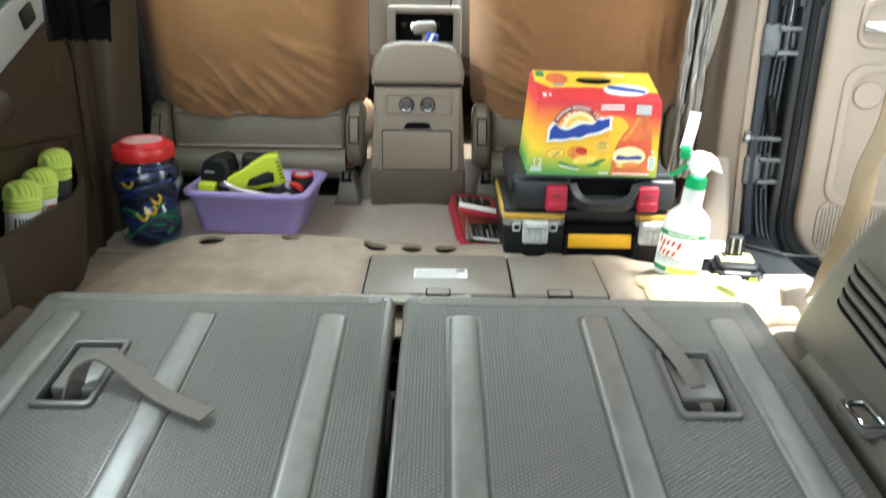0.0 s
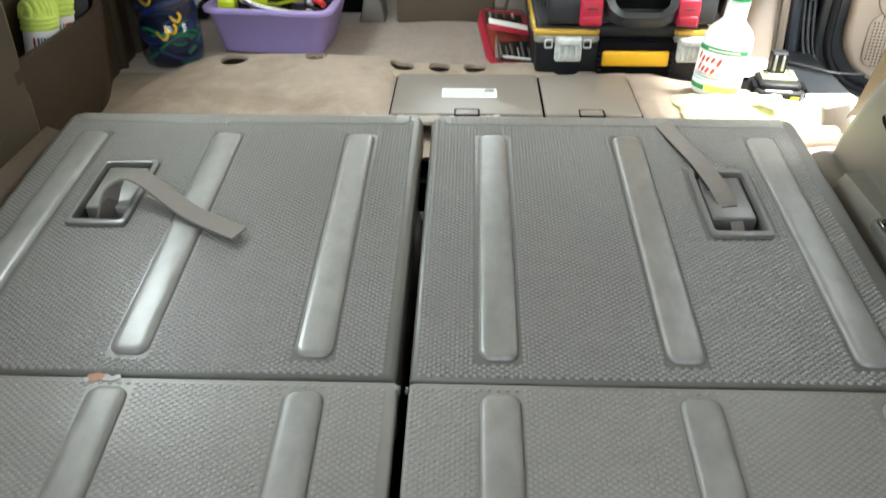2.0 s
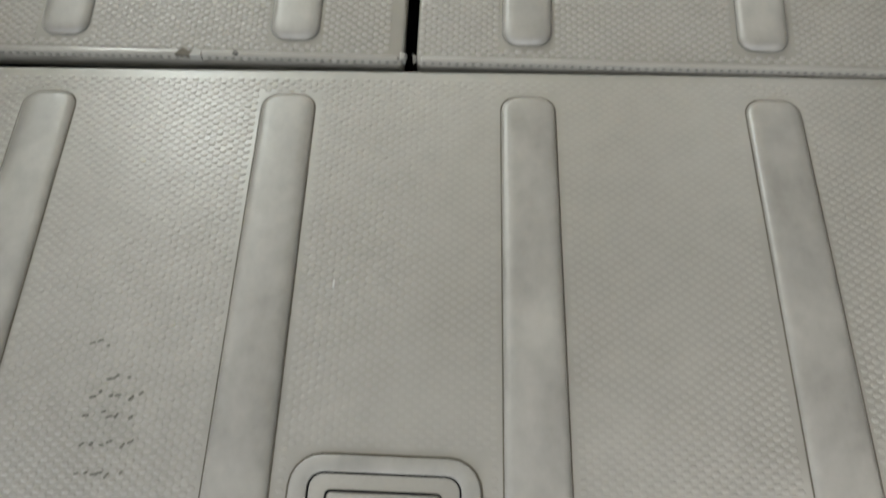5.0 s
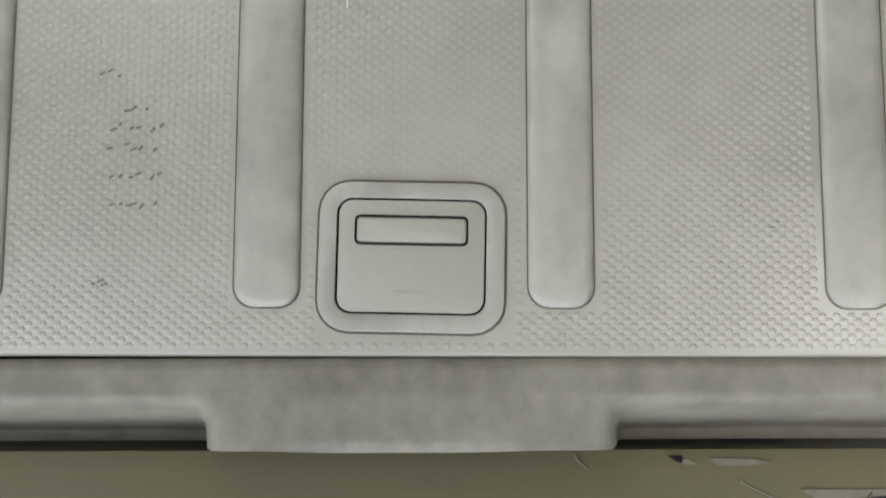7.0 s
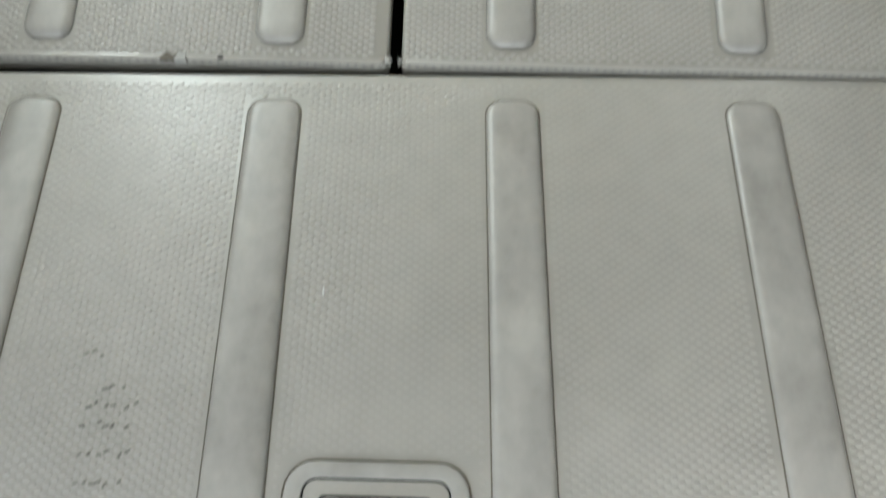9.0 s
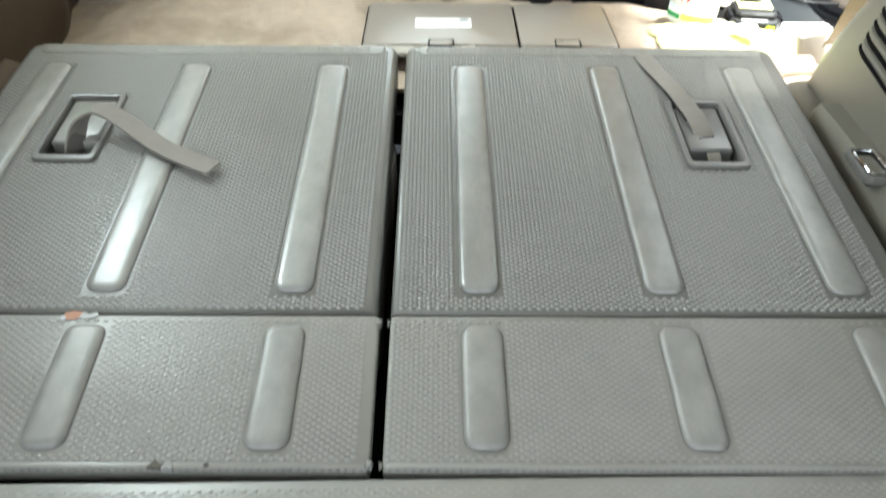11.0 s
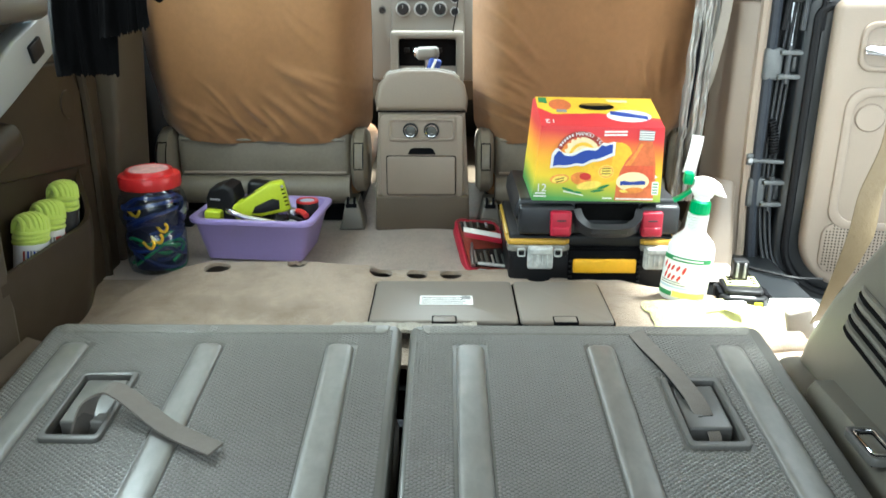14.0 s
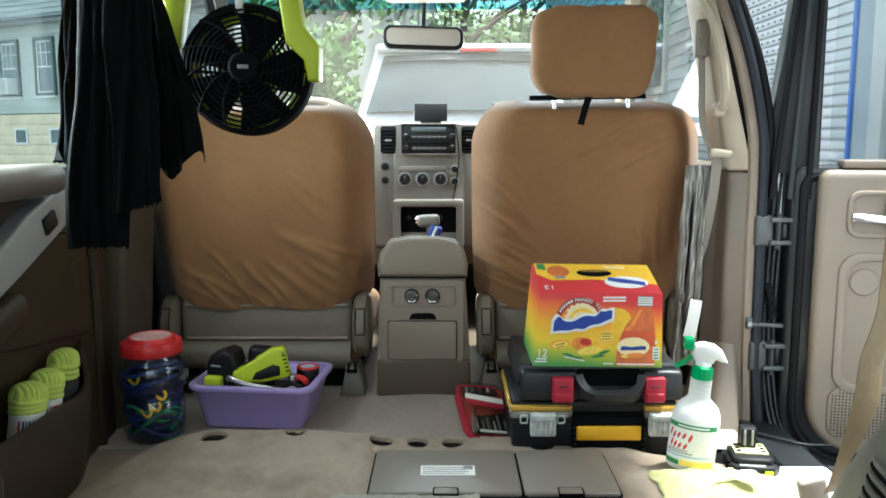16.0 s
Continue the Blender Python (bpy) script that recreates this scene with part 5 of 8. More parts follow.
door_part("window_ledge", rbox((1.005, 1.90, 0.595), (1.80, 1.965, 0.615), 0.006, 3), "tan")
dp = door_part("pane", rbox((0.99, 1.978, 0.60), (1.79, 1.982, 1.12), 0), "glass")
dp.visible_shadow = False

# ---- dashboard and windscreen ----
dash = thing("dashboard", (0, 3.0, 0.0), "silver-beige dashboard centre stack with radio, vents and climate knobs", "dashboard")
part("dash_body", prism([(2.93, 0.20), (2.93, 0.64), (3.0, 0.68), (3.45, 0.67), (3.45, 0.20)], "x", -0.74, 0.74, 0.02, 3), "taupe_dark", dash, "dark brown lower dashboard")
# the windscreen's light on the top is put into this paler colour
part("dash_top", prism([(2.915, 0.640), (2.915, 0.668), (2.99, 0.716), (3.45, 0.70), (3.45, 0.655)], "x", -0.74, 0.74, 0.012, 3), "dash_top", dash, "dashboard top, paler for the windscreen's light on it")
part("stack_panel", prism([(2.86, 0.28), (2.895, 0.44), (2.90, 0.66), (2.905, 0.712), (2.96, 0.718), (2.96, 0.28)], "x", -0.128, 0.128, 0.008, 3), "silver", dash)
for s in (-1, 1):
    part("vent_pod", prism(rounded(min(s * 0.110, s * 0.196), 0.27, max(s * 0.110, s * 0.196), 0.712, 0.014, 4), "y", 2.905, 2.96, 0.006, 2), "silver", dash)
    vx0, vx1 = (min(s * 0.117, s * 0.173), max(s * 0.117, s * 0.173))
    v = part("air_vent", prism(rounded(vx0, 0.608, vx1, 0.704, 0.008, 4), "y", 2.899, 2.92, 0.002), "black_matte", dash, "black slatted air vent")
    for k in range(7):
        part("slat", turned(rbox((vx0 + 0.003, 2.894, 0.614 + 0.0128 * k), (vx1 - 0.003, 2.904, 0.6175 + 0.0128 * k), 0.001), Matrix()), "black_plastic", v)
    part("vent_tab", rbox((s * 0.145 - 0.012, 2.890, 0.650), (s * 0.145 + 0.012, 2.902, 0.658), 0.002), "silver", v)
radio = part("radio", rbox((-0.098, 2.886, 0.606), (0.097, 2.92, 0.711), 0.005), "black_plastic", dash, "black car radio with two rows of buttons")
part("radio_trim", ring_outline(rounded(-0.102, 0.602, 0.101, 0.715, 0.006, 3), rounded(-0.097, 0.607, 0.096, 0.710, 0.004, 3), "y", 2.882, 2.90, 0.001), "silver", radio)
part("display", rbox((-0.062, 2.882, 0.685), (0.062, 2.89, 0.702), 0.002), "window_dark", radio)
for row, z in enumerate((0.662, 0.622)):
    for k in range(7):
        part("button", rbox((-0.060 + 0.0178 * k, 2.881, z), (-0.0445 + 0.0178 * k, 2.89, z + 0.008), 0.001), "button_grey", radio)
    for s in (-1, 1):
        part("radio_knob", lathe((s * 0.083, 2.886, z + 0.006), [(0, 0.010), (0.008, 0.010), (0.010, 0.008), (0.010, 0)], 16, "y"), "black_plastic", radio)
part("slot", rbox((-0.075, 2.882, 0.641), (0.075, 2.888, 0.647), 0.001), "black_matte", radio)
part("clock_strip", rbox((-0.105, 2.888, 0.545), (0.062, 2.90, 0.563), 0.003), "grey_plastic", dash)
for x, z, r in ((-0.086, 0.516, 0.024), (-0.023, 0.516, 0.024), (0.042, 0.516, 0.024), (0.093, 0.551, 0.015), (0.093, 0.508, 0.015), (-0.157, 0.562, 0.015), (-0.157, 0.512, 0.013)):
    kb = part("climate_knob" if r > 0.02 else "socket", lathe((x, 2.893, z), [(0, 0.016), (r * 0.70, 0.016), (r * 0.78, 0.012), (r * 0.82, 0.0)], 24, "y"), "black_plastic", dash)
    part("ring", lathe((x, 2.893, z), [(r * 0.84, 0.002), (r * 0.87, 0.009), (r * 1.03, 0.009), (r * 1.07, 0.0)], 24, "y"), "switch_silver" if x > -0.12 else "bezel", kb)
    if r > 0.02:
        part("pointer", rbox((x - 0.0012, 2.8745, z + 0.003), (x + 0.0012, 2.8775, z + 0.014), 0.0004), "ink_grey", kb)
part("wire", tube(smooth_line([(0.098, 2.880, 0.70), (0.108, 2.875, 0.60), (0.100, 2.87, 0.52), (0.088, 2.865, 0.45), (0.085, 2.86, 0.40)], 6), 0.0022, 6), "black_matte", dash)
cub = part("cubby_frame", ring_outline(rounded(-0.128, 0.24, 0.124, 0.445, 0.012, 4), rounded(-0.100, 0.24, 0.098, 0.420, 0.010, 4), "y", 2.84, 2.90, 0.004), "cubby_grey", dash, "taupe surround of an open cubby")
part("cubby", rbox((-0.104, 2.87, 0.20), (0.102, 2.92, 0.43), 0.004), "black_matte", cub)
for k in range(5):
    part("cubby_button", rbox((-0.082 + 0.028 * k, 2.862, 0.372), (-0.062 + 0.028 * k, 2.875, 0.388), 0.002), "black_plastic", cub)
scr = thing("dash_screen", (0.008, 2.94, 0.715), "small black pop-up screen on the dashboard", "screen")
part("screen_body", turned(rbox((-0.052, 2.905, 0.722), (0.067, 2.93, 0.785), 0.004), about((0, 2.92, 0.72), rx=-8)), "black_plastic", scr)
part("screen_foot", rbox((-0.03, 2.91, 0.708), (0.045, 2.96, 0.728), 0.004), "black_plastic", scr)
sh = thing("gear_shifter", (0.012, 2.62, 0.22), "grey gear selector handle on a black console", "gear shifter")
part("shaft", tube([(0.005, 2.64, 0.22), (0.008, 2.60, 0.40)], 0.010, 8), "steel", sh)
part("knob", turned(rbox((-0.032, 2.565, 0.378), (0.042, 2.605, 0.418), 0.015, 3), about((0, 2.58, 0.4), ry=-3)), "silver", sh, "light grey handle")
part("knob_collar", lathe((-0.036, 2.585, 0.40), [(0.0, 0), (0.011, 0), (0.014, 0.004), (0.014, 0.012), (0, 0.014)], 16, "x"), "chrome", sh)
part("rag", turned(rbox((0.005, 2.56, 0.325), (0.045, 2.60, 0.385), 0.008, 3), about((0.02, 2.58, 0.36), ry=18)), "ink_blue", sh, "blue and white rag")
part("rag_stripe", turned(rbox((0.018, 2.556, 0.325), (0.027, 2.60, 0.384), 0.002), about((0.02, 2.58, 0.36), ry=24)), "paper", sh)
tunnel = rbox((-0.12, 2.45, -0.02), (0.12, 2.92, 0.24), 0.015, 3)
solo("console_tunnel", tunnel, "black_plastic", "dark plastic console tunnel", "car trim", kind="structure")
wheel = thing("steering_wheel", (-0.39, 2.72, 0.45), "tan steering wheel behind the driver's seat", "steering wheel")
rimw = tube([(0.185 * math.cos(a / 40 * 2 * math.pi), 0, 0.185 * math.sin(a / 40 * 2 * math.pi)) for a in range(40)], 0.014, 10, True)
wm = Matrix.Translation((-0.385, 2.66, 0.615)) @ pose(0, 0, 0, -22, 0, 0)
part("rim", turned(rimw, wm), "taupe", wheel)
part("hub", turned(rbox((-0.075, -0.01, -0.06), (0.075, 0.05, 0.06), 0.03, 3), wm), "taupe", wheel)
for a in (0, 180, 270):
    part("spoke", turned(rbox((0.05, -0.005, -0.018), (0.18, 0.018, 0.018), 0.008), wm @ pose(0, 0, 0, 0, a, 0)), "silver", wheel)
part("column", turned(rbox((-0.05, 0.03, -0.05), (0.05, 0.32, 0.05), 0.02), wm), "taupe", wheel)
wsl = (1.16 - 0.70) / (2.55 - 3.40)


def screen_at(x, y):
    return (x, y, 0.70 + (y - 3.40) * wsl)


ws = solo("windscreen", sheet(8, 8, lambda u, v: screen_at(-0.72 + 1.44 * u, 3.40 - 0.70 * v)), "glass", "clear windscreen", "windscreen", kind="structure")
ws.visible_shadow = False
ws2 = solo("windscreen_tint", sheet(8, 4, lambda u, v: screen_at(-0.68 + 1.36 * u, 2.70 - 0.14 * v)), "glass_blue", "blue-green tinted band of the windscreen", "windscreen", kind="structure")
ws2.visible_shadow = False
mir = thing("rear_view_mirror", (-0.01, 2.60, 1.02), "black-framed rear-view mirror on a stalk", "mirror")
MM = about((-0.01, 2.6, 0.977), rx=-6, ry=1.6, rz=3)
part("housing", turned(prism(rounded(-0.136, 0.940, 0.118, 1.015, 0.026, 6), "y", 2.59, 2.625, 0.008, 3), MM), "black_plastic", mir)
part("mirror_glass", turned(prism(rounded(-0.125, 0.952, 0.107, 1.004, 0.018, 6), "y", 2.586, 2.592), MM), "mirror", mir)
part("stalk", tube([(-0.01, 2.62, 1.0), (-0.008, 2.63, 1.05), (-0.005, 2.62, 1.12)], 0.008, 8), "black_plastic", mir)
oc = thing("overhead_console", (0, 2.44, 1.10), "beige overhead lamp console", "overhead console")
part("console_body", prism(rounded(-0.125, 2.36, 0.125, 2.56, 0.03, 4), "z", 1.076, 1.135, 0.012, 3), "beige", oc)
vis = thing("sun_visor", (0.36, 2.4, 1.10), "sun visor wrapped in a black-and-white striped cloth", "sun visor")
part("visor_board", turned(rbox((0.16, 2.30, 1.075), (0.62, 2.50, 1.10), 0.010, 3), about((0.4, 2.5, 1.1), rx=6)), "black_matte", vis)
for k in range(9):
    part("stripe", turned(rbox((0.25 + 0.036 * k, 2.296, 1.066), (0.262 + 0.036 * k, 2.44, 1.076), 0.003), about((0.26 + 0.036 * k, 2.3, 1.07), rx=6, rz=18)), "paper", vis)

# ---- front seats ----


def cover_skin(x0, x1, z0, z1, y_low, y_top, lean_phase):
    """The loose cloth cover over a seatback: a rounded shell with pulls and folds near its hem."""
    cx, hw = (x0 + x1) / 2, (x1 - x0) / 2
    rnd = random.Random(11 + int(lean_phase))
    # slanting pulls above the hem, tight creases down one edge, a few at the shoulder
    creases = []
    if lean_phase > 0:
        for k in range(13):
            creases.append((-0.70 + 0.125 * k, rnd.uniform(0.05, 0.16) + 0.10 * (k / 12) ** 2, radians(rnd.uniform(-52, -30)), rnd.uniform(0.05, 0.11), rnd.uniform(0.006, 0.012), rnd.uniform(0.003, 0.007)))
        for k in range(5):
            creases.append((rnd.uniform(0.3, 0.8), rnd.uniform(0.25, 0.42), radians(rnd.uniform(-40, -22)), rnd.uniform(0.08, 0.14), rnd.uniform(0.008, 0.014), rnd.uniform(0.003, 0.006)))
        for k in range(3):
            creases.append((rnd.uniform(0.55, 0.75), rnd.uniform(0.5, 0.8), radians(rnd.uniform(-70, -40)), 0.06, 0.008, 0.003))
    else:
        for k in range(15):
            creases.append((-0.86 + rnd.uniform(0.0, 0.18), 0.10 + 0.042 * k, radians(-24 - 2.2 * k + rnd.uniform(-5, 5)), rnd.uniform(0.04, 0.10), rnd.uniform(0.005, 0.010), rnd.uniform(0.003, 0.006)))
        for k in range(6):
            creases.append((-0.65 + 0.11 * k, rnd.uniform(0.06, 0.22), radians(rnd.uniform(-35, -12)), rnd.uniform(0.08, 0.15), rnd.uniform(0.007, 0.012), rnd.uniform(0.003, 0.007)))
        for k in range(5):
            creases.append((rnd.uniform(0.35, 0.85), rnd.uniform(0.22, 0.42), radians(rnd.uniform(75, 112)), rnd.uniform(0.05, 0.09), rnd.uniform(0.006, 0.011), rnd.uniform(0.003, 0.006)))
        for k in range(6):
            creases.append((0.25 + 0.05 * k, 0.84 - 0.022 * k, radians(rnd.uniform(8, 26)), rnd.uniform(0.08, 0.15), rnd.uniform(0.004, 0.008), rnd.uniform(0.002, 0.005)))

    def fn(u, v):
        a = (u - 0.5) * 2
        z = z0 + (z1 - z0) * v
        # outline narrows at the shoulders and a little at the hem
        w = hw * (1 - 0.28 * max(0.0, (v - 0.76) / 0.24) ** 2.4 - 0.05 * (1 - v) ** 3 - 0.10 * max(0.0, 1 - v / 0.10) ** 2)
        round_top = 1 - max(0.0, (v - 0.90) / 0.10) ** 2
        x = cx + w * (0.80 * a + 0.20 * a ** 3)
        back = y_low + (y_top - y_low) * v - 0.03 * math.sin(math.pi * v)
        edge = max(0.0, abs(a) - 0.72) / 0.28
        y = back + 0.11 * edge ** 2.4 + 0.06 * (1 - max(0.0, round_top))
        if v > 0.93:
            y += 0.10 * ((v - 0.93) / 0.07) ** 2
            z -= 0.012 * ((v - 0.93) / 0.07) ** 2 * (1 if abs(a) < 0.85 else 0.5)
        # folds: slanting pulls above the hem, a few soft creases at the shoulder
        low = max(0.0, 1 - v / 0.40)
        side = a * lean_phase
        ph = 9.0 * (v * 2.2 - 0.9 * side) + 2.2 * noise.noise((a * 2.2, v * 3, lean_phase))
        for ca, cv, ang, ln, wd, amp in creases:
            da, dv = (a - ca) * hw, (v - cv) * (z1 - z0)
            along = da * math.cos(ang) + dv * math.sin(ang)
            off = -da * math.sin(ang) + dv * math.cos(ang) + 0.010 * math.sin(along * 14 + amp * 900)
            y -= 1.15 * amp * math.exp(-(off / wd) ** 2) * math.exp(-(along / ln) ** 4)
        y += 0.005 * low ** 1.1 * (math.sin(ph) + 0.45 * math.sin(2.3 * ph + 1.0)) * (0.35 + 0.65 * max(0.0, min(1.0, 0.5 - side)))
        y += 0.010 * noise.noise((a * 2.0 + lean_phase * 4, v * 2.6, 2.0))
        if abs(a) > 0.6:
            y += 0.0025 * math.sin(22 * v + 3 * a) * (abs(a) - 0.6) / 0.4
        return (x, y, z + (0.004 * math.sin(7 * a + lean_phase) * (1 - v) ** 6))

    return sheet(120, 120, fn, 0.003)


def pillow(c, half, power, seed):
    """A cushion with soft corners and a few wrinkles in its cloth."""
    bm = bmesh.new()
    bmesh.ops.create_cube(bm, size=2)
    bmesh.ops.subdivide_edges(bm, edges=bm.edges[:], cuts=26, use_grid_fill=True)
    for v in bm.verts:
        p = v.co
        n = (abs(p.x) ** power + abs(p.y) ** power + abs(p.z) ** power) ** (1 / power)
        q = p / n
        flare = 1.0 + 0.04 * q.z - 0.03 * q.z * q.z
        q = Vector((q.x * half[0] * flare, q.y * half[1], q.z * half[2]))
        wr = 0.004 * noise.noise((q.x * 9, q.y * 9, q.z * 14 + seed)) + 0.003 * noise.noise((q.x * 40, q.z * 12, seed)) * max(0.0, q.z / half[2]) ** 2 + 0.004 * math.sin(70 * q.x + 3 * noise.noise((q.x * 10, 0, seed))) * max(0.0, abs(q.z) / half[2] - 0.75)
        v.co = Vector(c) + q * (1 + wr / 0.1)
    return bm


for s, x0, x1, lab in ((-1, -0.730, -0.128, "front car seat in a loose brown cloth cover"), (1, 0.130, 0.730, "front car seat in a loose brown cover with headrest")):
    st = thing("car_seat", ((x0 + x1) / 2, 2.25, -0.03), lab, "car seat", "front seats")
    part("seat_cover", cover_skin(x0, x1, 0.208, 0.764 if s < 0 else 0.772, 2.13, 2.02, -s), "cover", st, "brown cloth seat cover", sharp=80)
    part("backrest", prism([(2.135, 0.23), (2.045, 0.70), (2.07, 0.725), (2.12, 0.72), (2.24, 0.24)], "x", x0 + 0.09, x1 - 0.09, 0.02, 3), "cover", st)
    part("lower_back", rbox((x0 + 0.065, 2.14, 0.105), (x1 - 0.065, 2.26, 0.235), 0.022, 4), "seat_base", st, "worn beige vinyl lower back")
    part("roll", tube([(x0 + 0.07, 2.155, 0.075), (x1 - 0.07, 2.155, 0.075)], 0.042, 14), "seat_base", st)
    part("piping", tube([(x0 + 0.08, 2.137, 0.215), (x1 - 0.08, 2.137, 0.215)], 0.005, 8), "seat_base", st)
    part("seam", tube([(x0 + 0.08, 2.139, 0.123), (x1 - 0.08, 2.139, 0.123)], 0.004, 8), "taupe", st)
    for e in (x0 + 0.04, x1 - 0.04):
        part("recliner_cap", lathe((e - 0.022, 2.17, 0.155), [(0, 0.0), (0.075, 0.0), (0.088, 0.010), (0.088, 0.034), (0.075, 0.044), (0, 0.044)], 28, "x"), "seat_base", st)
        xm, R = e, 0.0895
        part("cap_slot", tube([(xm + a * 0.012, 2.17 - R * math.cos(b), 0.155 + R * math.sin(b)) for a, b in [(1, -0.1 + 0.1 * k) for k in range(9)] + [(-1, 0.7 - 0.1 * k) for k in range(9)]], 0.0016, 6, True), "black_matte", st)
    part("under_frame", rbox((x0 + 0.06, 2.19, -0.032), (x1 - 0.06, 2.62, 0.045), 0.01), "black_matte", st, "dark frame under the cushion")
    part("cushion", rbox((x0 + 0.03, 2.16, 0.04), (x1 - 0.03, 2.70, 0.17), 0.05, 4), "cover", st)
    for fx in ((x1 - 0.075, x0 + 0.075)):
        rail = part("seat_rail", rbox((fx - 0.018, 2.12, -0.03), (fx + 0.018, 2.62, 0.0), 0.006), "black_plastic", st)
    inner = x1 - 0.065 if s < 0 else x0 + 0.055
    foot = prism([(inner - 0.036, -0.03), (inner + 0.034, -0.03), (inner + 0.031, 0.000), (inner + 0.018, 0.052), (inner - 0.016, 0.052), (inner - 0.026, 0.000)], "y", 2.10, 2.19, 0.007, 3)
    part("rail_cover", foot, "cubby_grey", st, "grey plastic rail cover")
    part("rail_notch", join(rbox((inner - 0.015, 2.095, 0.036), (inner + 0.015, 2.115, 0.046), 0.001), rbox((inner - 0.012, 2.095, 0.046), (inner - 0.006, 2.115, 0.062), 0.001), rbox((inner + 0.006, 2.095, 0.046), (inner + 0.012, 2.115, 0.062), 0.001)), "black_matte", st)
    if s > 0:
        part("headrest", pillow((0.4255, 2.035, 0.874), (0.152, 0.060, 0.112), 5.0, 3), "cover", st, "brown covered headrest", sharp=80)
        for px_ in (0.335, 0.520):
            part("headrest_post", tube([(px_, 2.045, 0.70), (px_, 2.04, 0.80)], 0.007, 10), "chrome", st)
        part("elastic_band", tube([(0.27, 2.022, 0.764), (0.42, 2.000, 0.766), (0.555, 2.010, 0.768)], 0, flat=(0.006, 0.002, (0, 0.2, 1))), "black_matte", st)
        part("cover_tie", tube([(0.414, 1.996, 0.768), (0.403, 1.982, 0.740), (0.392, 1.984, 0.698)], 0, flat=(0.008, 0.0015, (1, 0, 0))), "black_matte", st, "black tie strap")

# ---- centre console ----
con = thing("centre_console", (0, 2.25, -0.03), "taupe centre console with padded armrest lid and rear sockets", "console")
part("console_body", prism([(-0.130, -0.03), (0.130, -0.03), (0.128, 0.06), (0.114, 0.30), (-0.114, 0.30), (-0.126, 0.06)], "y", 2.105, 2.50, 0.008, 3), "taupe", con)
part("console_foot", prism([(-0.126, -0.03), (0.127, -0.03), (0.128, 0.072), (-0.124, 0.072)], "y", 2.092, 2.12, 0.008, 3), "taupe_dark", con)
part("rear_face", prism(rounded(-0.112, 0.066, 0.112, 0.292, 0.016, 5), "y", 2.094, 2.112, 0.005, 3), "taupe", con)
arm_pts = [(-0.118, 0.302), (0.118, 0.302), (0.121, 0.335), (0.112, 0.372), (0.085, 0.398), (0.040, 0.408), (-0.040, 0.408), (-0.085, 0.398), (-0.112, 0.372), (-0.121, 0.335)]
droop = Matrix.Translation((0, 2.085, 0)) @ Matrix(((1, 0, 0, 0), (0, 1, 0, 0), (0, -0.20, 1, 0), (0, 0, 0, 1))) @ Matrix.Translation((0, -2.085, 0))
part("armrest_lid", turned(prism(arm_pts, "y", 2.085, 2.50, 0.016, 4), droop), "taupe", con, "padded taupe armrest lid")
# paler layer on the lid: sky light from ahead, painted in
part("armrest_pad", turned(prism([(-0.100, 0.390), (0.100, 0.390), (0.085, 0.405), (0.040, 0.4135), (-0.040, 0.4135), (-0.085, 0.405)], "y", 2.105, 2.48, 0.004, 2), droop), "armrest_top", con, "armrest top, paler for the sky's light on it")
part("lid_seam", rbox((-0.114, 2.094, 0.297), (0.114, 2.11, 0.301), 0.001), "black_matte", con)
part("socket_panel", ring_outline(rounded(-0.088, 0.222, 0.088, 0.280, 0.010, 4), rounded(-0.080, 0.228, 0.080, 0.274, 0.007, 4), "y", 2.089, 2.098, 0.002), "taupe", con)
for x in (-0.029, 0.026):
    so = part("power_socket", lathe((x, 2.094, 0.249), [(0.0130, 0.004), (0.0136, 0.0085), (0.0158, 0.0092), (0.0168, 0.007), (0.0172, 0.0)], 28, "y"), "chrome", con, "chrome-ringed power socket")
    part("socket_collar", lathe((x, 2.094, 0.249), [(0.0165, 0.004), (0.0195, 0.004), (0.0205, 0.0)], 28, "y"), "black_plastic", so)
    part("socket_cap", lathe((x, 2.092, 0.249), [(0, 0.004), (0.0105, 0.0045), (0.0135, 0.003), (0.0136, 0.0)], 24, "y"), "bezel", so, "dark cap")
    part("cap_mark", rbox((x - 0.005, 2.0868, 0.2405), (x + 0.004, 2.0880, 0.2430), 0.0003), "ink_grey", so)
part("drawer_pull", prism([(-0.037, 0.186), (0.037, 0.186), (0.030, 0.200), (0.020, 0.203), (-0.020, 0.203), (-0.030, 0.200)], "y", 2.091, 2.097), "black_matte", con)
part("drawer_front", prism(rounded(-0.0925, 0.076, 0.0895, 0.180, 0.006, 3), "y", 2.087, 2.10, 0.003), "taupe", con)
part("drawer_gap", prism(rounded(-0.0945, 0.074, 0.0915, 0.182, 0.006, 3), "y", 2.0925, 2.099), "black_matte", con)

# ---- things on the floor ----
# jar of elastic cords
jar = thing("plastic_jar", (-0.622, 1.805, -0.03), "clear plastic jar of coloured elastic cords with red lid", "jar")
jc = (-0.622, 1.805, -0.030)
prof = [(0.0, 0.002), (0.054, 0.002), (0.063, 0.008), (0.067, 0.024), (0.067, 0.084), (0.0625, 0.094), (0.0625, 0.104), (0.070, 0.116), (0.0745, 0.132), (0.0745, 0.158), (0.070, 0.174), (0.060, 0.186), (0.0585, 0.200)]
jw = part("jar_wall", lathe(jc, prof, 48), "jar_clear", jar)
jw.visible_shadow = False
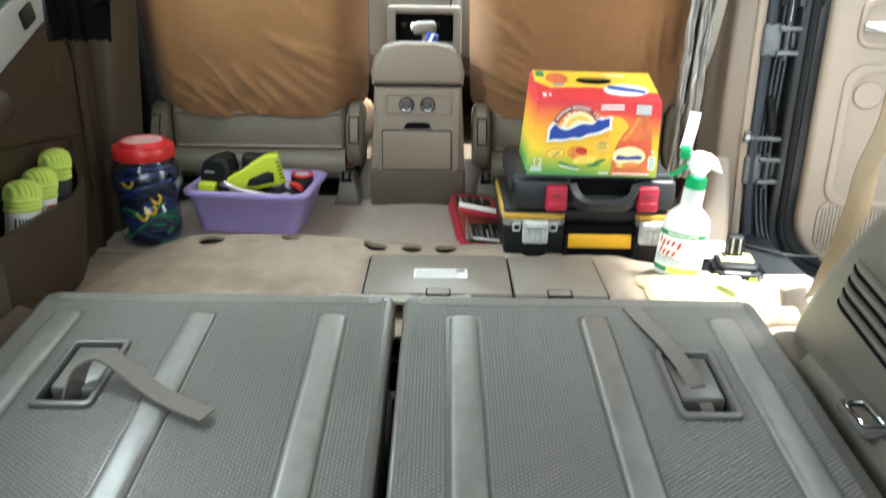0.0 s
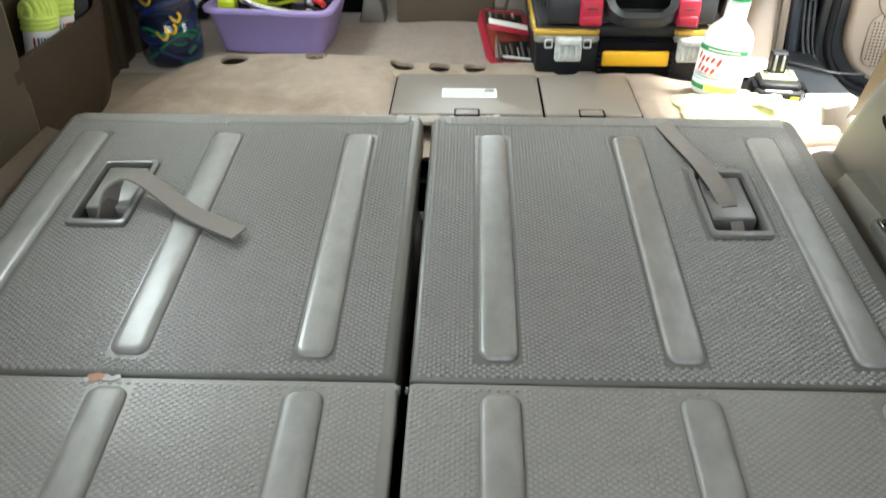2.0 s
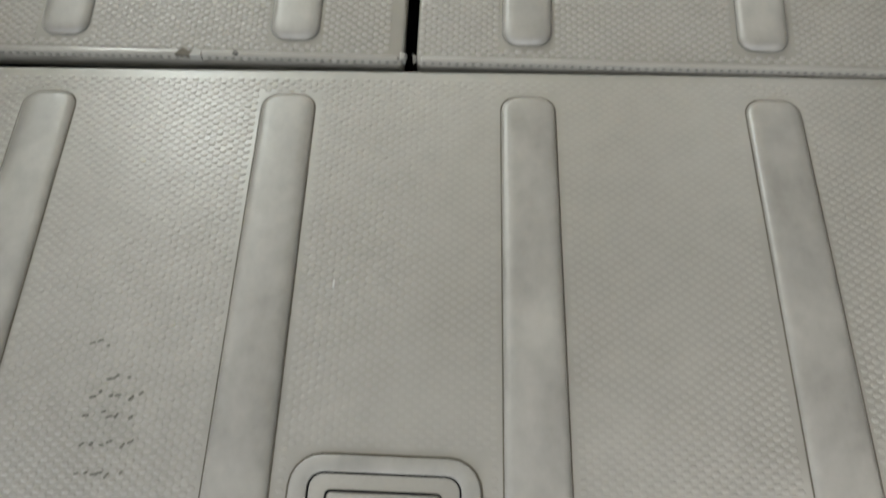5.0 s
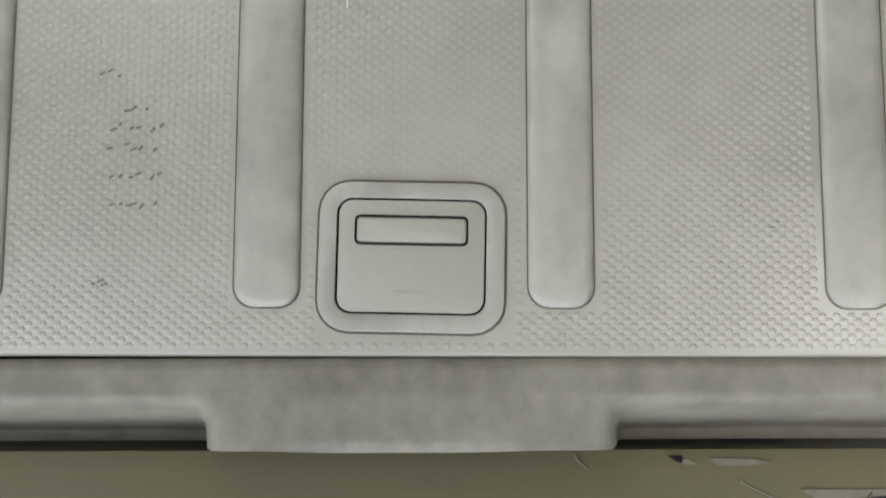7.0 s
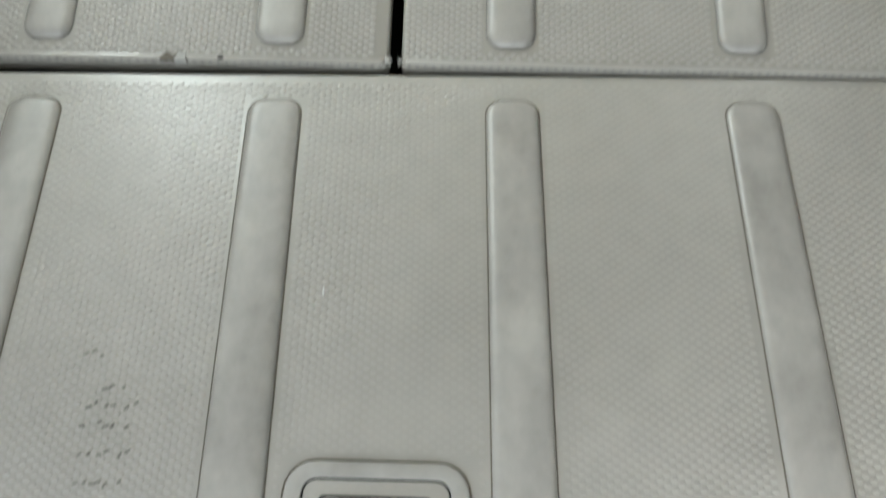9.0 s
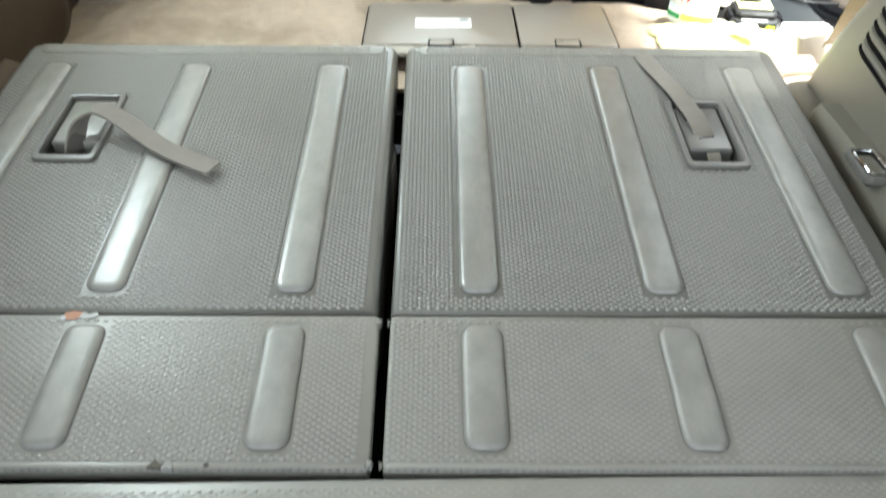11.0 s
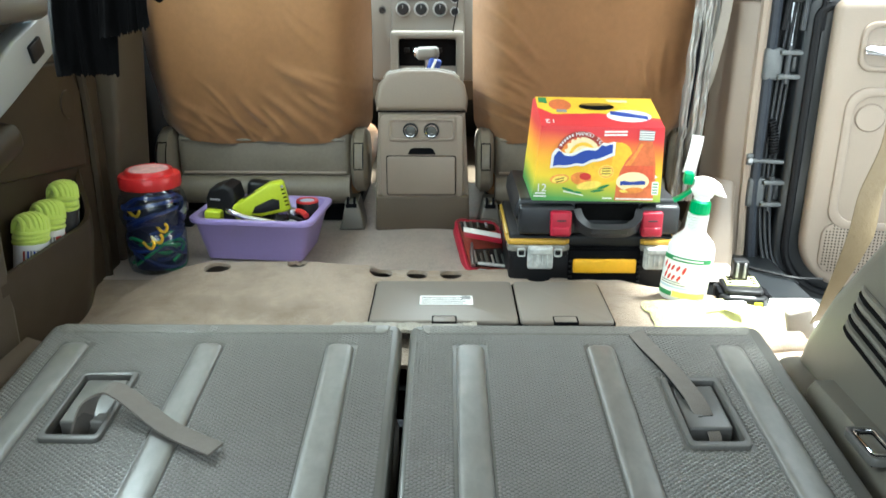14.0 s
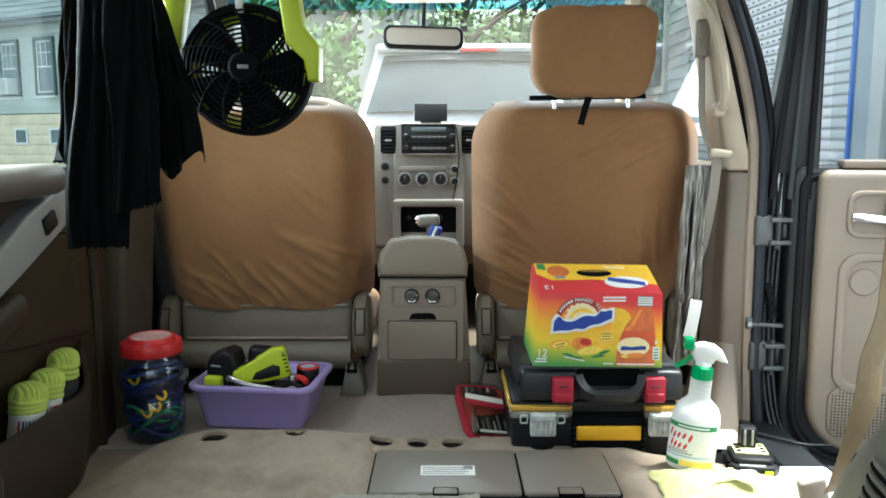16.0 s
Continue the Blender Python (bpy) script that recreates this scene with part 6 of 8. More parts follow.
jl = part("jar_lid", lathe(jc, [(0.058, 0.191), (0.066, 0.191), (0.0675, 0.194), (0.0675, 0.213), (0.0655, 0.217), (0.054, 0.218), (0.0525, 0.220), (0.051, 0.227), (0.048, 0.2285), (0.043, 0.2265), (0, 0.2265)], 56), "red_lid", jar, "red screw lid, glare painted on its top")
# pale streaky disc: the glare on the lid, put into its colour
part("lid_disc", lathe(jc, [(0, 0.2278), (0.0425, 0.2278), (0.0435, 0.2266)], 40), "glare_red", jl, "pale disc of painted glare on the lid")


def loop_in_jar(seed, rr, z, tilt_, span, a0, amp):
    """A slack cord pressed against the inside of the jar's wall."""
    out = []
    for i in range(18):
        t = i / 17
        a = a0 + span * t
        zz = z + tilt_ * math.sin(a - a0) + amp * math.sin(2.0 * math.pi * t + seed)
        zz = max(0.012, min(0.176, zz))
        lim = 0.0605 if zz < 0.112 else 0.067
        r = min(rr, lim) - 0.006 * (0.5 + 0.5 * math.sin(3.1 * t + 2 * seed))
        out.append((jc[0] + r * math.cos(a), jc[1] + r * math.sin(a), jc[2] + zz))
    return smooth_line(out, 2)


rng = random.Random(5)
for k in range(30):
    low = k % 3 == 0
    colour = "green_cord" if low and k % 2 == 0 else ("blue_cord", "navy_cord", "navy_cord", "navy_cord", "blue_cord")[k % 5]
    z = rng.uniform(0.02, 0.08) if low else rng.uniform(0.06, 0.165)
    pts = loop_in_jar(k, rng.uniform(0.058, 0.067), z, rng.uniform(-0.035, 0.035), rng.uniform(1.8, 4.2), rng.uniform(0, 6.28), rng.uniform(0.006, 0.020))
    part("elastic_cord", tube(pts, 0.0040 if colour != "navy_cord" else 0.0048, 7), colour, jar)
part("elastic_cord", tube(loop_in_jar(1, 0.0605, 0.048, 0.026, 2.6, -2.9, 0.0), 0.0046, 8), "green_cord", jar)
for k, (a, z) in enumerate(((-1.55, 0.070), (-1.25, 0.082), (-1.05, 0.105), (-2.0, 0.140))):
    base = Vector((jc[0] + 0.063 * math.cos(a), jc[1] + 0.063 * math.sin(a), jc[2] + z))
    part("cord_hook", tube(smooth_line([base + Vector((-0.010, 0.002, 0.012)), base, base + Vector((0.010, -0.002, -0.002)), base + Vector((0.016, -0.001, 0.008)), base + Vector((0.011, 0.0, 0.016))], 4), 0.0034, 6), "yellow_cord", jar, "yellow plastic hook")
part("cord_mass", lathe(jc, [(0, 0.01), (0.050, 0.01), (0.054, 0.05), (0.052, 0.10), (0.054, 0.13), (0.03, 0.160), (0, 0.165)], 16), "cord_dark", jar)

jar.scale = (1.03, 1.03, 1.075)

# lilac bin with tools
bn = thing("storage_bin", (-0.39, 1.92, -0.03), "lilac plastic bin full of hand tools", "bin")


BIN = about((-0.385, 1.93, 0), rz=-6) @ Matrix.Translation((0.004, 0.008, 0.0))


def bin_shell():
    o0, o1 = rounded(-0.510, 1.850, -0.268, 2.02, 0.022, 5), rounded(-0.528, 1.822, -0.240, 2.040, 0.030, 5)
    i0, i1 = rounded(-0.507, 1.853, -0.271, 2.017, 0.020, 5), rounded(-0.520, 1.830, -0.248, 2.032, 0.026, 5)
    rim_o = rounded(-0.538, 1.812, -0.230, 2.050, 0.036, 5)
    bm = bmesh.new()
    rows = [[bm.verts.new((x, y, z)) for x, y in o] for o, z in ((o0, -0.028), (o1, 0.068), (rim_o, 0.072), (rim_o, 0.0805), (o1, 0.0820), (i1, 0.078), (i0, -0.022))]
    n = len(o0)
    for p, q in zip(rows, rows[1:]):
        for i in range(n):
            bm.faces.new((p[i], p[(i + 1) % n], q[(i + 1) % n], q[i]))
    bm.faces.new(rows[0])
    bm.faces.new(rows[-1])
    bmesh.ops.recalc_face_normals(bm, faces=bm.faces[:])
    return bm


part("bin_body", turned(bin_shell(), BIN), "lilac", bn, sharp=60)
part("bin_rim", turned(ring_outline(rounded(-0.5395, 1.8105, -0.2285, 2.0515, 0.037, 5), rounded(-0.5220, 1.8280, -0.2460, 2.0340, 0.027, 5), "z", 0.0735, 0.0830, 0.003), BIN), "lilac", bn)
ch = thing("battery_charger", (-0.475, 1.92, 0.0), "black tool charger with a lime foot standing in the bin", "charger")
CH = about((-0.475, 1.92, 0.05), rx=4, ry=3, rz=-8)
part("charger_body", turned(prism([(-0.508, 0.015), (-0.434, 0.015), (-0.432, 0.120), (-0.440, 0.148), (-0.462, 0.156), (-0.500, 0.140), (-0.510, 0.118)], "y", 1.895, 1.965, 0.010, 3), CH), "black_plastic", ch)
part("lime_base", turned(rbox((-0.508, 1.876, 0.050), (-0.464, 1.900, 0.094), 0.006, 3), CH), "lime", ch, "lime plastic foot")
part("maker_tag", turned(rbox((-0.495, 1.8915, 0.116), (-0.470, 1.8945, 0.121), 0.001), CH), "ink_grey", ch)
sg = thing("staple_gun", (-0.37, 1.90, 0.02), "lime and black staple gun with chrome lever", "staple gun")
TG = about((-0.37, 1.90, 0.11), ry=-13, rz=10)
body = prism([(-0.436, 0.090), (-0.428, 0.080), (-0.395, 0.083), (-0.372, 0.074), (-0.312, 0.070), (-0.300, 0.074), (-0.297, 0.140), (-0.303, 0.147), (-0.330, 0.149), (-0.430, 0.118), (-0.437, 0.108)], "y", 1.884, 1.916, 0.006, 3)
part("gun_body", turned(body, TG), "lime", sg)
part("grip_pad", turned(prism([(-0.392, 0.090), (-0.372, 0.084), (-0.325, 0.082), (-0.320, 0.104), (-0.335, 0.112), (-0.380, 0.104)], "y", 1.880, 1.889, 0.002), TG), "black_plastic", sg, "black rubber grip")
part("top_stripe", turned(turned(rbox((-0.405, 1.890, 0.128), (-0.365, 1.910, 0.1325), 0.002), about((-0.385, 1.9, 0.13), ry=-15)), TG), "black_plastic", sg)
part("top_label", turned(turned(rbox((-0.360, 1.892, 0.138), (-0.330, 1.908, 0.142), 0.001), about((-0.345, 1.9, 0.14), ry=-15)), TG), "ink_grey", sg)
for k in range(5):
    part("vent_slot", turned(rbox((-0.309, 1.882, 0.086 + 0.010 * k), (-0.300, 1.8855, 0.089 + 0.010 * k), 0.0006), TG), "black_matte", sg)
part("screw", turned(lathe((-0.304, 1.884, 0.135), [(0, 0.002), (0.003, 0.002), (0.004, 0.0)], 12, "y"), TG), "steel", sg)
part("lever", tube(smooth_line([(-0.440, 1.872, 0.094), (-0.425, 1.862, 0.092), (-0.395, 1.858, 0.082), (-0.350, 1.858, 0.074), (-0.325, 1.860, 0.070)], 5), [0.0075, 0.0078, 0.008, 0.0082, 0.0082, 0.0082, 0.008, 0.0078, 0.0076, 0.0074, 0.0070, 0.0068, 0.0066, 0.0062, 0.006, 0.0056, 0.0052, 0.005, 0.0048, 0.0046, 0.0044], 10), "chrome", sg, "chrome squeeze lever")
part("lever_pin", lathe((-0.372, 1.858, 0.078), [(0, 0.004), (0.005, 0.004), (0.006, 0.0)], 12, "y"), "steel", sg)
tp = thing("tape_measure", (-0.272, 1.965, 0.02), "small dark tape measure with a red ring in the bin", "tape measure")
part("tape_case", lathe((-0.272, 1.965, 0.050), [(0, 0.0), (0.026, 0.0), (0.028, 0.004), (0.028, 0.040), (0.025, 0.044), (0, 0.044)], 28), "black_plastic", tp)
part("red_ring", lathe((-0.272, 1.965, 0.092), [(0.019, 0.0), (0.021, 0.004), (0.027, 0.004), (0.029, 0.0)], 32), "red_lid", tp, "red rim")
part("pale_face", lathe((-0.272, 1.965, 0.0935), [(0, 0.001), (0.018, 0.001), (0.019, 0.0)], 28), "ink_pale", tp)
pl_ = thing("pliers", (-0.30, 1.93, 0.02), "steel pliers with red handles in the bin", "pliers")
part("red_handle", tube(smooth_line([(-0.300, 1.922, 0.078), (-0.278, 1.905, 0.082), (-0.262, 1.885, 0.078)], 5), 0.0075, 9), "ink_red", pl_, "red dipped handle")
part("handle", tube(smooth_line([(-0.306, 1.912, 0.070), (-0.296, 1.885, 0.072), (-0.270, 1.866, 0.070)], 5), 0.0065, 9), "black_plastic", pl_)
part("jaw", tube(smooth_line([(-0.300, 1.92, 0.076), (-0.318, 1.938, 0.084), (-0.326, 1.955, 0.092)], 5), 0.008, 8), "steel", pl_)
part("joint", lathe((-0.302, 1.914, 0.074), [(0, 0.014), (0.010, 0.014), (0.012, 0.010), (0.012, 0)], 16), "steel", pl_)
wr = thing("wrench", (-0.33, 1.85, 0.02), "steel open wrench lying along the rim of the bin", "wrench")
part("shank", tube([(-0.385, 1.846, 0.068), (-0.300, 1.842, 0.062)], 0, flat=(0.0065, 0.003, (0, 0.3, 1))), "steel", wr)
part("wrench_head", tube([(-0.290 + 0.012 * math.cos(a * 0.45), 1.842, 0.066 + 0.012 * math.sin(a * 0.45)) for a in range(1, 13)], 0.0042, 7), "steel", wr)
tool_heap = solo("tool_heap", sheet(30, 24, lambda u, v: (-0.505 + 0.245 * u, 1.852 + 0.16 * v, 0.036 + 0.028 * noise.noise((u * 7, v * 6, 8)) + 0.015 * noise.noise((u * 16, v * 14, 3))), 0.004), "black_plastic", "jumble of dark tools and cords in the bin", "tools", kind="stuff")
cam_case = thing("tool_case", (-0.41, 2.0, 0.0), "small black tool case standing in the bin", "tool case")
part("case_shell", turned(rbox((-0.435, 1.975, 0.02), (-0.372, 2.018, 0.140), 0.014, 4), about((-0.41, 2, 0.05), ry=6)), "black_plastic", cam_case)
part("case_clip", turned(rbox((-0.400, 1.968, 0.116), (-0.380, 1.978, 0.126), 0.002), about((-0.41, 2, 0.05), ry=6)), "ink_grey", cam_case)

for ob in (bn, sg, tp, pl_, wr, tool_heap, cam_case, ch):
    ob.location.x -= 0.026 if ob == sg else 0.016

# red driver-bit set
kit = thing("driver_bit_set", (0.150, 1.90, -0.03), "red driver-bit set under a clear lid", "tool set")
KT = Matrix.Translation((-0.012, 0, 0)) @ about((0.16, 1.90, -0.02), rz=14, rx=22, ry=9)
part("case_tray", turned(prism(rounded(0.102, 1.79, 0.218, 1.985, 0.022, 6), "z", -0.022, 0.010, 0.009, 3), KT), "red_latch", kit)
part("case_rim", turned(ring_outline(rounded(0.100, 1.788, 0.220, 1.987, 0.024, 6), rounded(0.108, 1.796, 0.212, 1.979, 0.018, 6), "z", 0.008, 0.015, 0.002), KT), "red_latch", kit)
part("bit_bed", turned(rbox((0.109, 1.80, 0.008), (0.211, 1.976, 0.0125), 0.004), KT), "ink_maroon", kit, "dark red bit holder")
part("bit_tray", turned(prism([(0.120, 1.806), (0.206, 1.806), (0.206, 1.880), (0.120, 1.866)], "z", 0.010, 0.0165, 0.002), KT), "black_plastic", kit, "black bit holder")
part("bit_tray", turned(prism([(0.114, 1.936), (0.206, 1.950), (0.206, 1.974), (0.114, 1.974)], "z", 0.010, 0.0165, 0.002), KT), "black_plastic", kit, "black bit holder")
for k, (xa, ya, xb, yb, r) in enumerate(((0.126, 1.812, 0.128, 1.856, 0.0042), (0.142, 1.812, 0.143, 1.848, 0.0034), (0.155, 1.814, 0.156, 1.858, 0.0045), (0.170, 1.812, 0.171, 1.846, 0.0032), (0.182, 1.814, 0.184, 1.866, 0.0042), (0.198, 1.812, 0.198, 1.850, 0.0032), (0.124, 1.944, 0.125, 1.968, 0.0036), (0.140, 1.948, 0.141, 1.970, 0.0042), (0.160, 1.950, 0.160, 1.970, 0.0034), (0.182, 1.954, 0.182, 1.971, 0.0040))):
    part("bit", turned(tube([(xa, ya, 0.0185), (xb, yb, 0.0185)], [r, r * 0.8], 8), KT), "steel" if k % 3 == 0 else "bezel", kit)
part("screwdriver", turned(tube([(0.114, 1.800, 0.020), (0.120, 1.846, 0.020), (0.128, 1.885, 0.019)], [0.0055, 0.005, 0.0028], 10), KT), "steel", kit)
part("label_strip", turned(turned(rbox((0.110, 1.905, 0.0305), (0.206, 1.924, 0.0315), 0.0005), about((0.16, 1.914, 0.03), rz=-9)), KT), "paper", kit, "white label strip")
part("red_strip", turned(turned(rbox((0.112, 1.885, 0.0305), (0.208, 1.903, 0.0315), 0.0005), about((0.16, 1.914, 0.03), rz=-9)), KT), "red_latch", kit)
part("edge_label", turned(turned(rbox((0.126, 1.798, 0.0240), (0.212, 1.804, 0.0290), 0.0005), about((0.16, 1.80, 0.03), rz=-3)), KT), "paper", kit, "pale printed edge")
for x in (0.125, 0.180):
    part("lid_catch", turned(rbox((x, 1.781, -0.006), (x + 0.022, 1.792, 0.020), 0.003), KT), "latch_clear", kit, "clear plastic catch")
cl = part("clear_lid", turned(prism(rounded(0.104, 1.792, 0.216, 1.983, 0.020, 6), "z", 0.012, 0.030, 0.009, 4), KT), "case_clear", kit)
cl.visible_shadow = False

# stacked tool cases and drink carton
org = thing("organiser_case", (0.38, 1.80, -0.03), "black and yellow parts organiser with clear latches", "tool case")
part("case_body", rbox((0.206, 1.672, -0.030), (0.562, 1.95, 0.072), 0.012, 3), "black_plastic", org)
part("case_lid", rbox((0.204, 1.670, 0.074), (0.564, 1.95, 0.102), 0.008, 3), "black_plastic", org)
for xa, xb in ((0.200, 0.336), (0.491, 0.567)):
    lip = part("yellow_rim", prism([(xa + 0.006, 1.658), (xa, 1.664), (xa, 1.700), (xb, 1.700), (xb, 1.668), (xb - 0.010, 1.658)], "z", 0.0835, 0.0945, 0.003, 2), "yellow_dull", org, "amber-yellow lid rim")
    part("clear_skirt", prism([(xa + 0.010, 1.654), (xa, 1.662), (xa, 1.690), (xb, 1.690), (xb, 1.666), (xb - 0.012, 1.654)], "z", 0.0690, 0.0830, 0.003, 2), "skirt_clear", lip, "clear plastic skirt")
    part("rim_underside", rbox((xa + 0.003, 1.662, 0.056), (xb - 0.003, 1.69, 0.0690), 0.003), "black_plastic", lip)
    for xc in (xa + 0.030, xb - 0.026):
        part("skirt_stop", ring_outline(rounded(xc - 0.009, 0.058, xc + 0.009, 0.078, 0.004, 3), rounded(xc - 0.006, 0.061, xc + 0.006, 0.074, 0.003, 3), "y", 1.650, 1.657, 0.001), "latch_clear", lip)
for y0, y1 in ((1.700, 1.93),):
    part("side_rim", rbox((0.198, y0, 0.078), (0.206, y1, 0.098), 0.003), "amber_clear", org, "amber-yellow lid rim")
    part("side_rim", rbox((0.562, y0, 0.070), (0.570, y1, 0.110), 0.003), "amber_clear", org, "amber-yellow lid rim")
part("bar_recess", rbox((0.336, 1.662, -0.025), (0.494, 1.674, 0.070), 0.004), "black_matte", org)
part("label_bar", rbox((0.345, 1.656, 0.018), (0.485, 1.668, 0.050), 0.004, 3), "yellow", org, "yellow front bar")
for k in range(5):
    for xa in (0.337, 0.488):
        part("grip_rib", rbox((xa, 1.657, -0.006 + 0.012 * k), (xa + 0.007, 1.666, -0.001 + 0.012 * k), 0.001), "black_plastic", org)
for x in (0.243, 0.497):
    la = part("latch", prism(rounded(x, 0.032, x + 0.056, 0.084, 0.006, 4), "y", 1.642, 1.658, 0.004, 3), "latch_clear", org, "clear plastic latch")
    part("latch_hood", rbox((x + 0.003, 1.636, 0.068), (x + 0.053, 1.646, 0.083), 0.004, 3), "latch_clear", la)
    for k in range(4):
        part("latch_rib", rbox((x + 0.008 + 0.011 * k, 1.638, 0.040), (x + 0.012 + 0.011 * k, 1.645, 0.070), 0.002), "latch_clear", la)
tool = thing("power_tool_case", (0.39, 1.80, 0.102), "black power tool case with red latches and carry handle", "tool case")
part("lower_shell", prism([(0.236, 0.1025), (0.556, 0.1025), (0.570, 0.112), (0.574, 0.137), (0.218, 0.137), (0.224, 0.112)], "y", 1.676, 1.94, 0.007, 3), "case_black", tool)
part("upper_shell", prism([(0.214, 0.139), (0.576, 0.139), (0.574, 0.166), (0.560, 0.183), (0.226, 0.183), (0.216, 0.166)], "y", 1.680, 1.94, 0.007, 3), "case_black", tool)
for xa, xb in ((0.222, 0.345), (0.484, 0.572)):
    part("front_boss", rbox((xa, 1.662, 0.104), (xb, 1.69, 0.172), 0.010, 3), "case_black", tool)
part("handle_recess", rbox((0.345, 1.674, 0.134), (0.484, 1.684, 0.172), 0.004), "void", tool)
grip = part("carry_handle", tube(smooth_line([(0.346, 1.668, 0.158), (0.354, 1.652, 0.138), (0.372, 1.646, 0.1235), (0.400, 1.645, 0.121), (0.432, 1.645, 0.121), (0.458, 1.646, 0.1235), (0.476, 1.652, 0.138), (0.484, 1.668, 0.158)], 5), 0, flat=(0.0125, 0.0085, (0, -0.5, 1))), "case_black", tool)
part("grip_pad", rbox((0.376, 1.634, 0.114), (0.455, 1.642, 0.130), 0.003, 3), "case_black", grip)
for x in (0.313, 0.509):
    la = part("latch", prism(rounded(x - 0.0225, 0.106, x + 0.0225, 0.161, 0.005, 4), "y", 1.646, 1.668, 0.004, 3), "red_latch", tool, "crimson plastic latch")
    part("latch_step", rbox((x - 0.019, 1.643, 0.110), (x + 0.019, 1.650, 0.128), 0.003, 3), "red_latch", la)
    part("latch_slot", rbox((x - 0.010, 1.6435, 0.141), (x + 0.010, 1.648, 0.1440), 0.0008), "ink_black", la)

box = thing("drink_carton", (0.38, 1.75, 0.184), "red and yellow printed twelve-bottle tea carton with handle hole", "carton")
BX = about((0.38, 1.72, 0.184), ry=0.8)
YB, CX0, CX1, CZ0, CZ1, CZ2, CYT = 1.655, 0.2475, 0.5225, 0.184, 0.344, 0.3815, 1.800


def lean_in(x, z):
    """The carton's sides lean in a little towards the top."""
    f = max(0.0, min(1.0, (z - CZ0) / (CZ1 - CZ0)))
    k = (x - CX0) / (CX1 - CX0)
    return x + f * (0.012 - 0.018 * k)


def bulge(x, z):
    """The front is pushed out by the bottles behind it."""
    k, f = (x - CX0) / (CX1 - CX0), (z - CZ0) / (CZ1 - CZ0)
    return 0.0035 * math.sin(math.pi * max(0.0, min(1.0, k))) * math.sin(math.pi * max(0.0, min(1.0, f)))


def carton_shell():
    rows = [(YB + 0.205, CZ0), (YB, CZ0)] + [(YB, CZ0 + (CZ1 - CZ0) * k / 8) for k in range(1, 9)] + [(CYT, CZ2), (YB + 0.190, CZ2 - 0.012), (YB + 0.205, CZ1)]
    bm = bmesh.new()
    nx = 12
    grid = []
    for y, z in rows:
        row = []
        for i in range(nx + 1):
            x = CX0 + (CX1 - CX0) * i / nx
            row.append(bm.verts.new((lean_in(x, z), y - (bulge(x, z) if y == YB else 0.0), z)))
        grid.append(row)
    n = len(grid)
    for j in range(n):
        p, q = grid[j], grid[(j + 1) % n]
        for i in range(nx):
            bm.faces.new((p[i], p[i + 1], q[i + 1], q[i]))
    bm.faces.new([r[0] for r in grid])
    bm.faces.new([r[-1] for r in grid])
    bmesh.ops.recalc_face_normals(bm, faces=bm.faces[:])
    return bm


part("carton_body", turned(carton_shell(), BX), "carton", box, sharp=20)
sl = Vector((0, CYT - YB, CZ2 - CZ1))
SLOPE = sl.length
sl.normalize()                                     # the slanted top panel
nrm = Vector((0, -sl.z, sl.y))


def on_front(u, v, out=0.0008):
    x, z = CX0 + (CX1 - CX0) * u, CZ0 + (CZ1 - CZ0) * v
    return Vector((lean_in(x, z), YB - bulge(x, z) - out, z))


def on_slope(u, v, out=0.0008):
    x = CX0 + (CX1 - CX0) * u
    return Vector((lean_in(x, CZ1), YB, CZ1)) + sl * (SLOPE * v) + nrm * out


def print_shape(name, pts, material, where=on_front, out=0.0008, parent=None, label=""):
    """A printed patch: an outline in shares of the panel's width and height."""
    bm = bmesh.new()
    bm.faces.new([bm.verts.new(where(x, z, out)) for x, z in pts])
    r = bmesh.ops.extrude_face_region(bm, geom=bm.faces[:])
    off = Vector((0, 0.0004, 0)) if where is on_front else -nrm * 0.0004
    bmesh.ops.translate(bm, verts=[v for v in r["geom"] if isinstance(v, bmesh.types.BMVert)], vec=off)
    bmesh.ops.recalc_face_normals(bm, faces=bm.faces[:])
    return part(name, turned(bm, BX), material, parent or box, label)


def oval(cx, cz, rx, rz, tilt_deg=0.0, n=24, a0=0.0, a1=360.0):
    t = radians(tilt_deg)
    out = []
    for k in range(n + (a1 - a0 < 359)):
        a = radians(a0 + (a1 - a0) * k / n)
        x, z = rx * math.cos(a), rz * math.sin(a)
        out.append((cx + x * math.cos(t) - z * math.sin(t), cz + x * math.sin(t) + z * math.cos(t)))
    return out


def rayed(cx, cz, rx, rz, teeth, n=36):
    """Half a sun with a toothed rim."""
    out = []
    for k in range(n + 1):
        a = math.pi * k / n
        g = 1.0 + 0.06 * (1 if (k * teeth // n) % 2 else -1)
        out.append((cx + rx * g * math.cos(a), cz + rz * g * math.sin(a)))
    return out


print_shape("yellow_field", oval(0.56, 0.52, 0.17, 0.30, -20), "ink_gold", out=0.0008)
print_shape("sun_dome", rayed(0.355, 0.60, 0.150, 0.275, 22), "ink_cream", out=0.0012)
print_shape("sun_ring", oval(0.355, 0.60, 0.112, 0.200, 0, 20, 0, 180), "ink_gold", out=0.0015)
print_shape("sun_core", oval(0.355, 0.60, 0.088, 0.155, 0, 20, 0, 180), "ink_cream", out=0.0018)
print_shape("red_banner", oval(0.345, 0.60, 0.205, 0.345, 4, 18, 32, 158) + oval(0.345, 0.60, 0.165, 0.270, 4, 18, 32, 158)[::-1], "ink_maroon", out=0.0016)


